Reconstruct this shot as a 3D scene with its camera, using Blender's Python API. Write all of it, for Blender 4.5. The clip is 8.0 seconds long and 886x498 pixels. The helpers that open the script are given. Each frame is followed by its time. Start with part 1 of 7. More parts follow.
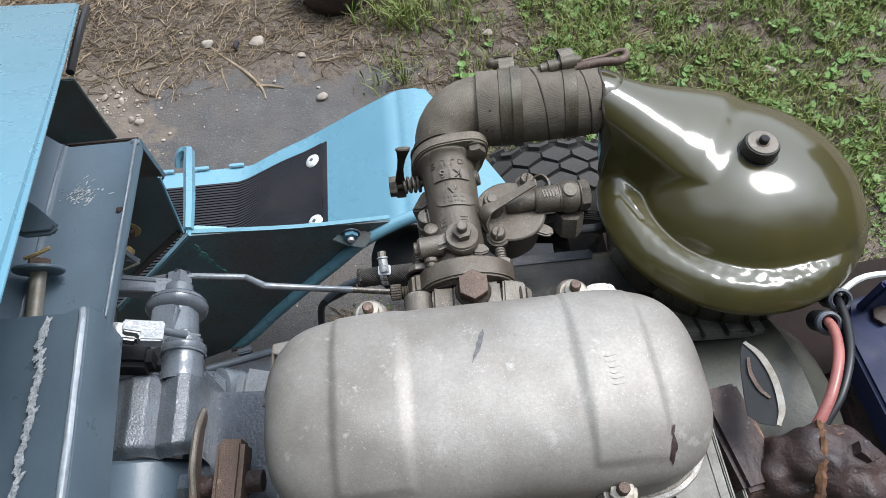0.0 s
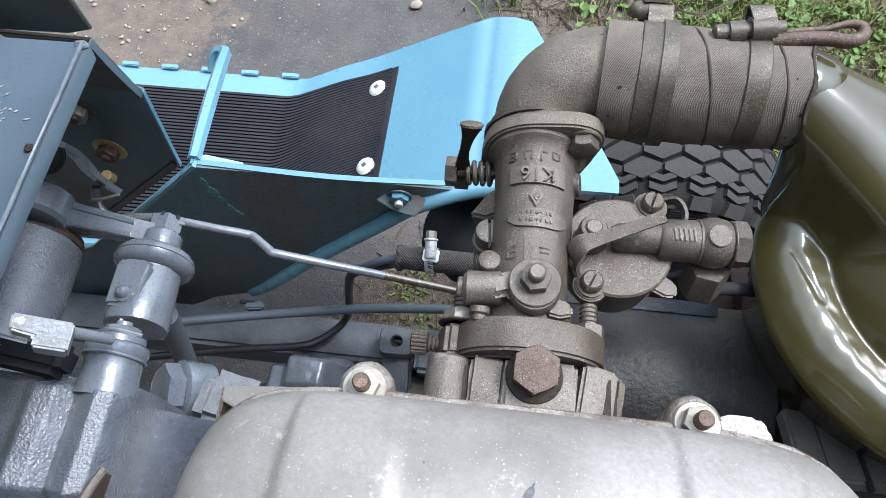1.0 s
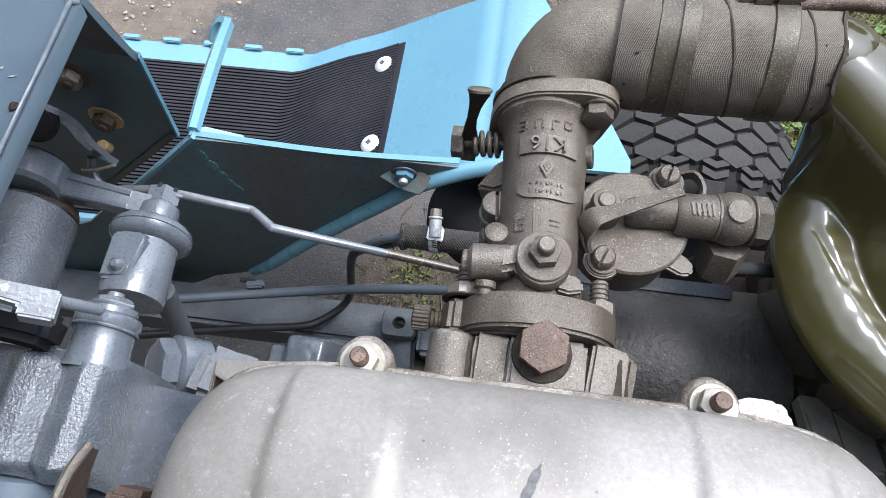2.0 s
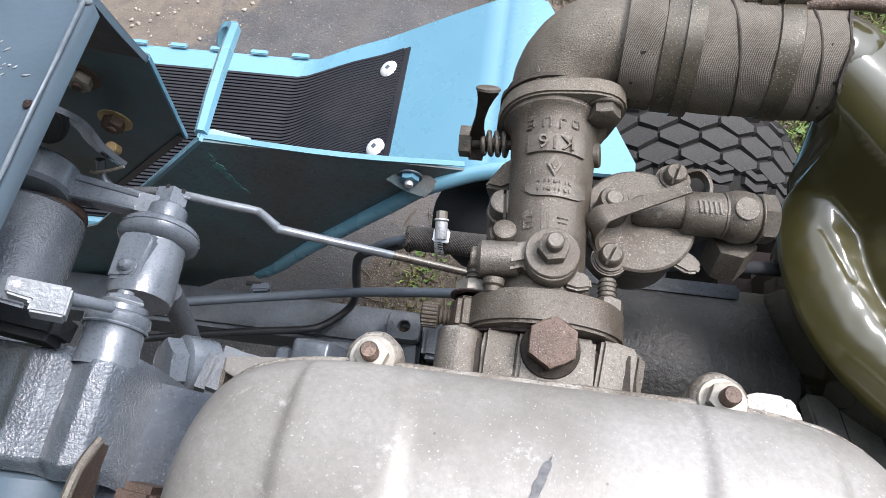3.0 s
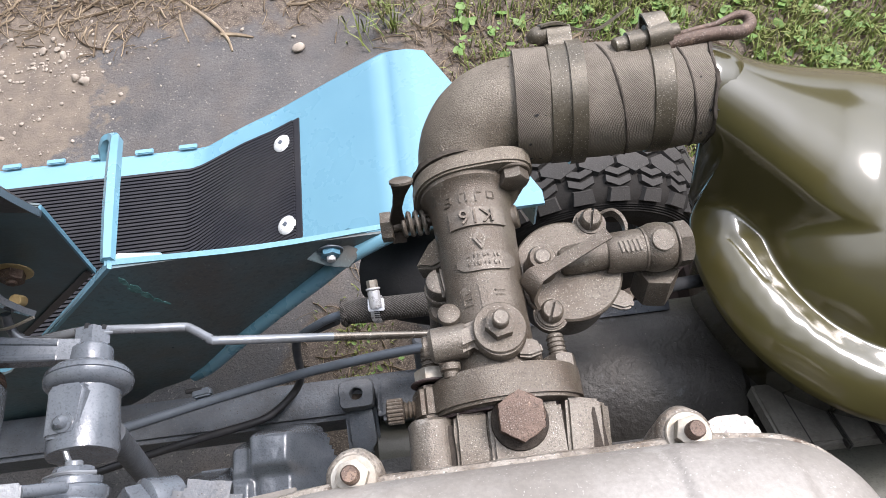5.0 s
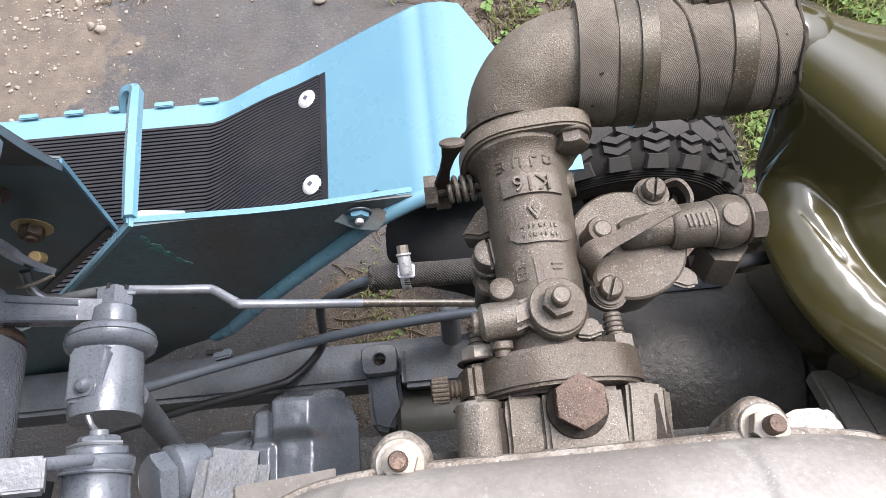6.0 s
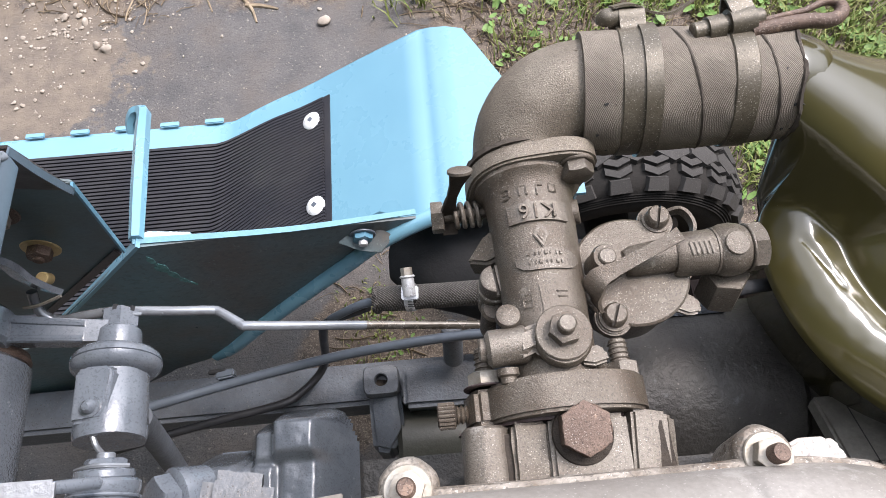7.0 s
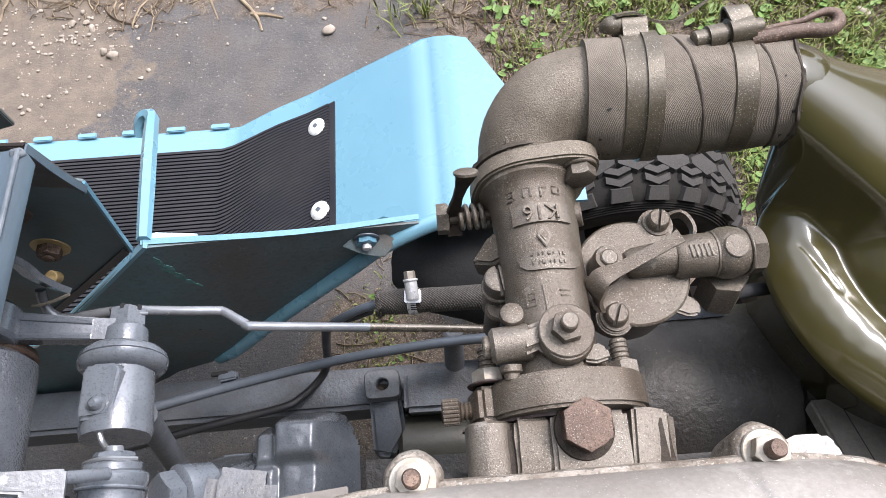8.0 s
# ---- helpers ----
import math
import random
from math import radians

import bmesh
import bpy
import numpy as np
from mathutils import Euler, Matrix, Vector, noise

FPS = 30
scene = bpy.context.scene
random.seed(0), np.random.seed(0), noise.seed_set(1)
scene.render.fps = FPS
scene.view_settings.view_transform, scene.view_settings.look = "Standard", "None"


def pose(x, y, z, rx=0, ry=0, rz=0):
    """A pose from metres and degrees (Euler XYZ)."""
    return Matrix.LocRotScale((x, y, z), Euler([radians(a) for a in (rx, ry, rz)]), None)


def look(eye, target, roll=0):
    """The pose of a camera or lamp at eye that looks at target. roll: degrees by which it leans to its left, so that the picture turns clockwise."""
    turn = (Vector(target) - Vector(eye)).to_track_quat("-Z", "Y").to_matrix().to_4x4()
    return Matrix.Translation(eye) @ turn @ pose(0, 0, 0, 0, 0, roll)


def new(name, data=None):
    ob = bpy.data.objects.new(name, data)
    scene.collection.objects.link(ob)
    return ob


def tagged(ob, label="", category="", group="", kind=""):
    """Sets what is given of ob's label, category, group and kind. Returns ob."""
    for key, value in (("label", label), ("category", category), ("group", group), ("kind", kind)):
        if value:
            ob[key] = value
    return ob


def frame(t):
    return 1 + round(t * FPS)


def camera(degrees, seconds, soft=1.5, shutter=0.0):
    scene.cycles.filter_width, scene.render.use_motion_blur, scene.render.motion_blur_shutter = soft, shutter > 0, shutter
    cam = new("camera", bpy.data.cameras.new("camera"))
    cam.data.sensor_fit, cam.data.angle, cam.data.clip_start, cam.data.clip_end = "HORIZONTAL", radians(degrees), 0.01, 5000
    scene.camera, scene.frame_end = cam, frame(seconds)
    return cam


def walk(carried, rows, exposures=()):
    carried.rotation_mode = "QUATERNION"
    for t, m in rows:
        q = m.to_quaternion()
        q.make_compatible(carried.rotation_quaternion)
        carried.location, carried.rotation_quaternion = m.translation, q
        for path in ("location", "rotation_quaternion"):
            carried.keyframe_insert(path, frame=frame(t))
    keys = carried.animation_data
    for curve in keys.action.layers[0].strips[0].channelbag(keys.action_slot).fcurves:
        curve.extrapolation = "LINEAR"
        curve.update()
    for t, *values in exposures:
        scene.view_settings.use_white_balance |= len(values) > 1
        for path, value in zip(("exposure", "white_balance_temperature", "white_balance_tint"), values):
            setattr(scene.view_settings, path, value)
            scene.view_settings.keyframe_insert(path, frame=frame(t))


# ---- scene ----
cam = camera(66.5, 8.0, soft=0.45)
PATH = [
    (0, (-0.034, -0.315, 1.334), (0.022, 0.745, -0.361), -3.4),
    (0.2, (-0.040, -0.265, 1.299), (-0.010, 0.684, -0.462), -1.8),
    (0.4, (-0.037, -0.226, 1.276), (-0.097, 0.669, -0.511), -3.7),
    (0.5, (-0.033, -0.204, 1.263), (-0.116, 0.662, -0.537), -4.0),
    (0.7, (-0.03, -0.163, 1.23), (-0.149, 0.716, -0.562), -4.0),
    (1, (-0.022, -0.144, 1.187), (-0.183, 0.71, -0.615), -4.3),
    (1.5, (-0.02, -0.144, 1.165), (-0.187, 0.675, -0.652), -4.1),
    (2.8, (-0.027, -0.147, 1.169), (-0.209, 0.684, -0.641), -5.0),
    (3, (-0.025, -0.151, 1.166), (-0.206, 0.689, -0.64), -4.7),
    (3.5, (-0.021, -0.148, 1.163), (-0.217, 0.686, -0.644), -6.0),
    (3.6, (-0.028, -0.149, 1.175), (-0.259, 0.693, -0.624), -8.1),
    (3.7, (-0.034, -0.149, 1.194), (-0.28, 0.729, -0.586), -9.2),
    (3.8, (-0.031, -0.149, 1.206), (-0.292, 0.683, -0.594), -12.3),
    (3.9, (-0.037, -0.149, 1.208), (-0.228, 0.729, -0.579), -8.9),
    (4, (-0.046, -0.144, 1.2), (-0.14, 0.789, -0.567), -4.1),
    (4.2, (-0.069, -0.129, 1.194), (0.03, 0.766, -0.592), 1.9),
    (5.3, (-0.029, -0.116, 1.188), (0.015, 0.784, -0.598), -4.6),
    (5.5, (-0.039, -0.111, 1.185), (-0.001, 0.78, -0.605), -4.4),
    (5.8, (-0.059, -0.101, 1.167), (-0.031, 0.715, -0.658), -3.9),
    (6, (-0.057, -0.1, 1.165), (-0.041, 0.699, -0.669), -4.4),
    (6.5, (-0.062, -0.098, 1.167), (-0.035, 0.712, -0.661), -3.4),
    (7, (-0.061, -0.097, 1.172), (-0.037, 0.747, -0.641), -3.6),
    (7.5, (-0.062, -0.099, 1.174), (-0.04, 0.756, -0.634), -3.4),
    (8, (-0.065, -0.106, 1.177), (-0.037, 0.767, -0.623), -2.8),
]
walk(cam, [(t, look(eye, target, roll)) for t, eye, target, roll in PATH],
     exposures=[(0, 0.06, 6650, 12), (0.3, 0.06, 6550, 11), (0.5, 0.09, 6450, 11), (1, 0.38, 6350, 13), (1.5, 0.41, 6400, 14), (3, 0.45, 6700, 16), (4, 0.50, 6850, 17), (5.5, 0.56, 7050, 20), (8, 0.60, 7050, 20)])

# ---- world, sun, exposure ----
SUN_DIR = Vector((0.46, 0.20, 0.865)).normalized()
wd = bpy.data.worlds.new("sky")
scene.world = wd
wd.use_nodes = True
nt = wd.node_tree
nt.nodes.clear()
sky = nt.nodes.new("ShaderNodeTexSky")
sky.sky_type, sky.sun_disc = "NISHITA", False
sky.sun_elevation = math.asin(SUN_DIR.z)
sky.sun_rotation = math.atan2(SUN_DIR.x, SUN_DIR.y)
sky.air_density, sky.dust_density = 1.0, 2.0
geo = nt.nodes.new("ShaderNodeTexCoord")


def sky_math(op, a, b, clamp=False):
    n = nt.nodes.new("ShaderNodeMath")
    n.operation, n.use_clamp = op, clamp
    for i, v in enumerate((a, b)):
        if isinstance(v, (int, float)):
            n.inputs[i].default_value = v
        else:
            nt.links.new(v, n.inputs[i])
    return n.outputs[0]


def sky_towards(d):
    n = nt.nodes.new("ShaderNodeVectorMath")
    n.operation = "DOT_PRODUCT"
    nt.links.new(geo.outputs["Generated"], n.inputs[0])
    n.inputs[1].default_value = Vector(d).normalized()
    return n.outputs["Value"]


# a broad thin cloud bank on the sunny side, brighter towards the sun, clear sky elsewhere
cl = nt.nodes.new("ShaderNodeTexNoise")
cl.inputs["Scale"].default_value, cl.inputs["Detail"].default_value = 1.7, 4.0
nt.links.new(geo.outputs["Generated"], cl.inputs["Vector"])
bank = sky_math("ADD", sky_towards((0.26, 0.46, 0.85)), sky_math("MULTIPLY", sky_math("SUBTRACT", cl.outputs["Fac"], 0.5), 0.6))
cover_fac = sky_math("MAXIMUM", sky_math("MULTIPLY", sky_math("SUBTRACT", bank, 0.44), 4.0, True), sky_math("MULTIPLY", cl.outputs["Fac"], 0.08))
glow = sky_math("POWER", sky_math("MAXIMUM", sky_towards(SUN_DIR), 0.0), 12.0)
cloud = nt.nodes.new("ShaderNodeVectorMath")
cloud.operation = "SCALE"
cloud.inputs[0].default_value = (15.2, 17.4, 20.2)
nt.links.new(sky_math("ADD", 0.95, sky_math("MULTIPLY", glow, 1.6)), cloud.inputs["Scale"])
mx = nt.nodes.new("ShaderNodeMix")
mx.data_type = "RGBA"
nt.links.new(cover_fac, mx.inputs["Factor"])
clear = nt.nodes.new("ShaderNodeVectorMath")
clear.operation = "SCALE"
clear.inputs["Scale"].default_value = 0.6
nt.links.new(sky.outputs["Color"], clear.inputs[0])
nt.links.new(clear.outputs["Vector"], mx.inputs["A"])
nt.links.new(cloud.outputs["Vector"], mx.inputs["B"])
bg = nt.nodes.new("ShaderNodeBackground")
bg.inputs["Strength"].default_value = 0.105
wo = nt.nodes.new("ShaderNodeOutputWorld")
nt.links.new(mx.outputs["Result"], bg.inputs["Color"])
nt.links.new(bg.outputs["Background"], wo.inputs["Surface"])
sun = new("sun", bpy.data.lights.new("sun", "SUN"))
sun.data.energy, sun.data.angle, sun.data.color = 2.8, radians(20), (1.0, 0.985, 0.96)
sun.matrix_world = look((0, 0, 5), Vector((0, 0, 5)) - SUN_DIR)


# ---- materials ----
def material(name, colour, rough=0.5, metal=0.0, second=None, scale=20.0, amount=0.5, grain=0.0, grain_scale=300.0,
             bump=0.0, bump_scale=200.0, spots=None, spot_scale=250.0, spot_size=0.12, wear=None, wear_scale=14.0,
             wear_at=0.62, coat=0.0, spec=0.5, rough_var=0.15, island=0.0, bump_detail=5.0, dust=None, dust_scale=1300.0, dust_at=0.69, pits=0.0, coat_rough=0.04):
    """A painted, cast or rough surface: two colours in patches, grain, spots, wear and relief."""
    m = bpy.data.materials.new(name)
    m.use_nodes = True
    t = m.node_tree
    b = t.nodes["Principled BSDF"]
    N, L = t.nodes.new, t.links.new
    co = N("ShaderNodeTexCoord")

    def noise_tex(s, detail=4.0, r=0.6):
        n = N("ShaderNodeTexNoise")
        n.inputs["Scale"].default_value, n.inputs["Detail"].default_value, n.inputs["Roughness"].default_value = s, detail, r
        L(co.outputs["Object"], n.inputs["Vector"])
        return n.outputs["Fac"]

    def ramp(src, lo, hi):
        n = N("ShaderNodeMapRange")
        n.inputs["From Min"].default_value, n.inputs["From Max"].default_value = lo, hi
        L(src, n.inputs["Value"])
        return n.outputs["Result"]

    def mix(fac, a, c):
        n = N("ShaderNodeMix")
        n.data_type = "RGBA"
        for sock, v in (("Factor", fac), ("A", a), ("B", c)):
            if isinstance(v, (tuple, list)):
                n.inputs[sock].default_value = (*v[:3], 1)
            elif isinstance(v, (int, float)):
                n.inputs[sock].default_value = v
            else:
                L(v, n.inputs[sock])
        return n.outputs["Result"]

    def times(src, k):
        n = N("ShaderNodeMath")
        n.operation = "MULTIPLY"
        L(src, n.inputs[0])
        n.inputs[1].default_value = k
        return n.outputs[0]

    col = tuple(colour)
    second = second or tuple(c * 0.7 for c in colour)
    col = mix(times(ramp(noise_tex(scale), 0.35, 0.7), amount), col, second)
    if grain:
        g = ramp(noise_tex(grain_scale, 2.0), 0.3, 0.7)
        col = mix(times(g, grain), col, tuple(c * 0.45 for c in colour))
    if wear:
        w = ramp(noise_tex(wear_scale, 8.0, 0.7), wear_at, wear_at + 0.06)
        col = mix(w, col, wear)
    if spots:
        v = N("ShaderNodeTexVoronoi")
        v.inputs["Scale"].default_value = spot_scale
        L(co.outputs["Object"], v.inputs["Vector"])
        s1 = ramp(v.outputs["Distance"], spot_size, spot_size * 0.6)
        s2 = ramp(noise_tex(60.0, 2.0), 0.42, 0.55)
        n = N("ShaderNodeMath")
        n.operation = "MULTIPLY"
        L(s1, n.inputs[0])
        L(s2, n.inputs[1])
        col = mix(n.outputs[0], col, spots)
    if pits:
        col = mix(times(ramp(noise_tex(dust_scale * 0.55, 1.5), 0.44, 0.36), pits), col, tuple(c * 0.25 for c in colour))
    if dust:
        patchy = N("ShaderNodeMath")
        patchy.operation = "MULTIPLY"
        L(ramp(noise_tex(dust_scale, 0.0), dust_at, dust_at + 0.05), patchy.inputs[0])
        L(ramp(noise_tex(55.0, 3.0), 0.36, 0.66), patchy.inputs[1])
        col = mix(times(patchy.outputs[0], 0.75), col, dust)
    if island:
        info = N("ShaderNodeNewGeometry")
        col = mix(times(info.outputs["Random Per Island"], island), col, second)
    L(col, b.inputs["Base Color"])
    rr = N("ShaderNodeMapRange")
    rr.inputs["To Min"].default_value, rr.inputs["To Max"].default_value = max(0.03, rough - rough_var), min(1, rough + rough_var)
    L(noise_tex(scale * 2.3), rr.inputs["Value"])
    L(rr.outputs["Result"], b.inputs["Roughness"])
    b.inputs["Metallic"].default_value = metal
    b.inputs["Specular IOR Level"].default_value = spec
    if coat:
        b.inputs["Coat Weight"].default_value, b.inputs["Coat Roughness"].default_value = coat, coat_rough
    if bump:
        bp = N("ShaderNodeBump")
        bp.inputs["Strength"].default_value, bp.inputs["Distance"].default_value = bump, 0.002
        L(noise_tex(bump_scale, bump_detail), bp.inputs["Height"])
        L(bp.outputs["Normal"], b.inputs["Normal"])
        L(bp.outputs["Normal"], b.inputs["Coat Normal"])
    return m


def weave(m, scale, strength=0.5, turn=0.5, tint=0.62, wander=0.6):
    """Woven relief and colour on top of a material: two crossed waves."""
    t = m.node_tree
    b = t.nodes["Principled BSDF"]
    N, L = t.nodes.new, t.links.new
    co = N("ShaderNodeTexCoord")
    hs = []
    for ang in (turn, -turn):
        mp = N("ShaderNodeMapping")
        mp.inputs["Rotation"].default_value = (0, 0, ang)
        L(co.outputs["Object"], mp.inputs["Vector"])
        w = N("ShaderNodeTexWave")
        w.inputs["Scale"].default_value, w.inputs["Distortion"].default_value, w.inputs["Detail Scale"].default_value = scale, wander, 0.6
        L(mp.outputs["Vector"], w.inputs["Vector"])
        hs.append(w.outputs["Fac"])
    mn = N("ShaderNodeMath")
    mn.operation = "MULTIPLY"
    L(hs[0], mn.inputs[0])
    L(hs[1], mn.inputs[1])
    bp = N("ShaderNodeBump")
    bp.inputs["Strength"].default_value, bp.inputs["Distance"].default_value = strength, 0.0015
    L(mn.outputs[0], bp.inputs["Height"])
    L(bp.outputs["Normal"], b.inputs["Normal"])
    old = b.inputs["Base Color"].links[0].from_socket
    mxx = N("ShaderNodeMix")
    mxx.data_type = "RGBA"
    mxx.blend_type = "MULTIPLY"
    mxx.inputs["Factor"].default_value = tint
    L(old, mxx.inputs["A"])
    L(mn.outputs[0], mxx.inputs["B"])
    L(mxx.outputs["Result"], b.inputs["Base Color"])
    return m


M = {}
M["alu"] = material("cast_aluminium", (0.332, 0.312, 0.286), 0.50, 0.22, (0.188, 0.170, 0.148), 12, 1.0, 0.35, 380, 0.12, 800, (0.12, 0.105, 0.085), 60, 0.045, (0.355, 0.337, 0.312), 34, 0.60, dust=(0.44, 0.42, 0.39), dust_scale=800.0, dust_at=0.73)
M["head_grey"] = material("stained_head_casting", (0.21, 0.205, 0.18), 0.5, 0.2, (0.11, 0.10, 0.085), 40, 0.9, 0.4, 400, 0.4, 300)
M["mount"] = material("dark_sparkling_paint", (0.055, 0.067, 0.085), 0.28, 0.0, (0.034, 0.042, 0.054), 30, 0.8, 0.2, 300, 0.12, 420, (0.20, 0.22, 0.24), 260, 0.09, coat=0.7, bump_detail=2.0, dust=(0.22, 0.24, 0.26), dust_scale=520.0, dust_at=0.71, coat_rough=0.2)
M["brown_primer"] = material("brown_primer", (0.034, 0.024, 0.021), 0.8, 0.0, (0.020, 0.016, 0.015), 16, 0.9, 0.3, 200, 0.2, 200, spec=0.1)
M["added_trees"] = material("added_foliage", (0.05, 0.075, 0.025), 0.8, 0.0, (0.03, 0.045, 0.018), 0.6, 1.0, 0.3, 4.0)
M["alu_lip"] = material("bright_gasket_lip", (0.58, 0.56, 0.53), 0.45, 0.2, (0.32, 0.28, 0.24), 60, 0.9, 0.3, 500, 0.3, 400, wear=(0.10, 0.085, 0.10), wear_scale=65, wear_at=0.63, pits=0.5)
M["worn_grey"] = material("worn_grey_block", (0.36, 0.38, 0.40), 0.35, 0.2, (0.24, 0.255, 0.27), 60, 0.9, 0.2, 400, 0.3, 300, wear=(0.55, 0.57, 0.58), wear_scale=60, wear_at=0.6)
M["alu_rim"] = material("bare_aluminium", (0.345, 0.315, 0.272), 0.5, 0.3, (0.125, 0.090, 0.062), 60, 1.0, 0.5, 600, 0.5, 500, wear=(0.085, 0.060, 0.042), wear_scale=38, wear_at=0.57, dust=(0.56, 0.53, 0.48), dust_scale=900.0, dust_at=0.69, pits=0.65)
M["carb"] = material("dusty_carburettor_metal", (0.165, 0.144, 0.117), 0.37, 0.32, (0.070, 0.047, 0.030), 24, 1.0, 0.45, 700, 0.36, 1200, (0.48, 0.44, 0.39), 420, 0.10, (0.245, 0.222, 0.190), 40, 0.60, dust=(0.48, 0.44, 0.38), dust_scale=1500.0, dust_at=0.70, pits=0.55)
M["carb_light"] = material("worn_pale_metal", (0.192, 0.171, 0.143), 0.38, 0.35, (0.095, 0.073, 0.054), 28, 1.0, 0.45, 700, 0.32, 1200, (0.48, 0.45, 0.40), 420, 0.10, (0.300, 0.278, 0.245), 50, 0.61, dust=(0.48, 0.45, 0.40), dust_scale=1500.0, dust_at=0.71, pits=0.5)
M["elbow"] = material("dusty_elbow_casting", (0.232, 0.202, 0.160), 0.46, 0.25, (0.110, 0.086, 0.062), 20, 0.95, 0.4, 700, 0.42, 1200, (0.48, 0.44, 0.38), 520, 0.10, dust=(0.48, 0.43, 0.36), dust_scale=1500.0, dust_at=0.69, pits=0.55)
M["hose"] = weave(material("rubberised_fabric", (0.285, 0.247, 0.200), 0.75, 0.0, (0.15, 0.125, 0.10), 34, 0.8, 0.3, 700, spots=(0.35, 0.31, 0.26), spot_scale=620, spot_size=0.17, spec=0.4), 420, 0.55, 0.62, 0.30, 3.2)
M["hose_dark"] = material("dark_fabric_edge", (0.05, 0.042, 0.035), 0.85, 0.0, (0.09, 0.075, 0.06), 80, 0.8, 0.3, 600, 0.4, 500, spec=0.3)
M["strap"] = material("painted_clamp_band", (0.125, 0.108, 0.080), 0.42, 0.25, (0.070, 0.058, 0.040), 50, 0.9, 0.4, 800, 0.16, 1200, (0.46, 0.43, 0.38), 520, 0.13, dust=(0.44, 0.41, 0.36), dust_scale=1300.0, dust_at=0.70, pits=0.4)
M["olive"] = material("glossy_olive_paint", (0.058, 0.050, 0.016), 0.45, 0.0, (0.044, 0.040, 0.016), 12, 0.7, 0.0, 300, 0.03, 60, (0.16, 0.15, 0.11), 160, 0.03, coat=1.0, spec=0.10, rough_var=0.06)
M["olive"].node_tree.nodes["Principled BSDF"].inputs["Coat IOR"].default_value = 1.66
M["olive"].node_tree.nodes["Principled BSDF"].inputs["Coat Roughness"].default_value = 0.12
M["grey"] = material("thick_grey_paint", (0.158, 0.180, 0.206), 0.24, 0.0, (0.108, 0.125, 0.146), 30, 0.85, 0.15, 400, 0.13, 360, (0.24, 0.25, 0.26), 240, 0.05, coat=0.9, rough_var=0.08, bump_detail=3.0, pits=0.3, dust_scale=900.0, coat_rough=0.08)
M["grey_cast"] = material("rough_painted_casting", (0.122, 0.143, 0.167), 0.24, 0.0, (0.062, 0.073, 0.086), 40, 0.8, 0.2, 400, 0.55, 560, (0.20, 0.21, 0.22), 300, 0.08, coat=0.9, rough_var=0.1, bump_detail=2.0, pits=0.3, coat_rough=0.08)
M["grey_sparkle"] = material("lumpy_grey_paint", (0.180, 0.200, 0.225), 0.24, 0.0, (0.105, 0.120, 0.138), 30, 0.8, 0.15, 400, 0.55, 460, (0.30, 0.31, 0.32), 240, 0.06, coat=1.0, rough_var=0.1, bump_detail=2.0, pits=0.3, coat_rough=0.08)
M["flap"] = material("brown_oily_sheet", (0.060, 0.048, 0.044), 0.36, 0.0, (0.045, 0.040, 0.040), 20, 0.8, 0.2, 250, 0.15, 250, (0.10, 0.09, 0.08), 160, 0.06)
M["grey_dusty"] = material("dusty_grey_paint", (0.112, 0.130, 0.152), 0.42, 0.0, (0.064, 0.068, 0.072), 20, 0.95, 0.3, 300, 0.4, 240, (0.035, 0.032, 0.030), 260, 0.20, wear=(0.150, 0.140, 0.122), wear_scale=22, wear_at=0.66, dust=(0.22, 0.21, 0.19), dust_scale=900.0, dust_at=0.71)
M["channel"] = material("dark_slate_paint", (0.114, 0.158, 0.197), 0.32, 0.0, (0.084, 0.118, 0.150), 14, 0.7, 0.1, 300, 0.08, 300, (0.22, 0.23, 0.24), 90, 0.03)
M["worn_edge"] = material("worn_edge_and_highlight", (0.25, 0.285, 0.32), 0.35, 0.1, (0.12, 0.15, 0.175), 45, 1.0, 0.2, 400, 0.2, 400)
M["scrape"] = material("scraped_bare_metal", (0.78, 0.80, 0.82), 0.30, 0.3, (0.26, 0.29, 0.32), 300, 1.0, 0.2, 500, 0.6, 300)
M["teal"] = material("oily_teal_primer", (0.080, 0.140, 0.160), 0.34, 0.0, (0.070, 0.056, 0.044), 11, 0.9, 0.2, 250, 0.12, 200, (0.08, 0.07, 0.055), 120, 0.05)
# Teal with brown patches, darker than the footboard's blue.
M["wall_dark"] = material("dark_teal_brown_sheet", (0.100, 0.184, 0.214), 0.34, 0.0, (0.115, 0.088, 0.070), 8, 0.85, 0.25, 120, 0.2, 160, (0.08, 0.068, 0.05), 130, 0.05, dust=(0.17, 0.19, 0.19), dust_scale=330.0, dust_at=0.72, pits=0.3)
M["blue"] = material("light_blue_paint", (0.140, 0.322, 0.415), 0.28, 0.0, (0.116, 0.288, 0.385), 9, 0.6, 0.0, 300, 0.003, 50, (0.13, 0.33, 0.40), 70, 0.02, coat=0.45, rough_var=0.08)
M["blue_mid"] = material("mid_blue_paint", (0.10, 0.25, 0.34), 0.34, 0.0, (0.07, 0.18, 0.25), 20, 0.7, 0.1, 300, 0.06, 200, coat=0.2)
# Nearly the same blue, matt and uncoated so the flange glares less.
M["blue_edge"] = material("matt_blue_edge", (0.145, 0.315, 0.39), 0.62, 0.0, (0.12, 0.28, 0.36), 40, 0.7, 0.2, 300, 0.1, 200, (0.25, 0.40, 0.46), 150, 0.1, spec=0.25)
M["navy"] = material("navy_paint", (0.016, 0.026, 0.082), 0.55, 0.0, (0.02, 0.022, 0.04), 20, 0.7, 0.2, 300, 0.05, 90, spec=0.2)
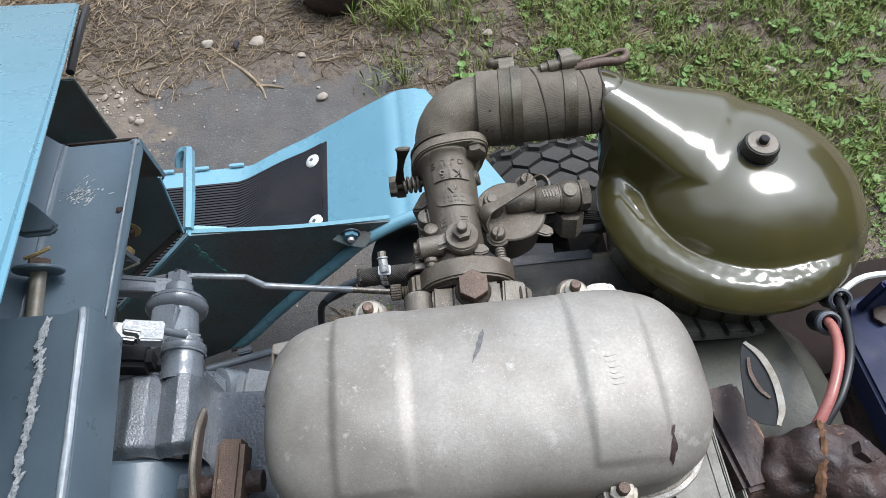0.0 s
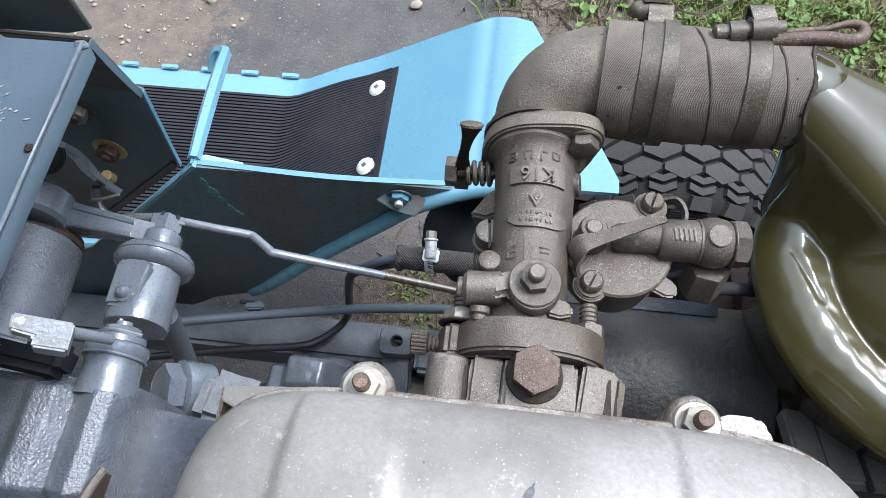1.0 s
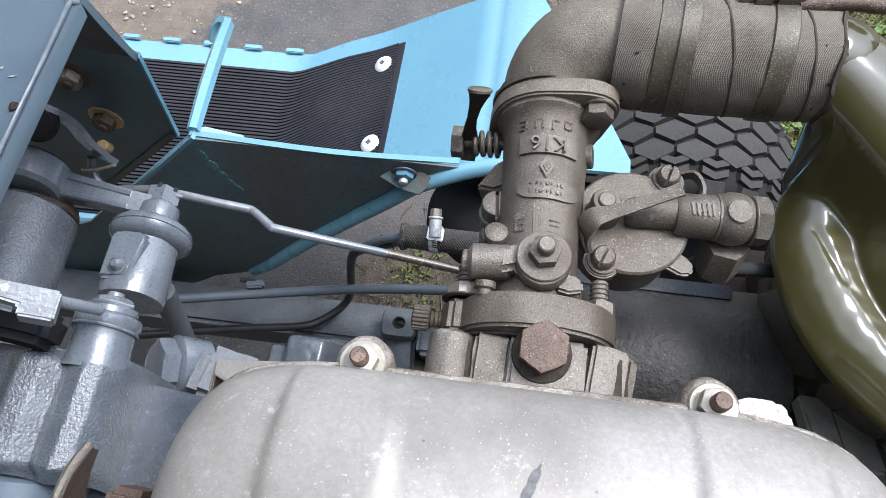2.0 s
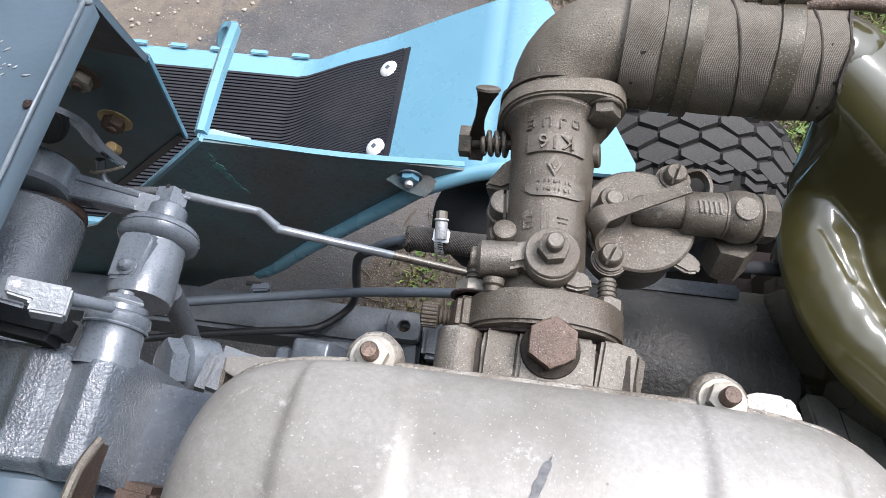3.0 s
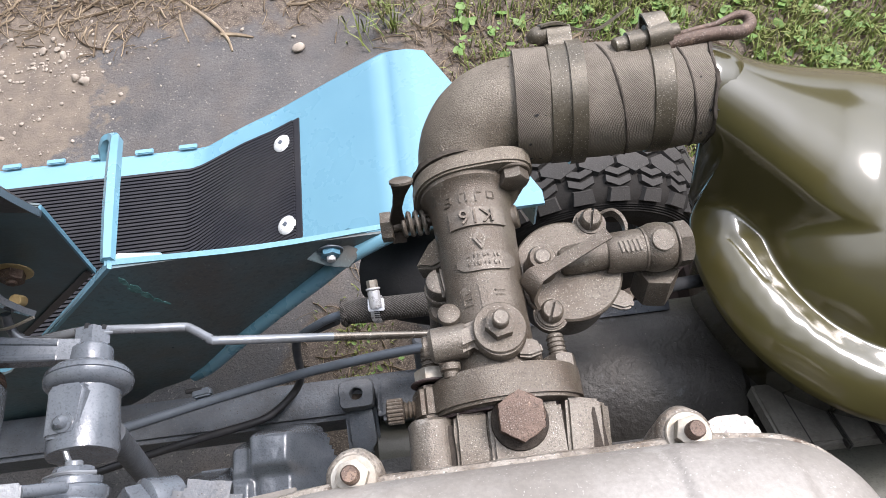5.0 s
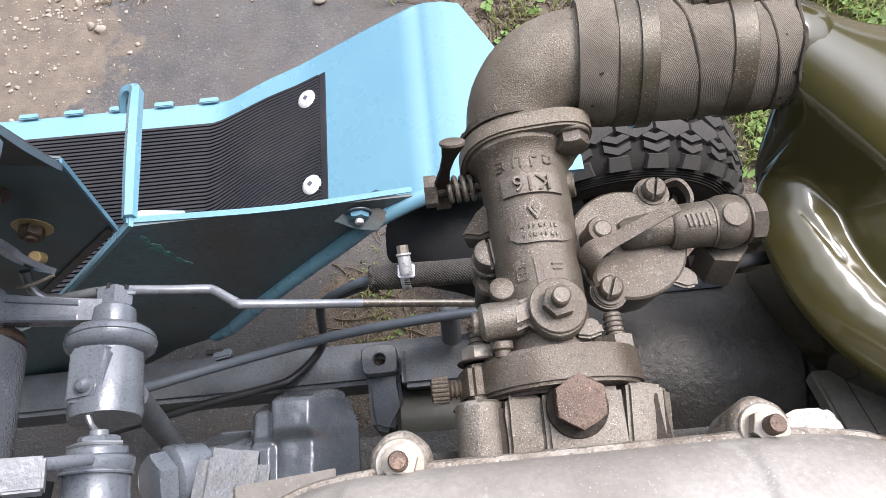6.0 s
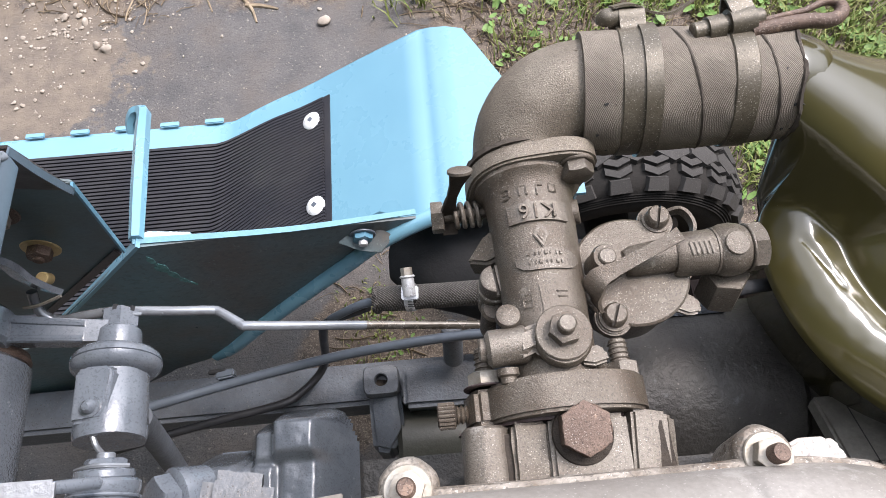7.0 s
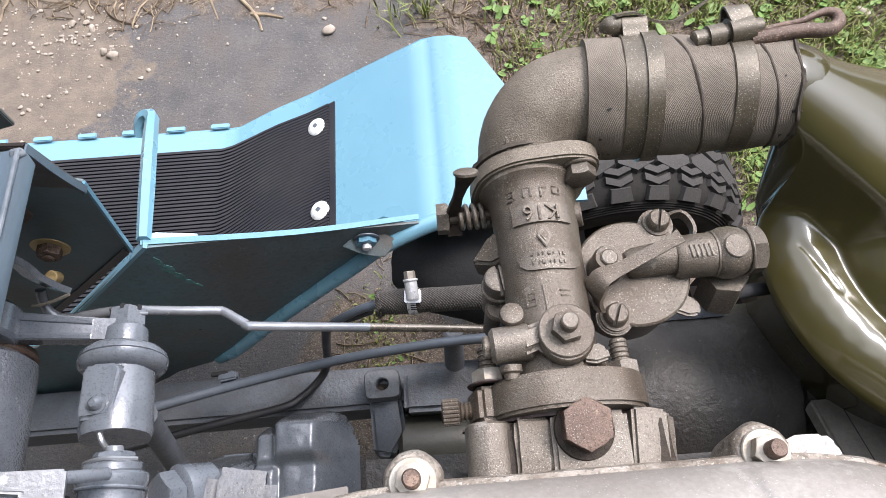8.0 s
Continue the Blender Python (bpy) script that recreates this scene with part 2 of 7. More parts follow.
M["mat"] = material("ribbed_black_rubber", (0.018, 0.019, 0.025), 0.65, 0.0, (0.036, 0.035, 0.038), 12, 0.9, 0.2, 300, 0.1, 300, spec=0.3)
# Darkened below the blocks, so the grooves' shade is in the colour.
M["tyre"] = material("dark_tyre_rubber", (0.022, 0.021, 0.020), 0.85, 0.0, (0.034, 0.031, 0.028), 16, 0.9, 0.3, 300, 0.3, 260, spec=0.15)
M["tyre_lug"] = material("tread_rubber", (0.052, 0.049, 0.046), 0.75, 0.0, (0.036, 0.034, 0.032), 25, 0.9, 0.3, 300, 0.3, 260, spec=0.3, island=0.35, dust=(0.10, 0.092, 0.082), dust_scale=500.0)
M["zinc"] = material("bright_zinc", (0.74, 0.75, 0.76), 0.3, 0.5, (0.5, 0.5, 0.5), 60, 0.6, 0.1, 500, 0.05, 400)
M["dome_white"] = material("white_metal_bolt", (0.80, 0.82, 0.82), 0.3, 0.2, (0.6, 0.62, 0.62), 60, 0.5)
M["yellow_zinc"] = material("yellow_zinc", (0.60, 0.45, 0.22), 0.36, 0.3, (0.38, 0.26, 0.13), 70, 0.8, 0.2, 500, 0.1, 400)
M["rust_bolt"] = material("rusty_bolt_head", (0.165, 0.112, 0.086), 0.55, 0.3, (0.080, 0.052, 0.040), 55, 0.9, 0.45, 900, 0.35, 1100, (0.34, 0.29, 0.25), 500, 0.10, (0.22, 0.150, 0.11), 80, 0.60, dust=(0.36, 0.31, 0.27), dust_scale=1500.0, pits=0.6)
M["washer"] = material("grimy_washer", (0.40, 0.375, 0.33), 0.5, 0.5, (0.22, 0.18, 0.13), 90, 0.9, 0.3, 500, 0.2, 500)
M["rust"] = material("flaking_rust", (0.062, 0.036, 0.031), 0.55, 0.0, (0.020, 0.015, 0.018), 26, 1.0, 0.5, 300, 1.0, 130, (0.13, 0.11, 0.11), 130, 0.16, wear=(0.30, 0.165, 0.085), wear_scale=16, wear_at=0.60)
M["orange_rust"] = material("orange_rust", (0.20, 0.105, 0.060), 0.8, 0.0, (0.08, 0.04, 0.025), 90, 1.0, 0.5, 500, 0.6, 300, spec=0.2)
M["pale_edge"] = material("pale_worn_edge", (0.40, 0.45, 0.50), 0.4, 0.1, (0.22, 0.26, 0.30), 60, 0.9, 0.2, 400, 0.2, 400)
M["oily"] = material("oily_engine_casting", (0.050, 0.048, 0.043), 0.46, 0.1, (0.022, 0.020, 0.018), 26, 1.0, 0.5, 300, 0.7, 200, (0.11, 0.10, 0.09), 150, 0.10, wear=(0.075, 0.078, 0.078), wear_scale=30, wear_at=0.62, spec=0.35)
M["green_tin"] = material("faded_green_tin", (0.088, 0.090, 0.074), 0.45, 0.1, (0.046, 0.044, 0.036), 10, 0.9, 0.3, 200, 0.2, 190, wear=(0.06, 0.045, 0.032), wear_scale=16, wear_at=0.60, pits=0.4)
M["black"] = material("black_rubber_cable", (0.014, 0.015, 0.018), 0.4, 0.0, (0.03, 0.03, 0.03), 30, 0.6)
M["cable_grey"] = material("grey_painted_pipe", (0.095, 0.115, 0.14), 0.35, 0.1, (0.07, 0.085, 0.10), 40, 0.7, 0.1, 400, 0.1, 300)
M["braid"] = weave(material("braided_hose", (0.15, 0.135, 0.12), 0.85, 0.0, (0.08, 0.07, 0.06), 60, 0.8, 0.3, 500), 170, 0.8, 0.8)
M["pink"] = material("faded_red_cable", (0.40, 0.15, 0.13), 0.3, 0.0, (0.25, 0.08, 0.07), 30, 0.7)
M["white_cord"] = material("white_cord", (0.65, 0.66, 0.64), 0.6)
M["rod"] = material("painted_rod", (0.24, 0.265, 0.29), 0.22, 0.3, (0.12, 0.12, 0.12), 40, 0.7, 0.1, 400, 0.1, 300)
M["rod_steel"] = material("steel_rod", (0.26, 0.235, 0.20), 0.25, 0.6, (0.14, 0.11, 0.08), 60, 0.7)
# Dark paint; also stands for shade in slots and the underside.
M["void"] = material("dark_paint_and_shade", (0.030, 0.032, 0.035), 0.8, 0.0, (0.022, 0.022, 0.022), 18, 0.8, 0.2, 300, 0.3, 200, spec=0.2)
# Black grime; also paints shade into grooves and the hole floor.
M["grime"] = material("oily_grime_and_shade", (0.030, 0.024, 0.019), 0.7, 0.0, (0.065, 0.050, 0.038), 90, 0.9, 0.4, 900, 0.5, 700, spec=0.25)
M["teal_scratch"] = material("pale_teal_scratch", (0.13, 0.34, 0.33), 0.6, 0.0, (0.06, 0.15, 0.15), 160, 1.0, 0.4, 500)
M["scuff"] = material("grey_scuff", (0.070, 0.072, 0.078), 0.6, 0.0, (0.15, 0.148, 0.145), 260, 1.0)
M["stone"] = material("pale_stone", (0.46, 0.41, 0.35), 0.8, 0.0, (0.24, 0.20, 0.16), 60, 0.9, 0.3, 300, 0.3, 200, island=0.5)
M["twig"] = material("dead_straw", (0.44, 0.35, 0.245), 0.8, 0.0, (0.085, 0.060, 0.040), 25, 0.8, 0.2, 300, island=0.9, spec=0.2)
M["leaf"] = material("clover_leaf", (0.098, 0.206, 0.042), 0.5, 0.0, (0.155, 0.228, 0.080), 30, 0.6, island=0.6, spec=0.25)
M["grass"] = material("grass_blade", (0.108, 0.205, 0.038), 0.6, 0.0, (0.215, 0.208, 0.082), 12, 0.7, island=0.8, spec=0.2)


def ground_material():
    m = bpy.data.materials.new("muddy_yard")
    m.use_nodes = True
    t = m.node_tree
    b = t.nodes["Principled BSDF"]
    N, L = t.nodes.new, t.links.new
    co = N("ShaderNodeTexCoord")
    sx = N("ShaderNodeSeparateXYZ")
    L(co.outputs["Object"], sx.inputs["Vector"])

    def tex(s, d=6.0, r=0.6):
        n = N("ShaderNodeTexNoise")
        n.inputs["Scale"].default_value, n.inputs["Detail"].default_value, n.inputs["Roughness"].default_value = s, d, r
        L(co.outputs["Object"], n.inputs["Vector"])
        return n.outputs["Fac"]

    def rng(src, lo, hi, a=0.0, c=1.0):
        n = N("ShaderNodeMapRange")
        for k, v in (("From Min", lo), ("From Max", hi), ("To Min", a), ("To Max", c)):
            n.inputs[k].default_value = v
        L(src, n.inputs["Value"])
        return n.outputs["Result"]

    def mix(f, a, c):
        n = N("ShaderNodeMix")
        n.data_type = "RGBA"
        L(f, n.inputs["Factor"])
        for k, v in (("A", a), ("B", c)):
            if isinstance(v, tuple):
                n.inputs[k].default_value = (*v, 1)
            else:
                L(v, n.inputs[k])
        return n.outputs["Result"]

    dirt = mix(rng(tex(9), 0.35, 0.68), (0.090, 0.068, 0.052), (0.150, 0.119, 0.092))
    dirt = mix(rng(tex(60), 0.42, 0.62), dirt, (0.052, 0.038, 0.030))
    dirt = mix(rng(tex(330, 4), 0.52, 0.66), dirt, (0.25, 0.205, 0.155))
    tar = mix(rng(tex(14), 0.35, 0.7), (0.062, 0.060, 0.060), (0.108, 0.100, 0.095))
    tar = mix(rng(tex(160, 3), 0.62, 0.68), tar, (0.25, 0.225, 0.195))
    tar = mix(rng(tex(5, 3), 0.45, 0.62), tar, (0.100, 0.085, 0.074))
    tar = mix(rng(tex(420, 4), 0.54, 0.63), tar, (0.036, 0.034, 0.033))
    sand = mix(rng(tex(22), 0.35, 0.65), (0.175, 0.140, 0.106), (0.112, 0.090, 0.071))
    lower = N("ShaderNodeMath")
    lower.operation = "MINIMUM"
    under = N("ShaderNodeVectorMath")
    under.operation = "DISTANCE"
    L(co.outputs["Object"], under.inputs[0])
    under.inputs[1].default_value = (-0.18, 0.24, 0.0)
    both = N("ShaderNodeMath")
    both.operation = "MULTIPLY"
    L(rng(sx.outputs["Y"], 1.26, 1.0), both.inputs[0])
    L(rng(under.outputs["Value"], 0.11, 0.18), both.inputs[1])
    L(both.outputs[0], lower.inputs[0])
    spread = N("ShaderNodeVectorMath")
    spread.operation = "DISTANCE"
    L(co.outputs["Object"], spread.inputs[0])
    spread.inputs[1].default_value = (-0.9, 0.1, 0.0)
    side = N("ShaderNodeMath")
    side.operation = "MULTIPLY"
    L(rng(sx.outputs["X"], 0.10, -0.16), side.inputs[0])
    L(rng(spread.outputs["Value"], 3.2, 1.9), side.inputs[1])
    L(side.outputs[0], lower.inputs[1])
    edge = N("ShaderNodeMath")
    edge.operation = "ADD"
    L(lower.outputs[0], edge.inputs[0])
    L(rng(tex(11), 0.3, 0.7, -0.35, 0.35), edge.inputs[1])
    col = mix(rng(edge.outputs[0], 0.40, 0.62), dirt, tar)
    edge2 = N("ShaderNodeMath")
    edge2.operation = "ADD"
    near = N("ShaderNodeVectorMath")
    near.operation = "DISTANCE"
    L(co.outputs["Object"], near.inputs[0])
    near.inputs[1].default_value = (-0.93, 0.98, 0.0)
    L(rng(near.outputs["Value"], 0.36, 0.12), edge2.inputs[0])
    L(rng(tex(16), 0.3, 0.7, -0.4, 0.4), edge2.inputs[1])
    col = mix(rng(edge2.outputs[0], 0.45, 0.6), col, sand)
    L(col, b.inputs["Base Color"])
    L(rng(edge.outputs[0], 0.3, 0.7, 0.85, 0.58), b.inputs["Roughness"])
    bp = N("ShaderNodeBump")
    bp.inputs["Strength"].default_value, bp.inputs["Distance"].default_value = 0.75, 0.005
    L(tex(110, 9, 0.75), bp.inputs["Height"])
    L(bp.outputs["Normal"], b.inputs["Normal"])
    return m


M["ground"] = ground_material()


# ---- builders ----
def link_mesh(name, bm, mat, smooth=35.0):
    me = bpy.data.meshes.new(name)
    bmesh.ops.recalc_face_normals(bm, faces=bm.faces)
    bm.to_mesh(me)
    bm.free()
    me.materials.append(M[mat])
    me.shade_smooth()
    me.set_sharp_from_angle(angle=radians(smooth))
    return me


def thing(name, at, label, category, group="", kind=""):
    ob = new(name)
    ob.location = at
    ob.empty_display_size = 0.02
    return tagged(ob, label, category, group, kind)


def part(name, bm, mat, parent, label="", smooth=35.0):
    ob = new(name, link_mesh(name, bm, mat, smooth))
    ob.parent = parent
    if parent.type == "EMPTY":
        ob.matrix_parent_inverse = Matrix.Translation(-Vector(parent.location))
    return tagged(ob, label)


def single(name, bm, mat, label, category, group="", kind="", smooth=35.0):
    return tagged(new(name, link_mesh(name, bm, mat, smooth)), label, category, group, kind)


def axes(d):
    return Vector((0, 0, 1)).rotation_difference(Vector(d).normalized()).to_matrix().to_4x4()


def lathe(prof, at, d=(0, 0, 1), n=32, bm=None, turn=0.0):
    """Rings of (along, radius) about the axis d from at; a radius of 0 closes the end."""
    bm = bm or bmesh.new()
    m = Matrix.Translation(at) @ axes(d)
    rings = []
    for a, r in prof:
        if r <= 1e-6:
            rings.append([bm.verts.new(m @ Vector((0, 0, a)))])
        else:
            rings.append([bm.verts.new(m @ Vector((r * math.cos(turn + 2 * math.pi * k / n), r * math.sin(turn + 2 * math.pi * k / n), a))) for k in range(n)])
    for p, q in zip(rings, rings[1:]):
        for k in range(n):
            j = (k + 1) % n
            if len(p) == 1 and len(q) == 1:
                continue
            if len(p) == 1:
                bm.faces.new((p[0], q[j], q[k]))
            elif len(q) == 1:
                bm.faces.new((p[k], p[j], q[0]))
            else:
                bm.faces.new((p[k], p[j], q[j], q[k]))
    return bm


def rod(p, q, r, n=24, edge=0.0008, bm=None):
    """A solid round bar from p to q with softened ends."""
    d = Vector(q) - Vector(p)
    h = d.length
    e = min(edge, h * 0.3, r * 0.5)
    return lathe([(0, 0), (0, r - e), (e, r), (h - e, r), (h, r - e), (h, 0)], p, d, n, bm)


def hexagon(p, d, r, h, bm=None, turn=0.2, face=0.86):
    """A hexagonal head or nut standing on p along d, its top turned to a round face."""
    bm = bm or bmesh.new()
    m = Matrix.Translation(p) @ axes(d)
    angs = [2 * math.pi * k / 36 for k in range(36)]
    hexr = [r * 0.866 / math.cos((a + 1e-9) % (math.pi / 3) - math.pi / 6) for a in angs]
    rings = [[bm.verts.new(m @ Vector((0.97 * q * math.cos(a + turn), 0.97 * q * math.sin(a + turn), 0))) for a, q in zip(angs, hexr)],
             [bm.verts.new(m @ Vector((q * math.cos(a + turn), q * math.sin(a + turn), h * 0.06))) for a, q in zip(angs, hexr)],
             [bm.verts.new(m @ Vector((q * math.cos(a + turn), q * math.sin(a + turn), h - 0.62 * (q - r * face * 0.98)))) for a, q in zip(angs, hexr)],
             [bm.verts.new(m @ Vector((r * face * 0.97 * math.cos(a + turn), r * face * 0.97 * math.sin(a + turn), h))) for a in angs]]
    for p0, q0 in zip(rings, rings[1:]):
        for k in range(36):
            bm.faces.new((p0[k], p0[(k + 1) % 36], q0[(k + 1) % 36], q0[k]))
    bm.faces.new(rings[0][::-1])
    bm.faces.new(rings[-1])
    return bm


def slotted(p, d, r, h, gap, turn, dome=0.25):
    """A screw head cut across by an open slot: a disc below and two rounded halves above."""
    bm = rod(p, Vector(p) + Vector(d).normalized() * h * 0.5, r, 28, 0.0006)
    m = Matrix.Translation(p) @ axes(d) @ Matrix.Rotation(turn, 4, "Z")
    for side in (1, -1):
        c = math.asin(gap / 2 / r)
        arc = [c + (math.pi - 2 * c) * k / 14 for k in range(15)]
        rows = []
        for z, q in ((h * 0.45, 1.0), (h * (1 - dome), 1.0), (h * (1 - dome * 0.3), 0.93), (h, 0.78)):
            rows.append([bm.verts.new(m @ Vector((r * q * math.cos(a), side * max(gap / 2, r * q * math.sin(a)), z))) for a in arc])
        for p0, q0 in zip(rows, rows[1:]):
            for k in range(15):
                bm.faces.new((p0[k], p0[(k + 1) % 15], q0[(k + 1) % 15], q0[k]))
        bm.faces.new(rows[-1])
    return bm


def disc(p, d, r, h, bm=None, n=28):
    return rod(p, Vector(p) + Vector(d).normalized() * h, r, n, h * 0.3, bm)


def smooth_path(pts, k=6):
    pts = [Vector(p) for p in pts]
    if len(pts) < 3:
        return pts
    out = []
    ext = [pts[0] * 2 - pts[1], *pts, pts[-1] * 2 - pts[-2]]
    for i in range(1, len(ext) - 2):
        a, b, c, d = ext[i - 1:i + 3]
        for s in range(k):
            u = s / k
            out.append(0.5 * (2 * b + (c - a) * u + (2 * a - 5 * b + 4 * c - d) * u * u + (3 * b - a - 3 * c + d) * u ** 3))
    out.append(pts[-1])
    return out


def sweep(pts, r, n=14, k=6, bm=None, wobble=0.0):
    """A round tube along a smooth path; r is one radius or one for each given point."""
    bm = bm or bmesh.new()
    path = smooth_path(pts, k)
    if isinstance(r, (int, float)):
        rad = [r] * len(path)
    else:
        rad = np.interp(np.linspace(0, len(pts) - 1, len(path)), range(len(pts)), r)
    t0 = (path[1] - path[0]).normalized()
    u = t0.orthogonal().normalized()
    rings = []
    for i, p in enumerate(path):
        t = (path[min(i + 1, len(path) - 1)] - path[max(i - 1, 0)]).normalized()
        u = (u - t * u.dot(t)).normalized()
        v = t.cross(u)
        ring = []
        for j in range(n):
            a = 2 * math.pi * j / n
            w = u * math.cos(a) + v * math.sin(a)
            rr = rad[i]
            if wobble:
                rr += wobble * noise.noise((p + w * 0.05) * 60)
            ring.append(bm.verts.new(p + w * rr))
        rings.append(ring)
    for p, q in zip(rings, rings[1:]):
        for j in range(n):
            bm.faces.new((p[j], p[(j + 1) % n], q[(j + 1) % n], q[j]))
    bm.faces.new(rings[0][::-1])
    bm.faces.new(rings[-1])
    return bm


def band(pts, side, width, thick, k=6, bm=None):
    """A flat strip along a smooth path; side: the way across it."""
    bm = bm or bmesh.new()
    path = smooth_path(pts, k)
    s0 = Vector(side).normalized()
    rings = []
    for i, p in enumerate(path):
        t = (path[min(i + 1, len(path) - 1)] - path[max(i - 1, 0)]).normalized()
        s = (s0 - t * s0.dot(t)).normalized()
        n = t.cross(s)
        w = width if isinstance(width, (int, float)) else float(np.interp(i / (len(path) - 1), np.linspace(0, 1, len(width)), width))
        rings.append([bm.verts.new(p + s * a * w / 2 + n * c * thick / 2) for a, c in ((-1, -1), (1, -1), (1, 1), (-1, 1))])
    for p, q in zip(rings, rings[1:]):
        for j in range(4):
            bm.faces.new((p[j], p[(j + 1) % 4], q[(j + 1) % 4], q[j]))
    bm.faces.new(rings[0][::-1])
    bm.faces.new(rings[-1])
    return bm


def softened(bm, w, seg=2, angle=25):
    if w:
        edges = [e for e in bm.edges if len(e.link_faces) == 2 and e.calc_face_angle(0) > radians(angle)]
        bmesh.ops.bevel(bm, geom=edges, offset=w, segments=seg, affect="EDGES", clamp_overlap=True)
    return bm


def box(at, size, turn=(0, 0, 0), soft=0.002, bm2=None):
    bm = bmesh.new()
    bmesh.ops.create_cube(bm, size=1)
    for v in bm.verts:
        v.co = Vector(a * b for a, b in zip(v.co, size))
    softened(bm, soft)
    bmesh.ops.transform(bm, matrix=pose(*at, *turn), verts=bm.verts)
    return join(bm2, bm) if bm2 else bm


def join(a, b):
    """Adds the bmesh b to a."""
    me = bpy.data.meshes.new("tmp")
    b.to_mesh(me)
    b.free()
    a.from_mesh(me)
    bpy.data.meshes.remove(me)
    return a


def plate(poly, normal, thick, soft=0.0008):
    """A flat plate: its outline in space, thickened along normal."""
    bm = bmesh.new()
    n = Vector(normal).normalized() * thick
    a = [bm.verts.new(Vector(p)) for p in poly]
    b = [bm.verts.new(Vector(p) + n) for p in poly]
    bm.faces.new(a)
    bm.faces.new(b[::-1])
    for i in range(len(a)):
        j = (i + 1) % len(a)
        bm.faces.new((a[i], b[i], b[j], a[j]))
    bmesh.ops.recalc_face_normals(bm, faces=bm.faces)
    return softened(bm, soft, 2)


def rough_up(bm, amount, scale, seed=0.0):
    """Uneven cast or hammered faces."""
    bm.normal_update()
    for v in bm.verts:
        v.co += v.normal * amount * noise.noise(v.co * scale + Vector((seed, seed * 2, 0)))
    return bm


def lumpy(bm, amount, scale, cuts=3):
    """Cast faces: cut finer, then made uneven."""
    bmesh.ops.triangulate(bm, faces=[f for f in bm.faces if len(f.verts) > 4])
    bmesh.ops.subdivide_edges(bm, edges=bm.edges[:], cuts=cuts, use_grid_fill=True)
    return rough_up(bm, amount, scale)


def surface(f, us, vs, thick=0.0, bm=None):
    """A sheet of points f(u, v); thick closes it below."""
    bm = bm or bmesh.new()
    g = [[bm.verts.new(Vector(f(u, v))) for v in vs] for u in us]
    for i in range(len(us) - 1):
        for j in range(len(vs) - 1):
            bm.faces.new((g[i][j], g[i + 1][j], g[i + 1][j + 1], g[i][j + 1]))
    if thick:
        bmesh.ops.recalc_face_normals(bm, faces=bm.faces)
        bmesh.ops.solidify(bm, geom=bm.faces[:] + bm.edges[:] + bm.verts[:], thickness=thick)
    return bm


def letters(text, size, m, depth, mat, parent, name="lettering"):
    cu = bpy.data.curves.new("text", "FONT")
    cu.body, cu.size, cu.extrude, cu.align_x, cu.align_y = text, size, depth, "CENTER", "CENTER"
    tmp = new("text", cu)
    me = bpy.data.meshes.new_from_object(tmp.evaluated_get(bpy.context.evaluated_depsgraph_get()))
    bpy.data.objects.remove(tmp)
    bpy.data.curves.remove(cu)
    me.transform(m)
    me.materials.clear()
    me.materials.append(M[mat])
    ob = new(name, me)
    ob.parent = parent
    if parent.type == "EMPTY":
        ob.matrix_parent_inverse = Matrix.Translation(-Vector(parent.location))
    return ob


def smoothstep(a, b, x):
    u = min(1, max(0, (x - a) / (b - a)))
    return u * u * (3 - 2 * u)


# ---- ground ----
def ground_height(x, y):
    h = 0.010 * noise.noise(Vector((x * 3, y * 3, 0))) + 0.004 * noise.noise(Vector((x * 14, y * 14, 3)))
    rough = smoothstep(1.05, 1.3, y) if x < 0 else smoothstep(-0.1, 0.2, x)
    return h * (0.35 + 0.9 * rough) + 0.006 * rough * noise.noise(Vector((x * 40, y * 40, 7)))


def warped(u):
    return 2.2 * u + 60 * u ** 7


us = [warped(i / 130) for i in range(-130, 131)]
single("ground", surface(lambda x, y: (x, y + 0.6, ground_height(x, y + 0.6) if abs(x) < 4 and abs(y) < 4 else 0.0), us, us), "ground",
       "muddy yard with dark packed earth, sand and thin grass", "ground", kind="structure", smooth=180)


def added_tree_line(u, v):
    """Unseen light-blocking trees added round three sides of the yard, nearest behind the camera."""
    a = math.radians(-215 + 250 * u)
    behind = smoothstep(-0.35, 0.75, -math.sin(a) - 0.25 * math.cos(a))
    h = 8.0 + 1.5 * behind + 2.2 * noise.noise(Vector((u * 9, 0, 1))) + 1.2 * noise.noise(Vector((u * 40, 0, 5)))
    rr = 21 - 13 * behind + 1.5 * noise.noise(Vector((u * 60, v * 4, 2)))
    return (rr * math.cos(a), rr * math.sin(a), h * v)


single("backdrop", surface(added_tree_line, [i / 160 for i in range(161)], [0, 0.2, 0.4, 0.6, 0.8, 1.0], 0.3), "added_trees", "unseen dark tree line added to block light and darken reflections", "trees", kind="structure", smooth=180)

# ---- light blue footboard with its mudguard ----
step = thing("footboard", (-0.33, 0.33, 0.40), "light blue sheet steel footboard and mudguard with ribbed mat", "footboard")


def tray_z(x):
    """Height of the tread along the vehicle: flat, then a ramp, then the guard's rounded top."""
    knots = ((-0.80, 0.402), (-0.345, 0.402), (-0.325, 0.406), (-0.208, 0.448), (-0.06, 0.530), (-0.045, 0.538), (-0.025, 0.545), (0.10, 0.552))
    return float(np.interp(x, [k[0] for k in knots], [k[1] for k in knots]))


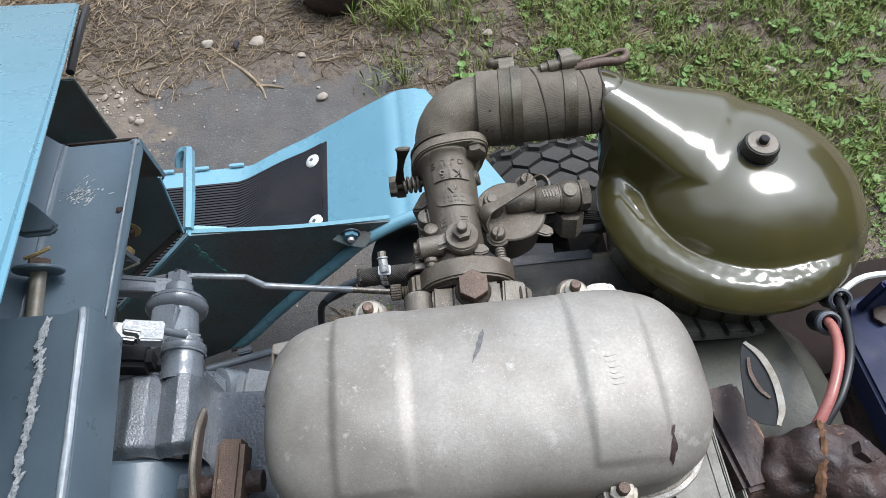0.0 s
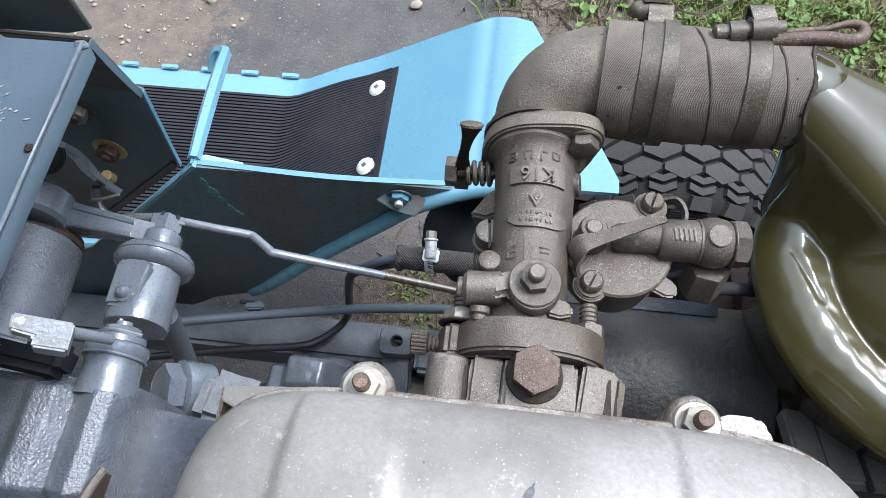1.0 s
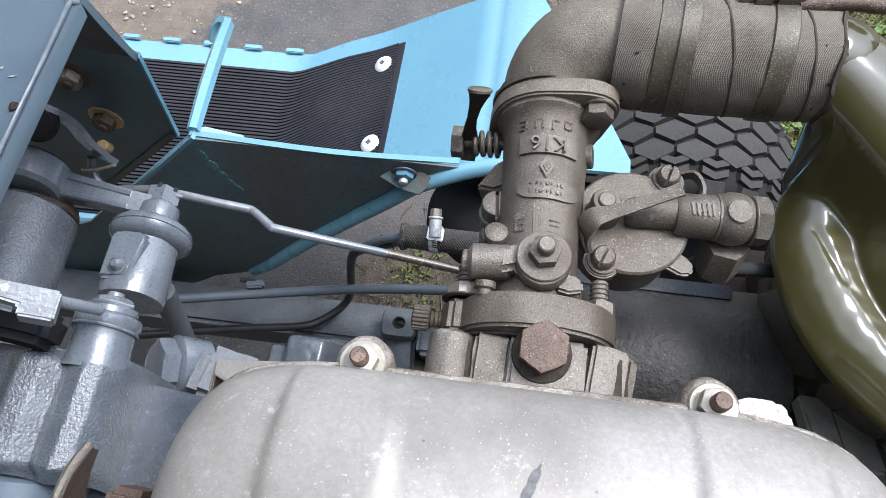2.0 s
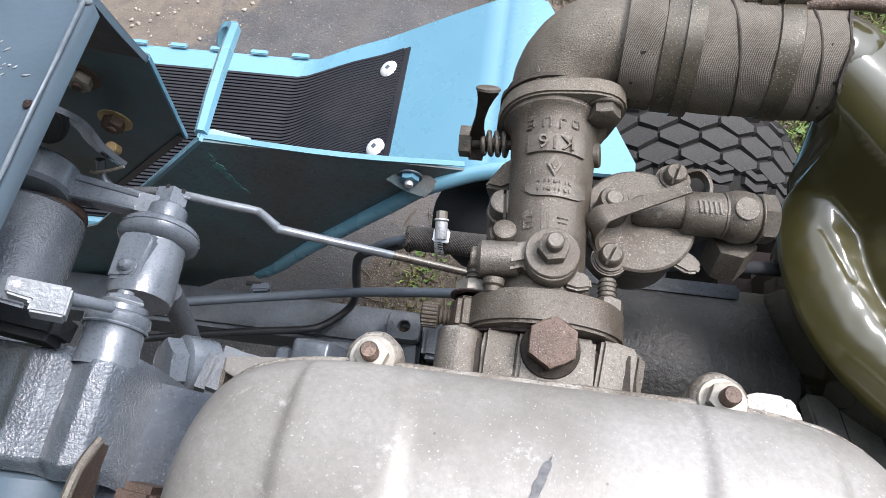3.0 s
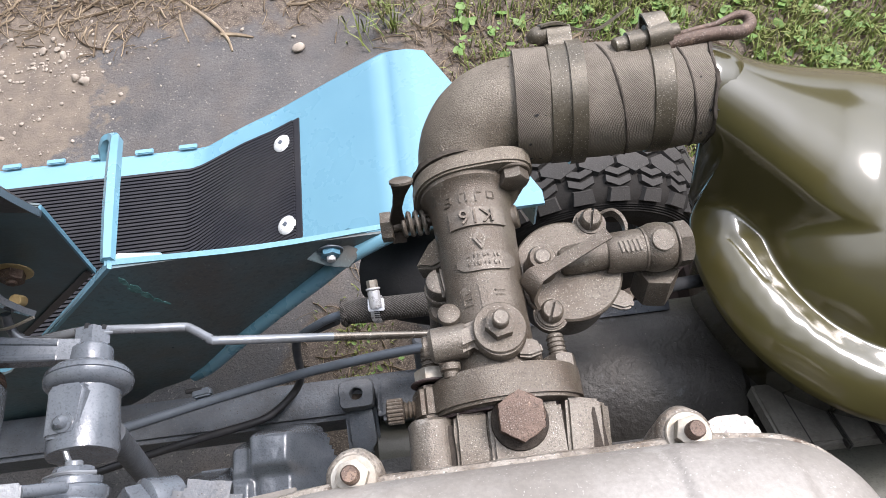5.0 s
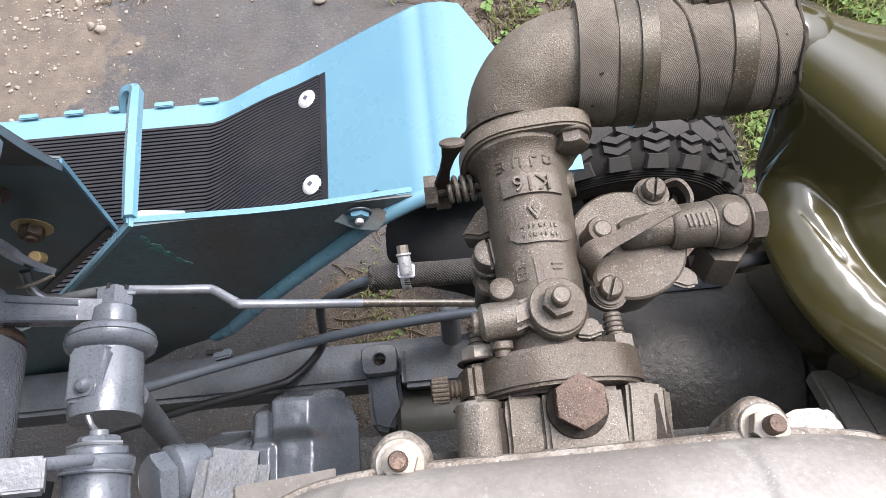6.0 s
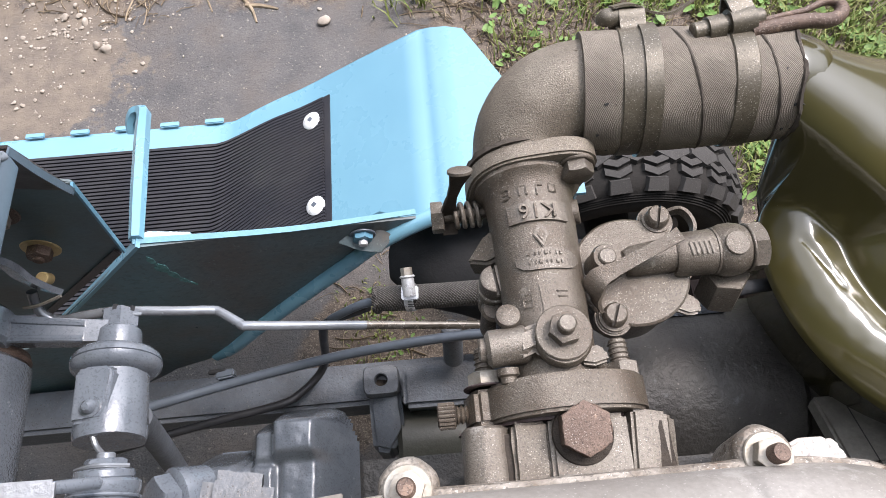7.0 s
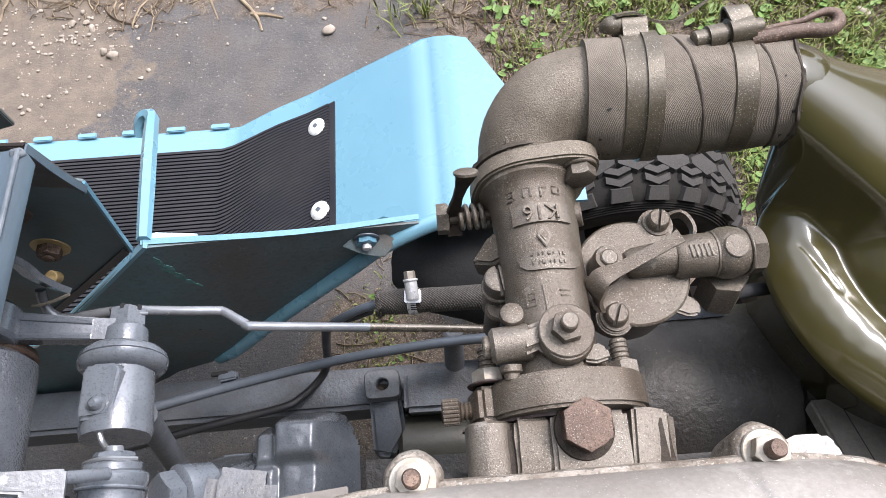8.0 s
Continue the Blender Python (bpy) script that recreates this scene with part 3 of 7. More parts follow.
def outer_y(x):
    return float(np.interp(x, (-0.80, -0.345, -0.32, -0.27, -0.20, -0.13, -0.06, -0.005), (0.486, 0.485, 0.483, 0.494, 0.502, 0.504, 0.504, 0.486)))


def inner_y(x):
    return float(np.interp(x, (-0.80, -0.34, -0.24, -0.12, -0.08, 0.10), (0.180, 0.188, 0.250, 0.268, 0.240, 0.242)))


def outer_edge(x):
    return outer_y(x) if x < -0.005 else float(np.interp(x, (-0.005, 0.010, 0.037, 0.105), (0.486, 0.456, 0.400, 0.252)))


xs = sorted({-0.78 + 0.02 * i for i in range(44)} | {-0.345, -0.335, -0.325, -0.315, -0.06, -0.05, -0.045, -0.035, -0.025, -0.005, 0.0, 0.01, 0.03, 0.037, 0.09, 0.102})
xs = [x for x in xs if x <= 0.102]
part("tread_plate", surface(lambda x, v: (x, inner_y(x) + (outer_edge(x) - inner_y(x)) * v, tray_z(x) - 0.004 * (v > 0.985) - 0.004 * (v < 0.01)),
                            xs, [0, 0.015, 0.1, 0.25, 0.4, 0.55, 0.7, 0.85, 0.95, 0.985, 1.0], 0.003), "blue", step)
part("outer_skirt", surface(lambda x, v: (x, outer_edge(x) + 0.004 * math.sin(v * 3.0), tray_z(x) - 0.002 - 0.075 * v), xs, [0, 0.08, 0.2, 0.5, 1.0], 0.003), "blue", step)
# raised rim along the outside
for i in range(6):
    x = -0.66 + 0.062 * i
    part("clip", box((x, outer_y(x) + 0.001, tray_z(x) + 0.003), (0.026, 0.008, 0.004), soft=0.0012), "blue", step)
# inner wall that faces the engine
WK = 0.2028
wall = [(x, 0.1855 + WK * (x + 0.328), z) for x, z in ((-0.328, 0.632), (-0.20, 0.588), (-0.079, 0.545), (-0.060, 0.535), (-0.119, 0.521), (-0.16, 0.491), (-0.206, 0.451), (-0.273, 0.393), (-0.335, 0.330))]
wall_left = [(x, 0.1855 + 0.10 * (x + 0.328), z) for x, z in ((-0.328, 0.632), (-0.335, 0.330), (-0.360, 0.305), (-0.423, 0.285), (-0.446, 0.266), (-0.479, 0.245), (-0.64, 0.245), (-0.64, 0.40), (-0.52, 0.450), (-0.482, 0.487))]
bm = bmesh.new()
seam = [bm.verts.new(wall[0]), bm.verts.new(wall[-1])]
bm.faces.new([seam[0]] + [bm.verts.new(p) for p in wall[1:-1]] + [seam[1]])
bm.faces.new([seam[0], seam[1]] + [bm.verts.new(p) for p in wall_left[2:]])
bmesh.ops.recalc_face_normals(bm, faces=bm.faces)
bmesh.ops.solidify(bm, geom=bm.faces[:] + bm.edges[:] + bm.verts[:], thickness=0.003)
part("inner_wall", bm, "wall_dark", step, "dark inner wall", 30)
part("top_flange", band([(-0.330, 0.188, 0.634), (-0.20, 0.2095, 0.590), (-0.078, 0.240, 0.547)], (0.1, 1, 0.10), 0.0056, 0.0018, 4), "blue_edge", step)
part("sloping_flange", band([(-0.325, 0.186, 0.634), (-0.394, 0.179, 0.566), (-0.474, 0.171, 0.489)], (0, 1, 0), 0.009, 0.004, 4), "blue", step)
for i, (x, z, dx, dz, w) in enumerate(((-0.3262, 0.612, 0.001, -0.020, 0.005), (-0.3235, 0.594, 0.002, -0.024, 0.008), (-0.3280, 0.590, 0.003, -0.014, 0.003), (-0.3210, 0.574, 0.004, -0.020, 0.007), (-0.3175, 0.556, 0.005, -0.016, 0.005), (-0.3120, 0.541, 0.004, -0.010, 0.0028))):
    yy = lambda q: 0.1821 + WK * (q + 0.328)
    part("paint_scratch", rough_up(band([(x, yy(x), z), (x + dx * 0.4, yy(x + dx * 0.4), z + dz * 0.5), (x + dx, yy(x + dx), z + dz)], (1, WK, 0.2), (0.0008, w * 1.15, w * 0.9, 0.0008), 0.0009, 9), 0.0007, 420, i), "teal_scratch", step)
part("brace_tube", sweep([(-0.362, 0.183, 0.304), (-0.330, 0.182, 0.334), (-0.273, 0.191, 0.392), (-0.206, 0.204, 0.450), (-0.16, 0.212, 0.489), (-0.119, 0.222, 0.520), (-0.06, 0.236, 0.540), (-0.01, 0.242, 0.548)], 0.0095, 14, 4), "blue", step)
part("hook_bar", sweep([(-0.327, 0.190, 0.634), (-0.334, 0.245, 0.626), (-0.351, 0.320, 0.598), (-0.361, 0.360, 0.580), (-0.366, 0.378, 0.571), (-0.373, 0.387, 0.565), (-0.382, 0.388, 0.560), (-0.389, 0.382, 0.552), (-0.391, 0.374, 0.543)], [0.0065, 0.0075, 0.0078, 0.0076, 0.0075, 0.0074, 0.0072, 0.0060, 0.0055], 6, 6), "blue", step)
part("hook_foot", plate([(-0.330, 0.190, 0.631), (-0.320, 0.199, 0.628), (-0.285, 0.202, 0.614), (-0.285, 0.195, 0.614)], (0, 0, 1), 0.003), "blue", step)
br = part("bracket", plate([(-0.160, 0.213, 0.543), (-0.140, 0.206, 0.536), (-0.118, 0.208, 0.520), (-0.102, 0.222, 0.530), (-0.118, 0.228, 0.540), (-0.145, 0.224, 0.547)], (0, -0.3, 1), 0.003), "wall_dark", step)
part("nut", hexagon((-0.1345, 0.2185, 0.5450), (0.03, -0.92, -0.05), 0.0108, 0.0062), "blue_mid", br, "teal painted nut")
part("bolt_tip", rod((-0.1343, 0.2125, 0.5445), (-0.1340, 0.2070, 0.5440), 0.0048), "zinc", br)
part("washer", disc((-0.1345, 0.2200, 0.5452), (0.03, -0.92, -0.05), 0.0140, 0.002), "cable_grey", br)
# ribbed rubber mat: each rib runs along the tread
def mat_y(x):
    return float(np.interp(x, (-0.8, -0.34, -0.32, -0.256, -0.19), (0.449, 0.447, 0.450, 0.461, 0.465)))


mat = part("mat", surface(lambda x, v: (x, inner_y(x) + 0.012 + (mat_y(x) + 0.002 - inner_y(x) - 0.012) * v, tray_z(x) + 0.0022), [x for x in xs if x <= -0.18], [0, 0.25, 0.5, 0.75, 1.0], 0.002), "mat", step)
ribs = 44
for i in range(ribs):
    v = (i + 0.5) / ribs
    pts = []
    for x in (-0.78, -0.6, -0.45, -0.36, -0.345, -0.335, -0.325, -0.30, -0.26, -0.22, -0.188):
        y0, y1 = inner_y(x) + 0.014, mat_y(x)
        pts.append((x, y0 + (y1 - y0) * v, tray_z(x) + 0.0045))
    part("rib", band(pts, (0, 1, 0), 0.0034, 0.003, 2), "mat", mat)
for x, y in ((-0.204, 0.434), (-0.199, 0.307)):
    z = tray_z(x) + 0.005
    n = Vector((-0.40, 0, 1)).normalized()
    w = part("mat_bolt", lathe([(0, 0), (0, 0.0125), (0.002, 0.013), (0.004, 0.011), (0.0055, 0.006), (0.0055, 0)], (x, y, z), n, 28), "dome_white", step, "white domed mat bolt")
    part("socket", rod(Vector((x, y, z)) + n * 0.0052, Vector((x, y, z)) + n * 0.0062, 0.004, 4), "cable_grey", w)

# ---- dark gusset plate with its bolts ----
gusset = thing("gusset_plate", (-0.38, 0.16, 0.66), "dark oily steel gusset plate with yellow bolts", "bracket")
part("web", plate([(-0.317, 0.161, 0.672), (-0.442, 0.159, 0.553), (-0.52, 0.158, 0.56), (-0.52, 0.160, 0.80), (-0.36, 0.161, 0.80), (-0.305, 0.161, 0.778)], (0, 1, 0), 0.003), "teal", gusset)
part("edge_upper", band([(-0.305, 0.160, 0.778), (-0.317, 0.160, 0.672)], (0, 1, 0), 0.004, 0.002), "blue_mid", gusset)
part("edge_lower", band([(-0.321, 0.1585, 0.674), (-0.445, 0.1565, 0.556)], (0.5, -0.3, -0.5), 0.006, 0.002), "flap", gusset, "brown worn lower edge")
fl = part("top_flange", plate([(-0.279, 0.118, 0.880), (-0.2815, 0.124, 0.850), (-0.2855, 0.134, 0.815), (-0.2875, 0.138, 0.804), (-0.292, 0.141, 0.7985), (-0.30, 0.1435, 0.797), (-0.352, 0.157, 0.786), (-0.352, 0.130, 0.868)], (0.2, 0.9, 0.3), 0.003, 0.0008), "flap", gusset, "dark brown folded flap")
part("flap_edge", band([(-0.2785, 0.1175, 0.880), (-0.2810, 0.1235, 0.850), (-0.2850, 0.1335, 0.815), (-0.2870, 0.1375, 0.804), (-0.2915, 0.1405, 0.7980)], (0.2, 0.9, 0.3), 0.0045, 0.0012, 4), "channel", fl)
for x, z in ((-0.376, 0.689), (-0.375, 0.747)):
    w = part("washer", disc((x, 0.1612, z), (0, -1, 0.04), 0.0150, 0.0022), "yellow_zinc" if z < 0.7 else "rust_bolt", gusset)
    part("bolt_head", hexagon((x, 0.1592, z), (0, -1, 0.04), 0.0098, 0.0085), "rust_bolt" if z < 0.7 else "washer", w)
    part("bolt_tip", rod((x, 0.1510, z), (x, 0.1480, z), 0.0046), "rust_bolt", w)

# ---- dark channel beam ----
beam = thing("channel_beam", (-0.31, -0.05, 0.83), "dark slate painted folded steel channel beam", "beam")
sec = [(-0.372, 0.905), (-0.350, 0.903), (-0.343, 0.890), (-0.337, 0.884), (-0.286, 0.884), (-0.279, 0.886), (-0.276, 0.881), (-0.278, 0.870)]
part("web", surface(lambda y, k: (sec[k][0], y, sec[k][1]), [0.113, 0.09, 0.0, -0.10, -0.25, -0.42], range(len(sec)), 0.004), "channel", beam, smooth=50)
part("edge_fold", sweep([(-0.2775, 0.112, 0.8865), (-0.2765, 0.0, 0.887), (-0.276, -0.064, 0.887)], 0.0012, 8, 8, wobble=0.0005), "worn_edge", beam, "worn pale edge")
part("end_weld", rough_up(rod((-0.279, 0.109, 0.886), (-0.279, 0.113, 0.882), 0.0030), 0.0008, 300), "worn_edge", beam)
chip_rnd = random.Random(11)
for i in range(64):
    cx, cy = -0.318 + chip_rnd.gauss(0, 0.0070), 0.056 + chip_rnd.gauss(0, 0.0055)
    ang, ln = chip_rnd.gauss(0.75, 0.25), chip_rnd.uniform(0.0015, 0.0060)
    part("paint_chip", band([(cx, cy, 0.8846), (cx + ln * 0.5 * math.cos(ang), cy + ln * 0.5 * math.sin(ang), 0.8846), (cx + ln * math.cos(ang), cy + ln * math.sin(ang), 0.8846)], (-math.sin(ang), math.cos(ang), 0), (0.0002, chip_rnd.uniform(0.0005, 0.0013), 0.0002), 0.0005, 3), "scrape", beam)
# The fold's highlight is put in as a thin pale strip.
part("fold_highlight", sweep([(-0.340, 0.112, 0.888), (-0.340, 0.0, 0.888), (-0.340, -0.06, 0.888)], 0.0012, 6, 6, wobble=0.0006), "worn_edge", beam, "pale fold line painted as a highlight")
part("rust_spot", rough_up(disc((-0.281, 0.036, 0.8855), (0, 0, 1), 0.0028, 0.0012, n=12), 0.001, 500), "rust", beam, "rust spot")
part("spacer", sweep([(-0.400, 0.13, 0.905), (-0.385, 0.02, 0.905), (-0.372, -0.10, 0.905)], 0.006, 10, 3), "channel", beam)
# lower cover plate with the bead of scraped metal
low = thing("cover_plate", (-0.32, -0.15, 0.89), "dark slate folded cover plate with scraped paint", "panel")
sec2 = [(-0.40, 0.900), (-0.345, 0.900), (-0.300, 0.898), (-0.286, 0.9055), (-0.279, 0.9045), (-0.276, 0.892), (-0.279, 0.850)]
part("sheet", surface(lambda y, k: (sec2[k][0] - 0.07 * (y + 0.064), y, sec2[k][1]), [-0.064, -0.10, -0.18, -0.28, -0.42], range(len(sec2)), 0.004), "channel", low, smooth=50)
scr = random.Random(4)
for i in range(150):
    y = -0.070 - 0.20 * (i / 149)
    cx = -0.3105 + 0.0045 * smoothstep(-0.07, -0.14, y) + 0.0010 * math.sin(y * 160) + scr.gauss(0, 0.0009)
    ln, w = scr.uniform(0.0040, 0.0070), scr.uniform(0.0018, 0.0034)
    dx = (0.42 if i % 2 else -0.16) * ln + scr.gauss(0, 0.0005)
    part("scraped_fleck", rough_up(band([(cx - dx, y - ln * 0.5, 0.9022), (cx, y, 0.9027), (cx + dx, y + ln * 0.5, 0.9022)], (-1.0, 0.35, 0), (0.0004, w, w * 0.8, 0.0004), 0.0008, 4), 0.0004, 600, i), "scrape", low)
part("ridge", sweep([(-0.2825, -0.066, 0.9065), (-0.2770, -0.14, 0.9065), (-0.266, -0.30, 0.9065)], 0.0026, 10, 12, wobble=0.0006), "pale_edge", low, "worn bright ridge")
# pivot pin with washer on the beam
pin = thing("pivot_pin", (-0.33, -0.035, 0.89), "tan steel pivot pin with dark washer in the beam", "pin")
part("shank", rod((-0.327, -0.070, 0.890), (-0.325, -0.026, 0.902), 0.0055), "washer", pin)
part("washer", disc((-0.325, -0.028, 0.902), (0, 0.95, 0.32), 0.018, 0.003), "channel", pin, "dark slate washer")
part("nut", hexagon((-0.325, -0.024, 0.903), (0, 0.95, 0.32), 0.008, 0.006), "rust_bolt", pin)
part("split_end", sweep([(-0.336, -0.017, 0.906), (-0.325, -0.016, 0.909), (-0.316, -0.012, 0.910)], 0.0015, 6, 3), "yellow_zinc", pin)
# dark finger lug over the beam
single("lug", plate([(-0.36, 0.020, 0.966), (-0.345, 0.022, 0.970), (-0.290, -0.022, 0.968), (-0.274, -0.037, 0.965), (-0.279, -0.041, 0.962), (-0.30, -0.038, 0.958), (-0.36, -0.010, 0.955)], (0, 0, 1), 0.006, 0.002), "channel", "dark pointed steel lug beside the beam", "lug")
# light blue body panel
panel = thing("body_panel", (-0.44, 0.05, 0.95), "light blue painted upright body panel with dark edge", "panel")
part("sheet", plate([(-0.384, 0.349, 0.86), (-0.354, 0.277, 0.90), (-0.280, 0.096, 1.0), (-0.142, -0.243, 1.188), (-0.60, -0.243, 1.20), (-0.75, 0.349, 0.88)], (-0.1, 0.2, -1), 0.006, 0.002), "blue", panel)
part("seal_strip", sweep([(-0.352, 0.205, 0.888), (-0.356, 0.265, 0.885), (-0.372, 0.335, 0.862)], 0.004, 8, 3), "black", panel, "black rubber edge strip")
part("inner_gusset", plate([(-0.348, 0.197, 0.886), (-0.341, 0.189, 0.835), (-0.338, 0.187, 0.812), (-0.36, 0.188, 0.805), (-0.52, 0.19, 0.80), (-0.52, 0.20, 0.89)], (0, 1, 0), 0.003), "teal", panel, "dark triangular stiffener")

# ---- steering linkage ----
steer = thing("steering_linkage", (-0.33, 0.06, 0.62), "grey painted steering arm with ball joint", "steering linkage")
ax0, ax1 = Vector((-0.326, 0.116, 0.645)), Vector((-0.318, 0.004, 0.655))
d = (ax1 - ax0).normalized()
nut = part("castle_nut", hexagon(ax0, d, 0.0152, 0.0165), "grey", steer)
for k in range(3):
    a = k * math.pi / 3 + 0.5
    c = ax0 + Vector((math.cos(a), 0, math.sin(a))) * 0.0118
    # No cut is made: the slot's shade is a dark box.
    part("slot", box(tuple(c - d * 0.0005), (0.004, 0.005, 0.004), (0, -math.degrees(a), 0), 0.0004), "void", nut)
part("cotter_pin", sweep([ax0 + Vector((-0.016, 0.004, 0.0)), ax0 + Vector((0, -0.004, 0.008)), ax0 + Vector((0.018, -0.004, 0.003))], 0.0016, 8, 4), "rod", nut)
part("arm", softened(band([(-0.455, 0.098, 0.690), (-0.42, 0.0975, 0.680), (-0.38, 0.0965, 0.668), (-0.345, 0.0965, 0.655), (-0.330, 0.0965, 0.650)], (0, 1, 0), (0.030, 0.024, 0.020, 0.018, 0.018), 0.017, 4), 0.003, 2), "grey", steer)
for dy in (-0.0085, 0.0075):
    part("arm_rib", sweep([(-0.450, 0.097 + dy * 1.25, 0.6985), (-0.42, 0.0965 + dy * 1.1, 0.6885), (-0.38, 0.0960 + dy * 0.9, 0.6765), (-0.345, 0.0960 + dy * 0.8, 0.6640)], 0.0030, 8, 4, wobble=0.0004), "grey", steer)
part("arm_eye", lathe([(0, 0), (0, 0.0145), (0.003, 0.0170), (0.018, 0.0176), (0.022, 0.0160), (0.022, 0)], ax0 + d * 0.0155, d, 26), "grey", steer)
part("arm_hub", lathe([(0, 0), (0, 0.026), (0.004, 0.030), (0.026, 0.030), (0.030, 0.027), (0.030, 0)], (-0.424, 0.112, 0.684), d, 34), "grey", steer)
part("dust_boot", lathe([(0, 0.012), (0, 0.0240), (0.0020, 0.0300), (0.0060, 0.0335), (0.0098, 0.0342), (0.0102, 0.0330), (0.0110, 0.0342), (0.0150, 0.0332), (0.0185, 0.0295), (0.0200, 0.0230), (0.0200, 0)], ax0 + d * 0.036, d, 36), "grey", steer)
body = part("joint_body", rough_up(lathe([(0, 0), (0, 0.021), (0.003, 0.0245), (0.030, 0.0258), (0.050, 0.0268), (0.0545, 0.0255), (0.0550, 0.020), (0.052, 0)], ax0 + d * 0.054, d, 24), 0.0012, 80), "grey", steer)
part("flat_boss", rough_up(softened(plate([(-0.337, 0.058, 0.6660), (-0.332, 0.0615, 0.6660), (-0.312, 0.0615, 0.6660), (-0.308, 0.058, 0.6660), (-0.311, 0.020, 0.6670), (-0.336, 0.018, 0.6670)], (-0.15, 0, 1), 0.0140, 0), 0.003, 3, 30), 0.0006, 120), "grey", body)
part("grease_nipple", lathe([(0, 0), (0, 0.0078), (0.003, 0.0078), (0.0035, 0.0055), (0.007, 0.0045), (0.009, 0.0025), (0.009, 0)], (-0.3230, 0.030, 0.6800), (0, -0.2, 1), 16), "grey", body)
part("drag_link", sweep([(-0.316, 0.034, 0.615), (-0.329, 0.022, 0.53), (-0.345, 0.006, 0.43), (-0.352, -0.002, 0.38)], 0.0105, 14, 3), "grey_dusty", steer)
part("wire_end", sweep([(-0.322, 0.010, 0.674), (-0.319, 0.002, 0.672), (-0.314, -0.006, 0.664)], 0.0022, 8, 3), "rod", steer)
gear = thing("steering_gearbox", (-0.39, 0.0, 0.62), "grey painted round steering gear housing", "gearbox")
part("housing", rough_up(lathe([(0, 0), (0, 0.037), (0.004, 0.041), (0.09, 0.042), (0.20, 0.044), (0.20, 0)], (-0.432, 0.076, 0.660), d, 40), 0.0008, 70), "grey_sparkle", gear)
part("seal_ring", lathe([(0, 0), (0, 0.030), (0.006, 0.032), (0.008, 0.030), (0.008, 0)], (-0.424, 0.084, 0.657), d, 30), "rust_bolt", gear)
# bent lever with the hooked throttle rod
lev = thing("pedal_lever", (-0.41, 0.14, 0.70), "bent grey steel lever on stacked dark washers", "lever")
part("blade", band([(-0.412, 0.136, 0.738), (-0.398, 0.136, 0.733), (-0.388, 0.136, 0.722), (-0.385, 0.136, 0.705), (-0.385, 0.135, 0.690), (-0.380, 0.134, 0.672), (-0.372, 0.133, 0.660)], (0.75, -0.3, 0.35), (0.026, 0.030, 0.026, 0.018, 0.020, 0.020, 0.010), 0.005, 5), "grey", lev)
for dy, rr in ((0.0, 0.016), (0.004, 0.0175), (0.008, 0.015)):
    part("washer", lathe([(0, 0), (0, rr - 0.001), (0.0008, rr), (0.0028, rr), (0.0034, rr - 0.001), (0.0034, 0)], (-0.400 + 0.1 * dy, 0.128 - 0.7 * dy, 0.728 + 0.7 * dy), (0.1, -0.7, 0.7), 24), "void", lev)
part("brass_pin", rod((-0.378, 0.142, 0.668), (-0.377, 0.138, 0.680), 0.005), "yellow_zinc", lev)
part("split_pin", sweep([(-0.400, 0.122, 0.660), (-0.386, 0.121, 0.664), (-0.366, 0.126, 0.668)], 0.0014, 6, 3), "washer", lev)
rodt = thing("throttle_rod", (-0.20, 0.10, 0.61), "long cranked grey steel throttle rod", "rod")
part("painted_length", sweep([(-0.396, 0.136, 0.660), (-0.397, 0.130, 0.652), (-0.394, 0.122, 0.645), (-0.387, 0.118, 0.639), (-0.377, 0.1175, 0.637), (-0.364, 0.118, 0.640), (-0.338, 0.1195, 0.641), (-0.315, 0.1195, 0.637), (-0.285, 0.1195, 0.629), (-0.260, 0.1205, 0.621), (-0.252, 0.1185, 0.620), (-0.232, 0.1045, 0.624), (-0.222, 0.102, 0.6235), (-0.13, 0.1068, 0.585)], 0.0042, 12, 4), "rod", rodt)
part("bare_end", sweep([(-0.131, 0.1068, 0.5855), (-0.05, 0.111, 0.551), (0.02, 0.1145, 0.522), (0.06, 0.117, 0.505)], 0.0040, 12, 4), "rod_steel", rodt)

# ---- engine mount castings beside the cover ----
cast = thing("steering_column_casting", (-0.29, -0.10, 0.70), "rough grey painted casting with round neck and cap", "casting")


def ridged(u, y):
    """Top of the casting across: two rounded ridges with a shallow trough."""
    pts = ((-0.375, 0.766), (-0.345, 0.779), (-0.322, 0.776), (-0.306, 0.779), (-0.296, 0.786), (-0.284, 0.783), (-0.276, 0.774), (-0.268, 0.780), (-0.258, 0.784), (-0.249, 0.780), (-0.2435, 0.770), (-0.241, 0.752), (-0.241, 0.70))
    k = u * (len(pts) - 1)
    x = float(np.interp(k, range(len(pts)), [p[0] for p in pts]))
    z = float(np.interp(k, range(len(pts)), [p[1] for p in pts]))
    e = smoothstep(-0.062, -0.070, y) if y > -0.10 else smoothstep(-0.1375, -0.130, y)
    return (x - 0.006 * (y + 0.10), y, z - 0.012 * (1 - e) + 0.0004 * noise.noise(Vector((x * 60, y * 60, 4))))


ys = [-0.061, -0.062, -0.064, -0.067] + [-0.070 - 0.002 * i for i in range(31)] + [-0.132, -0.134, -0.136, -0.1375]
body = surface(ridged, [i / 72 for i in range(73)], ys)
for v in list(body.verts):
    v.co += Vector((0, 0.006 * noise.noise(v.co * 30) * smoothstep(-0.12, -0.1375, v.co.y), 0))
part("ridged_body", body, "grey_cast", cast, smooth=70)
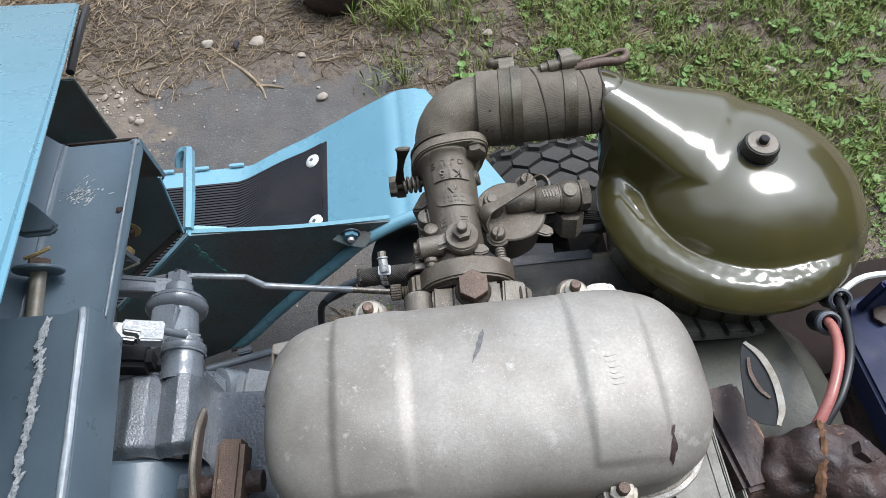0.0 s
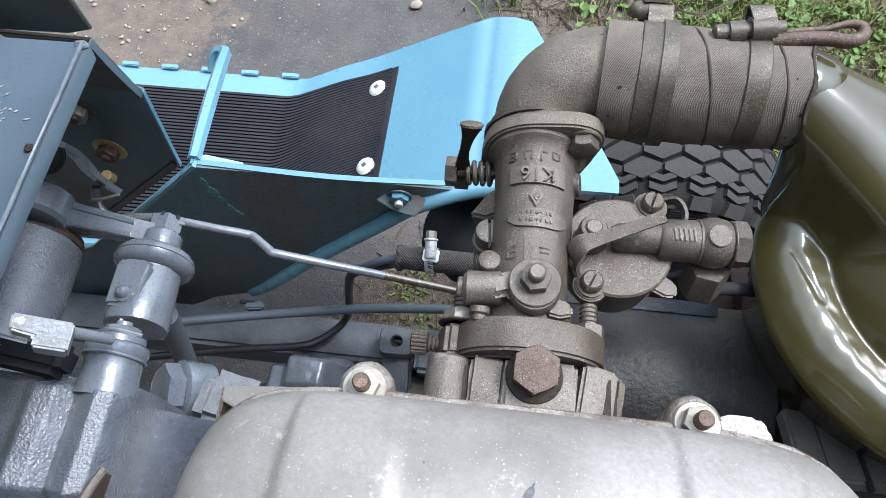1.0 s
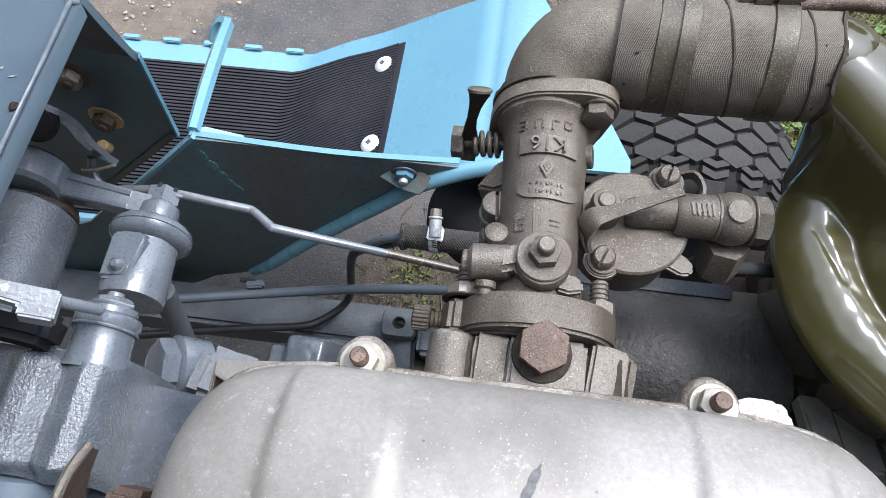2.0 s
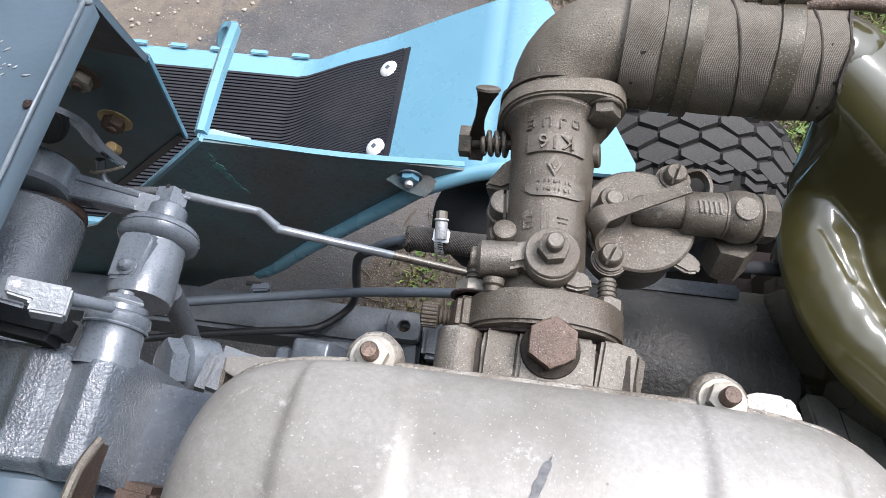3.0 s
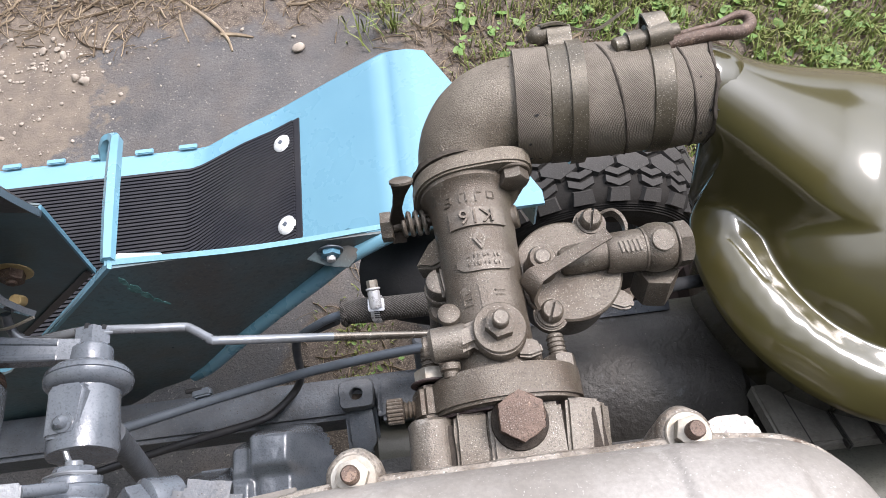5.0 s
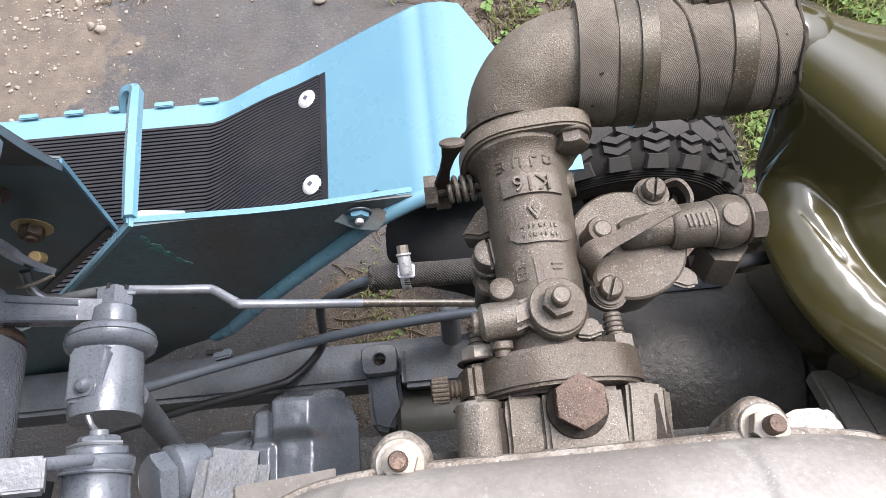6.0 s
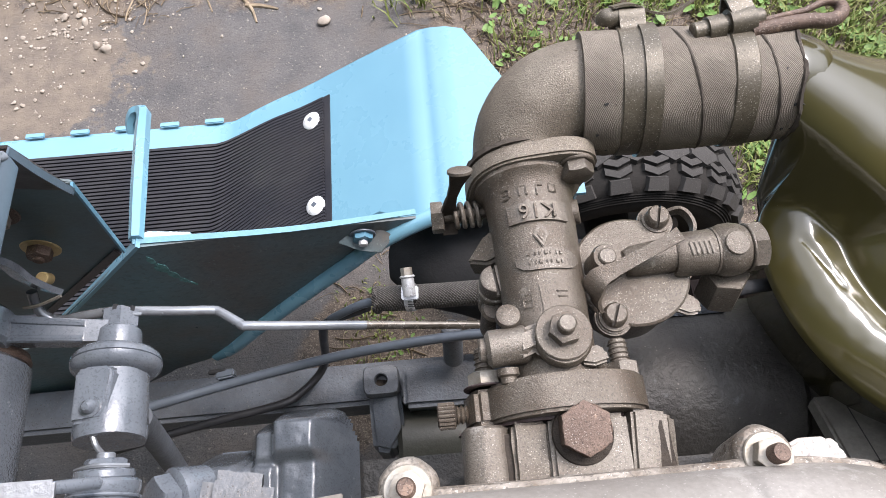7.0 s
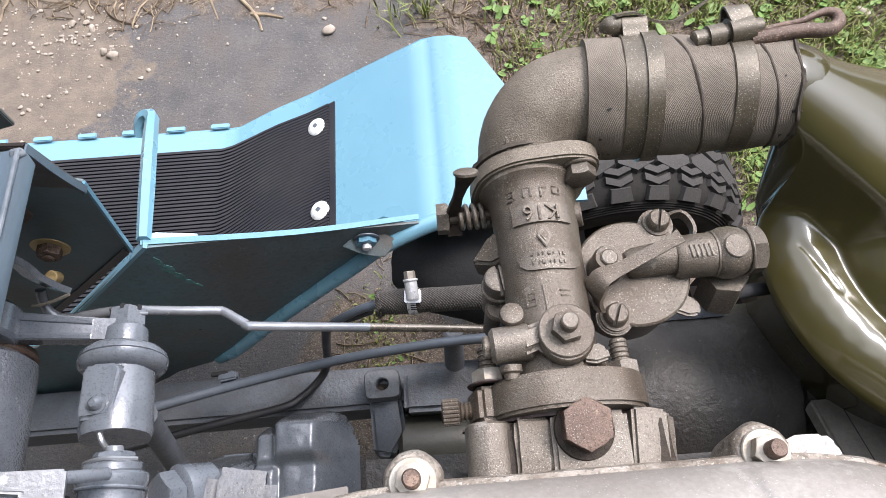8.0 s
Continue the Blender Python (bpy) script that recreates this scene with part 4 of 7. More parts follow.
part("front_face", plate([(-0.375, -0.0615, 0.755), (-0.320, -0.0615, 0.765), (-0.300, -0.0615, 0.772), (-0.280, -0.0615, 0.760), (-0.258, -0.0615, 0.772), (-0.244, -0.0615, 0.758), (-0.244, -0.0615, 0.68), (-0.375, -0.0615, 0.68)], (0, -1, 0), 0.012, 0.001), "grey_cast", cast)
part("lower_body", rough_up(lathe([(0, 0), (0, 0.055), (0.004, 0.060), (0.10, 0.062), (0.10, 0)], (-0.312, -0.128, 0.715), (0, -1, -0.15), 40), 0.0010, 60), "channel", cast)
neck = part("neck", rough_up(lathe([(0, 0.019), (0.010, 0.0188), (0.013, 0.0182), (0.023, 0.0182), (0.026, 0.0190), (0.028, 0.0200), (0.0325, 0.0200), (0.034, 0.0185), (0.034, 0)], (-0.2625, -0.070, 0.7645), (0.0, 1, 0.10), 36), 0.0005, 120), "grey", cast)
part("cap", lathe([(0, 0.0150), (0.002, 0.0165), (0.0055, 0.0165), (0.0065, 0.0150), (0.0065, 0)], (-0.2625, -0.037, 0.768), (0.0, 1, 0.10), 28), "grey", cast)
nutc = part("castle_nut", hexagon((-0.2625, -0.031, 0.7685), (0, 1, 0.1), 0.0118, 0.0065), "grey", cast)
part("stud", rod((-0.2625, -0.026, 0.769), (-0.2625, -0.021, 0.7695), 0.0052), "rod", nutc)
part("collar_ridge", sweep([(-0.2625 + 0.0192 * math.cos(a), -0.046, 0.767 + 0.0192 * math.sin(a)) for a in [i * 0.3 for i in range(-2, 13)]], 0.0012, 8, 2), "grey", neck)
part("split_pin", sweep([(-0.279, -0.030, 0.770), (-0.2625, -0.030, 0.781), (-0.247, -0.030, 0.772)], 0.0015, 8, 4), "rod", nutc)
blk = thing("clamp_block", (-0.27, -0.05, 0.81), "small square grey clamp block with bright worn top", "block")
part("head", rough_up(plate([(-0.283, -0.0445, 0.8465), (-0.2545, -0.0430, 0.8325), (-0.2560, -0.0590, 0.8285), (-0.2725, -0.0600, 0.8365), (-0.2720, -0.0545, 0.8375), (-0.2835, -0.0535, 0.8435)], (0.42, 0.12, 0.9), -0.012, 0.0012), 0.0003, 200), "worn_grey", blk, "bright worn block top")
part("stem", box((-0.292, -0.049, 0.830), (0.028, 0.014, 0.018), (8, 24, -4), 0.002), "grey", blk)
part("pin", rod((-0.262, -0.046, 0.822), (-0.249, -0.042, 0.800), 0.0035), "grey", blk)
part("saddle", rough_up(box((-0.318, -0.052, 0.790), (0.075, 0.022, 0.030), (0, 10, -4), 0.005), 0.001, 90), "void", blk, "dark saddle")
big = thing("engine_mount", (-0.25, -0.05, 0.62), "grey painted engine mount with large hex bolt", "engine mount")
part("arm", lumpy(box((-0.205, -0.126, 0.695), (0.128, 0.108, 0.075), (-3, 2, -4), 0.005), 0.0009, 60, 4), "mount", big, "dark slate mount block")
part("bolt_head", hexagon((-0.2650, -0.0400, 0.6620), (-0.68, -0.22, 0.70), 0.0205, 0.0130, turn=0.4, face=0.93), "grey", big)
part("collar", lathe([(0, 0), (0, 0.021), (0.014, 0.0225), (0.018, 0.0235), (0.024, 0.0235), (0.0255, 0.021), (0.0255, 0)], (-0.2470, -0.0340, 0.6440), (-0.68, -0.22, 0.70), 32), "grey", big)
part("bolt_boss", lumpy(box((-0.222, -0.048, 0.650), (0.050, 0.046, 0.052), (-8, 14, -8), 0.009), 0.0012, 90, 3), "grey_dusty", big)
lift = thing("lifting_washer", (-0.22, -0.14, 0.78), "steel lug plate with dark-painted slot on rusty bolt", "lug")
# No slot is cut: the body is darkened to show its shade.
part("lug_plate", band([(-0.224, -0.118, 0.806), (-0.228, -0.140, 0.805), (-0.232, -0.175, 0.790), (-0.232, -0.21, 0.77)], (0.25, 0, 1), (0.012, 0.036, 0.050, 0.050), 0.004, 6), "rust_bolt", lift)
part("worn_edge", sweep([(-0.2226, -0.117, 0.812), (-0.2236, -0.128, 0.8185), (-0.2236, -0.140, 0.8225), (-0.2255, -0.160, 0.820), (-0.226, -0.175, 0.814), (-0.226, -0.21, 0.794)], 0.0026, 8, 5, wobble=0.0004), "carb_light", lift, "pale worn plate edge")
part("bolt", rod((-0.245, -0.165, 0.765), (-0.185, -0.165, 0.765), 0.009), "rust", lift)
part("bolt_nut", hexagon((-0.252, -0.165, 0.765), (1, 0, 0), 0.013, 0.012), "grey", lift)
part("clevis", rough_up(box((-0.209, -0.162, 0.772), (0.023, 0.058, 0.030), (6, 0, -4), 0.004), 0.0014, 120), "rust_bolt", lift, "rusty brown clevis block")

# ---- engine: cylinder head cover ----
engine = thing("engine", (0.0, -0.10, 0.40), "small petrol engine with dull aluminium head cover", "engine")
CX, CY, ZB, HC = 0.0, -0.1445, 0.843, 0.044


def cover_z(x, y):
    q = 1 - abs(x / 0.164) ** 7 - abs(y / 0.0765) ** 2.6
    z = ZB + HC * max(0.0, q) ** 0.46
    left = smoothstep(-0.1100, -0.1063, x) * (1 - smoothstep(-0.0610, -0.0540, x)) * smoothstep(-0.069, -0.064, y)
    right = smoothstep(0.0645, 0.0685, x) * (1 - smoothstep(0.1150, 0.1215, x)) * smoothstep(-0.0665, -0.0615, y)
    return z + 0.0026 * max(left, right) * smoothstep(0.0, 0.2, q) + 0.0006 * noise.noise(Vector((x * 40, y * 40, 1))) * smoothstep(0, 0.1, q)


def cover_mesh():
    bm = bmesh.new()
    n = 480
    rings = []
    ss = [1.0] + [1 - 0.9 * (i / 56) ** 1.5 for i in range(1, 57)] + [0.05]
    edge = []
    for k in range(n):
        a = 2 * math.pi * k / n
        c, s = math.cos(a), math.sin(a) * 0.5
        lo, hi = 0.0, 1.0
        for _ in range(40):
            mid = (lo + hi) / 2
            if abs(mid * c / 0.164) ** 7 + abs(mid * s / 0.0765) ** 2.6 < 1:
                lo = mid
            else:
                hi = mid
        edge.append((lo * c, lo * s))
    skirt = [[bm.verts.new((CX + x * k, CY + y * k, z)) for x, y in edge] for k, z in ((0.97, 0.800), (0.995, 0.803), (1.0, 0.815))]
    for s in ss:
        rings.append([bm.verts.new((CX + x * s, CY + y * s, cover_z(x * s, y * s))) for x, y in edge])
    allr = skirt + rings
    for p, q in zip(allr, allr[1:]):
        for j in range(n):
            bm.faces.new((p[j], p[(j + 1) % n], q[(j + 1) % n], q[j]))
    bm.faces.new(rings[-1])
    return bm, edge


bm, EDGE = cover_mesh()
cover = part("head_cover", bm, "alu", engine, "dull cast aluminium head cover with raised bands", 60)
part("cover_rim", sweep([(CX + x * 1.0, CY + y * 1.0, ZB + 0.001) for x, y in EDGE[12:232:8]], 0.0034, 8, 2, wobble=0.0008), "alu_rim", cover)
part("flange_lip", sweep([(CX + EDGE[k % 480][0] * 1.022, CY + EDGE[k % 480][1] * 1.03, 0.8045) for k in range(-125, 70, 6)], 0.0036, 8, 2, wobble=0.0006), "alu_lip", cover, "bright gasket lip")
part("gasket", sweep([(CX + x * 1.004, CY + y * 1.004, 0.806) for x, y in EDGE[::12]] + [(CX + EDGE[0][0] * 1.004, CY + EDGE[0][1], 0.806)], 0.003, 8, 2), "alu_rim", cover, "pale gasket lip")


def cover_patch(name, x, y, rx, ry, turn, mat, lift=0.0009, label="", ragged=0.5):
    """A thin ragged stain that follows the cover."""
    bm = bmesh.new()
    c, s = math.cos(turn), math.sin(turn)
    rows = []
    for k in (0.25, 0.6, 1.0):
        row = []
        for i in range(28):
            a = 2 * math.pi * i / 28
            w = k * (1 + ragged * noise.noise(Vector((math.cos(a) * 1.6 + x * 90, math.sin(a) * 1.6, y * 70))))
            u, v = rx * w * math.cos(a), ry * w * math.sin(a)
            px, py = x + u * c - v * s, y + u * s + v * c
            row.append(bm.verts.new((px, py, cover_z(px - CX, py - CY) + lift)))
        rows.append(row)
    bm.faces.new(rows[0])
    for p, q in zip(rows, rows[1:]):
        for i in range(28):
            bm.faces.new((p[i], p[(i + 1) % 28], q[(i + 1) % 28], q[i]))
    return part(name, bm, mat, cover, label)


for dx, dy, rx, ry in ((-0.0055, -0.1255, 0.0060, 0.0011), (-0.0025, -0.1190, 0.0070, 0.0017), (0.0005, -0.1115, 0.0050, 0.0012), (-0.0010, -0.1165, 0.0030, 0.0006)):
    cover_patch("scuff_mark", dx, dy, rx, ry, 1.12, "scuff", 0.0006, "dark grey scuff", 0.9)
cover_patch("rust_stain", 0.1195, -0.203, 0.0075, 0.0024, 1.35, "rust", label="brown paint chip")
cover_patch("rust_stain", 0.1205, -0.192, 0.0030, 0.0012, 1.2, "rust")
for dx, dy, rx in ((0.0, 0.0, 0.0046), (0.001, -0.0085, 0.0040), (0.002, -0.0165, 0.0048)):
    for k in (0.0, -0.0042):
        cover_patch("cast_mark", 0.088 + dx, -0.138 + dy + k, rx, 0.0012, 0.12, "alu", 0.00045, ragged=0.2)
for x, y, s, m in ((-0.083, -0.065, 1, "rust_bolt"), (0.083, -0.065, 1, "rust_bolt"), (0.083, -0.222, 1.05, "rust_bolt"), (-0.083, -0.222, 1.0, "rust_bolt")):
    yd = -0.004 if y > -0.1 else 0.006
    boss = part("stud_boss", rough_up(lathe([(0, 0), (0, 0.0145), (0.030, 0.0145), (0.0335, 0.0130), (0.0345, 0.0115), (0.0345, 0)], (x, y + yd * 0.3, 0.8115), (0, 0.08, 1), 28), 0.0006, 160), "alu_rim", cover)
    part("washer", disc((x, y, 0.8462), (0, 0.0, 1), 0.0115 * s, 0.0018), "washer", boss)
    part("nut", hexagon((x, y, 0.848), (0, 0, 1), 0.0085 * s, 0.0068), "washer", boss)
    part("stud", lathe([(0, 0), (0, 0.0044), (0.006, 0.0044), (0.0075, 0.0036), (0.0075, 0)], (x, y, 0.8545), (0, 0, 1), 18), m, boss)
part("lug", lumpy(plate([(0.088, -0.070, 0.838), (0.090, -0.061, 0.840), (0.100, -0.0575, 0.841), (0.113, -0.058, 0.841), (0.119, -0.063, 0.840), (0.122, -0.072, 0.838)], (0, 0, 1), 0.006, 0.0022), 0.0006, 150, 2), "alu_lip", cover)
part("gasket_corner", rough_up(plate([(-0.170, -0.0640, 0.807), (-0.118, -0.0600, 0.812), (-0.118, -0.075, 0.812), (-0.150, -0.080, 0.808), (-0.170, -0.0720, 0.806)], (0, 0, 1), 0.0022, 0.0006), 0.0006, 90), "alu", engine, "pale bent tin edge under the cover")
part("tin_side", rough_up(plate([(-0.1715, -0.0640, 0.8070), (-0.1715, -0.1050, 0.8050), (-0.1715, -0.1050, 0.770), (-0.1715, -0.0640, 0.765)], (1, 0, 0), 0.0022, 0.0006), 0.0005, 90), "carb", engine, "bent tin side strip")
block = part("cylinder_block", rough_up(box((0.0, -0.150, 0.72), (0.30, 0.135, 0.155), soft=0.012), 0.002, 50), "oily", engine, "dark oily cylinder block")
part("head_side", rough_up(box((0.0, -0.075, 0.765), (0.20, 0.040, 0.065), soft=0.006), 0.0012, 80), "oily", engine)
for i in range(7):
    part("fin", box((0.0, -0.082, 0.700 - 0.012 * i), (0.26, 0.045, 0.003), soft=0.0008), "oily", block)
# cylinder under the carburettor
lo = part("starter_barrel", rough_up(lathe([(0, 0), (0, 0.066), (0.004, 0.070), (0.17, 0.070), (0.175, 0.066), (0.30, 0.066), (0.30, 0)], (0.012, 0.008, 0.640), (1, 0.0, 0.0), 56), 0.0010, 60), "oily", engine, "grimy grey cylindrical housing")
part("end_lip", lathe([(0, 0.0), (0.0, 0.0), (0, 0.060), (0, 0.074), (0.006, 0.074), (0.006, 0.060), (0.006, 0)], (0.010, 0.008, 0.640), (1, 0, 0), 48), "oily", lo)
part("flange_ridge", box((0.085, 0.060, 0.690), (0.13, 0.012, 0.010), (20, 0, 0), 0.002), "grey_dusty", lo)
part("crankcase", rough_up(box((0.02, -0.12, 0.56), (0.36, 0.20, 0.20), soft=0.03), 0.003, 30), "oily", engine)
part("rear_case", rough_up(box((0.30, 0.0, 0.52), (0.26, 0.30, 0.20), soft=0.03), 0.003, 30), "brown_primer", engine, "brown primed rear case")

# ---- intake adapter between head and carburettor ----
adapter = thing("intake_adapter", (0.005, -0.05, 0.79), "stained aluminium intake adapter block", "intake")
# Dark core adds groove shade to the colour of real grime.
part("core", lumpy(box((0.004, -0.054, 0.800), (0.092, 0.036, 0.044), soft=0.004), 0.0008, 110, 3), "grime", adapter, "grimy core, darkened to shade the grooves")
part("side_boss", rough_up(rod((-0.0430, -0.0350, 0.8125), (-0.0440, -0.076, 0.8125), 0.0128, 32, 0.0016), 0.0003, 160), "carb_light", adapter)
part("rough_web", lumpy(softened(box((-0.0225, -0.055, 0.8130), (0.0190, 0.040, 0.0250), (0, 3, -2), soft=0.0), 0.0022, 3), 0.0016, 240, 4), "carb", adapter, "grimy rough casting web")
part("seat", lumpy(box((0.0070, -0.054, 0.8150), (0.0395, 0.039, 0.0250), (0, 0, -2), 0.0022), 0.0006, 200, 4), "carb_light", adapter, "worn bright bolt seat")
part("seat_wash", lathe([(0, 0), (0, 0.0150), (0.0012, 0.0155), (0.0030, 0.0150), (0.0034, 0.0120), (0.0034, 0)], (0.0038, -0.0440, 0.8275), (0.0, -0.10, 1), 32), "grime", adapter, "dark ring under the bolt")
part("right_boss", lumpy(box((0.0355, -0.053, 0.8115), (0.0205, 0.038, 0.0240), (0, 15, -7), 0.0018), 0.0005, 160, 4), "carb_light", adapter)
part("right_chamfer", lumpy(box((0.0470, -0.0520, 0.8030), (0.0090, 0.034, 0.0200), (0, 32, -7), 0.0024), 0.0005, 160, 3), "carb", adapter)
part("banjo_bolt", hexagon((0.0038, -0.0425, 0.8300), (0.02, -0.12, 1), 0.0134, 0.0118, None, 0.50, 0.93), "rust_bolt", adapter, "rusty hex bolt head")
gask = [(-0.0570 + 0.102 * k / 40, 0.8020 + 0.0265 * math.sin(math.pi * min(1, max(0, (k / 40 - 0.06) / 0.9))) ** 0.6) for k in range(41)]
part("gasket", rough_up(plate([(-0.0570, -0.0340, 0.795)] + [(x, -0.0340, z) for x, z in gask] + [(0.0450, -0.0340, 0.795)], (0, -1, 0), 0.0016, 0.0), 0.0008, 420), "rust", adapter, "rusty ragged gasket")

# ---- carburettor ----
carb = thing("carburettor", (0.0, 0.03, 0.76), "dusty brown single-barrel carburettor with float bowl", "carburettor")
AX, AZ = -0.002, 0.811
part("mount_flange", softened(plate([(AX + 0.003 + 0.0425 * math.sin(a), -0.0145, AZ + 0.0290 * math.cos(a)) for a in [2 * math.pi * i / 40 for i in range(40)]], (0, -1, 0), 0.0195, 0.0), 0.0018, 2, 40), "carb", carb, smooth=45)
for x0, x1, z in ((-0.053, -0.02, 0.808),):
    part("flange_ear", softened(plate([(x0, -0.0150, z - 0.010), (x0 + 0.003 * (x0 < 0), -0.0150, z + 0.006), (x0 + 0.007, -0.0150, z + 0.0105), (x1 - 0.007, -0.0150, z + 0.0105), (x1, -0.0150, z + 0.004), (x1, -0.0150, z - 0.010)], (0, -1, 0), 0.0188, 0.0), 0.0022, 2, 30), "carb", carb)
barrel = part("barrel", rough_up(lathe([(0, 0), (0, 0.0245), (0.012, 0.0235), (0.035, 0.0232), (0.055, 0.0240), (0.085, 0.0248), (0.098, 0.0256), (0.108, 0.0262), (0.114, 0.0275), (0.1175, 0.0305), (0.119, 0.0320), (0.123, 0.0320), (0.123, 0)], (AX, -0.015, AZ), (0, 1, 0), 48), 0.0004, 120), "carb", carb)


def on_barrel(name, x0, x1, y0, y1, r, mat="carb_light", round_ends=False):
    """A raised pad that follows the barrel's top."""
    w = 10

    def f(u, v):
        x = x0 + (x1 - x0) * u
        yy = y0 + (y1 - y0) * v
        if round_ends:
            k = 1 - abs(2 * u - 1) ** 6
            yy = (y0 + y1) / 2 + (y1 - y0) * (v - 0.5) * (0.3 + 0.7 * k)
        return (x, yy, AZ + math.sqrt(max(1e-9, r * r - (x - AX) ** 2)))
    bm = bmesh.new()
    uu, vv = [i / w for i in range(w + 1)], [0, 0.33, 0.66, 1]
    top = [[bm.verts.new(f(u, v)) for v in vv] for u in uu]
    low = [[bm.verts.new(Vector(f(u, v)) + Vector(((f(u, v)[0] - AX) * -0.10, 0, -0.0025))) for v in vv] for u in uu]
    for i in range(w):
        for j in range(3):
            bm.faces.new((top[i][j], top[i + 1][j], top[i + 1][j + 1], top[i][j + 1]))
        bm.faces.new((top[i][0], low[i][0], low[i + 1][0], top[i + 1][0]))
        bm.faces.new((top[i][3], top[i + 1][3], low[i + 1][3], low[i][3]))
    for j in range(3):
        bm.faces.new((top[0][j], top[0][j + 1], low[0][j + 1], low[0][j]))
        bm.faces.new((top[w][j], low[w][j], low[w][j + 1], top[w][j + 1]))
    return part(name, bm, mat, barrel, smooth=50)


def top_of(x, r):
    return AZ + math.sqrt(r * r - (x - AX) ** 2)


on_barrel("type_plate", -0.0185, 0.0150, 0.0715, 0.0835, 0.0268)
on_barrel("number_plate", -0.0175, 0.0170, 0.0425, 0.0545, 0.0256, round_ends=True)
letters("K16", 0.0132, Matrix.Translation((-0.002, 0.0775, AZ + 0.0270)) @ pose(0, 0, 0, 0, 0, 180), 0.0007, "carb", barrel, "type_lettering")
for dx, y, w, h in ((-0.0180, 0.0945, 0.0044, 0.0011), (-0.0160, 0.0918, 0.0011, 0.0056), (-0.0180, 0.0912, 0.0030, 0.0010), (-0.0182, 0.0885, 0.0044, 0.0011), (-0.0105, 0.0915, 0.0011, 0.0068), (-0.0085, 0.0945, 0.0040, 0.0011), (-0.0064, 0.0915, 0.0011, 0.0068), (-0.0005, 0.0910, 0.0011, 0.0072), (0.0016, 0.0938, 0.0034, 0.0010), (0.0082, 0.0945, 0.0048, 0.0011), (0.0066, 0.0920, 0.0011, 0.0050), (0.0105, 0.0920, 0.0011, 0.0050), (0.0086, 0.0897, 0.0040, 0.0011)):
    part("cast_bar", rough_up(box((dx, y, top_of(dx, 0.0264)), (w, h, 0.0013), (0, math.degrees(math.asin((dx - AX) / 0.027)), 0), 0.0004), 0.0002, 900), "carb", barrel)
for dx, y, w, h in ((-0.0160, 0.0265, 0.0010, 0.0080), (-0.0135, 0.0300, 0.0040, 0.0010), (-0.0135, 0.0265, 0.0036, 0.0010), (-0.0115, 0.0265, 0.0010, 0.0080), (-0.0135, 0.0228, 0.0040, 0.0010), (0.0050, 0.0300, 0.0070, 0.0010), (0.0050, 0.0270, 0.0060, 0.0010)):
    part("cast_bar", rough_up(box((dx, y, top_of(dx, 0.0236)), (w, h, 0.0013), (0, math.degrees(math.asin((dx - AX) / 0.024)), 0), 0.0004), 0.0002, 900), "carb", barrel)
part("cast_rib", rough_up(box((-0.0050, 0.0260, top_of(-0.005, 0.0232)), (0.0050, 0.0180, 0.0022), (0, -7, 3), 0.0008), 0.0002, 500), "carb", barrel)
for row, y in ((0, 0.0518), (1, 0.0466)):
    for i in range(7):
        dx = -0.0105 + 0.0030 * i + 0.0006 * (i % 2)
        part("cast_bar", box((dx, y, top_of(dx, 0.0262)), (0.0009 + 0.0010 * ((i * 7 + row) % 3 == 0), 0.0024 - 0.0008 * ((i * 5 + row) % 4 == 0), 0.0005), (0, math.degrees(math.asin((dx - AX) / 0.026)), 0), 0.0003), "carb", barrel)
zt = AZ + 0.0248
part("diamond_mark", softened(plate([(-0.002, 0.0705, zt), (0.0025, 0.063, zt), (-0.002, 0.0555, zt), (-0.0065, 0.063, zt)], (0, 0, 1), 0.0012, 0), 0.0004), "carb_light", barrel)
part("diamond_inner", softened(plate([(-0.002, 0.0672, zt + 0.001), (0.0005, 0.063, zt + 0.001), (-0.002, 0.0588, zt + 0.001), (-0.0045, 0.063, zt + 0.001)], (0, 0, 1), 0.0008, 0), 0.0002), "carb", barrel)
part("side_stub_right", rod((0.018, 0.085, 0.815), (0.026, 0.085, 0.817), 0.0075), "carb", barrel)
part("belly_left", rough_up(plate([(-0.043, 0.066, 0.800), (-0.031, 0.079, 0.812), (-0.018, 0.078, 0.821), (-0.018, 0.061, 0.819), (-0.031, 0.061, 0.806)], (0.2, 0, -1), 0.02, 0.002), 0.0004, 150), "carb", barrel)
idle = part("idle_screw_boss", lathe([(0, 0), (0, 0.0085), (0.022, 0.0085), (0.0235, 0.0075), (0.0235, 0)], (-0.029, 0.045, 0.778), (0, 0.1, 1), 24), "carb", carb)
part("idle_washer", disc((-0.0282, 0.0472, 0.8015), (0, 0.1, 1), 0.0104, 0.0020), "carb", idle)
part("idle_screw", slotted((-0.0280, 0.0475, 0.8035), (0, 0.1, 1), 0.0092, 0.0112, 0.0019, 1.66), "carb_light", idle)
part("lower_stem", lathe([(0, 0), (0, 0.0085), (0.020, 0.0080), (0.026, 0.0080), (0.028, 0.0065), (0.028, 0)], (-0.029, 0.034, 0.768), (0, 0.1, 1), 18), "carb", carb)
stop = part("stop_screw", lathe([(0, 0), (0, 0.0060), (0.002, 0.0068), (0.005, 0.0062), (0.0065, 0.003), (0.0066, 0)], (-0.0262, 0.0165, 0.834), (0, 0.15, 1), 22), "carb", carb)
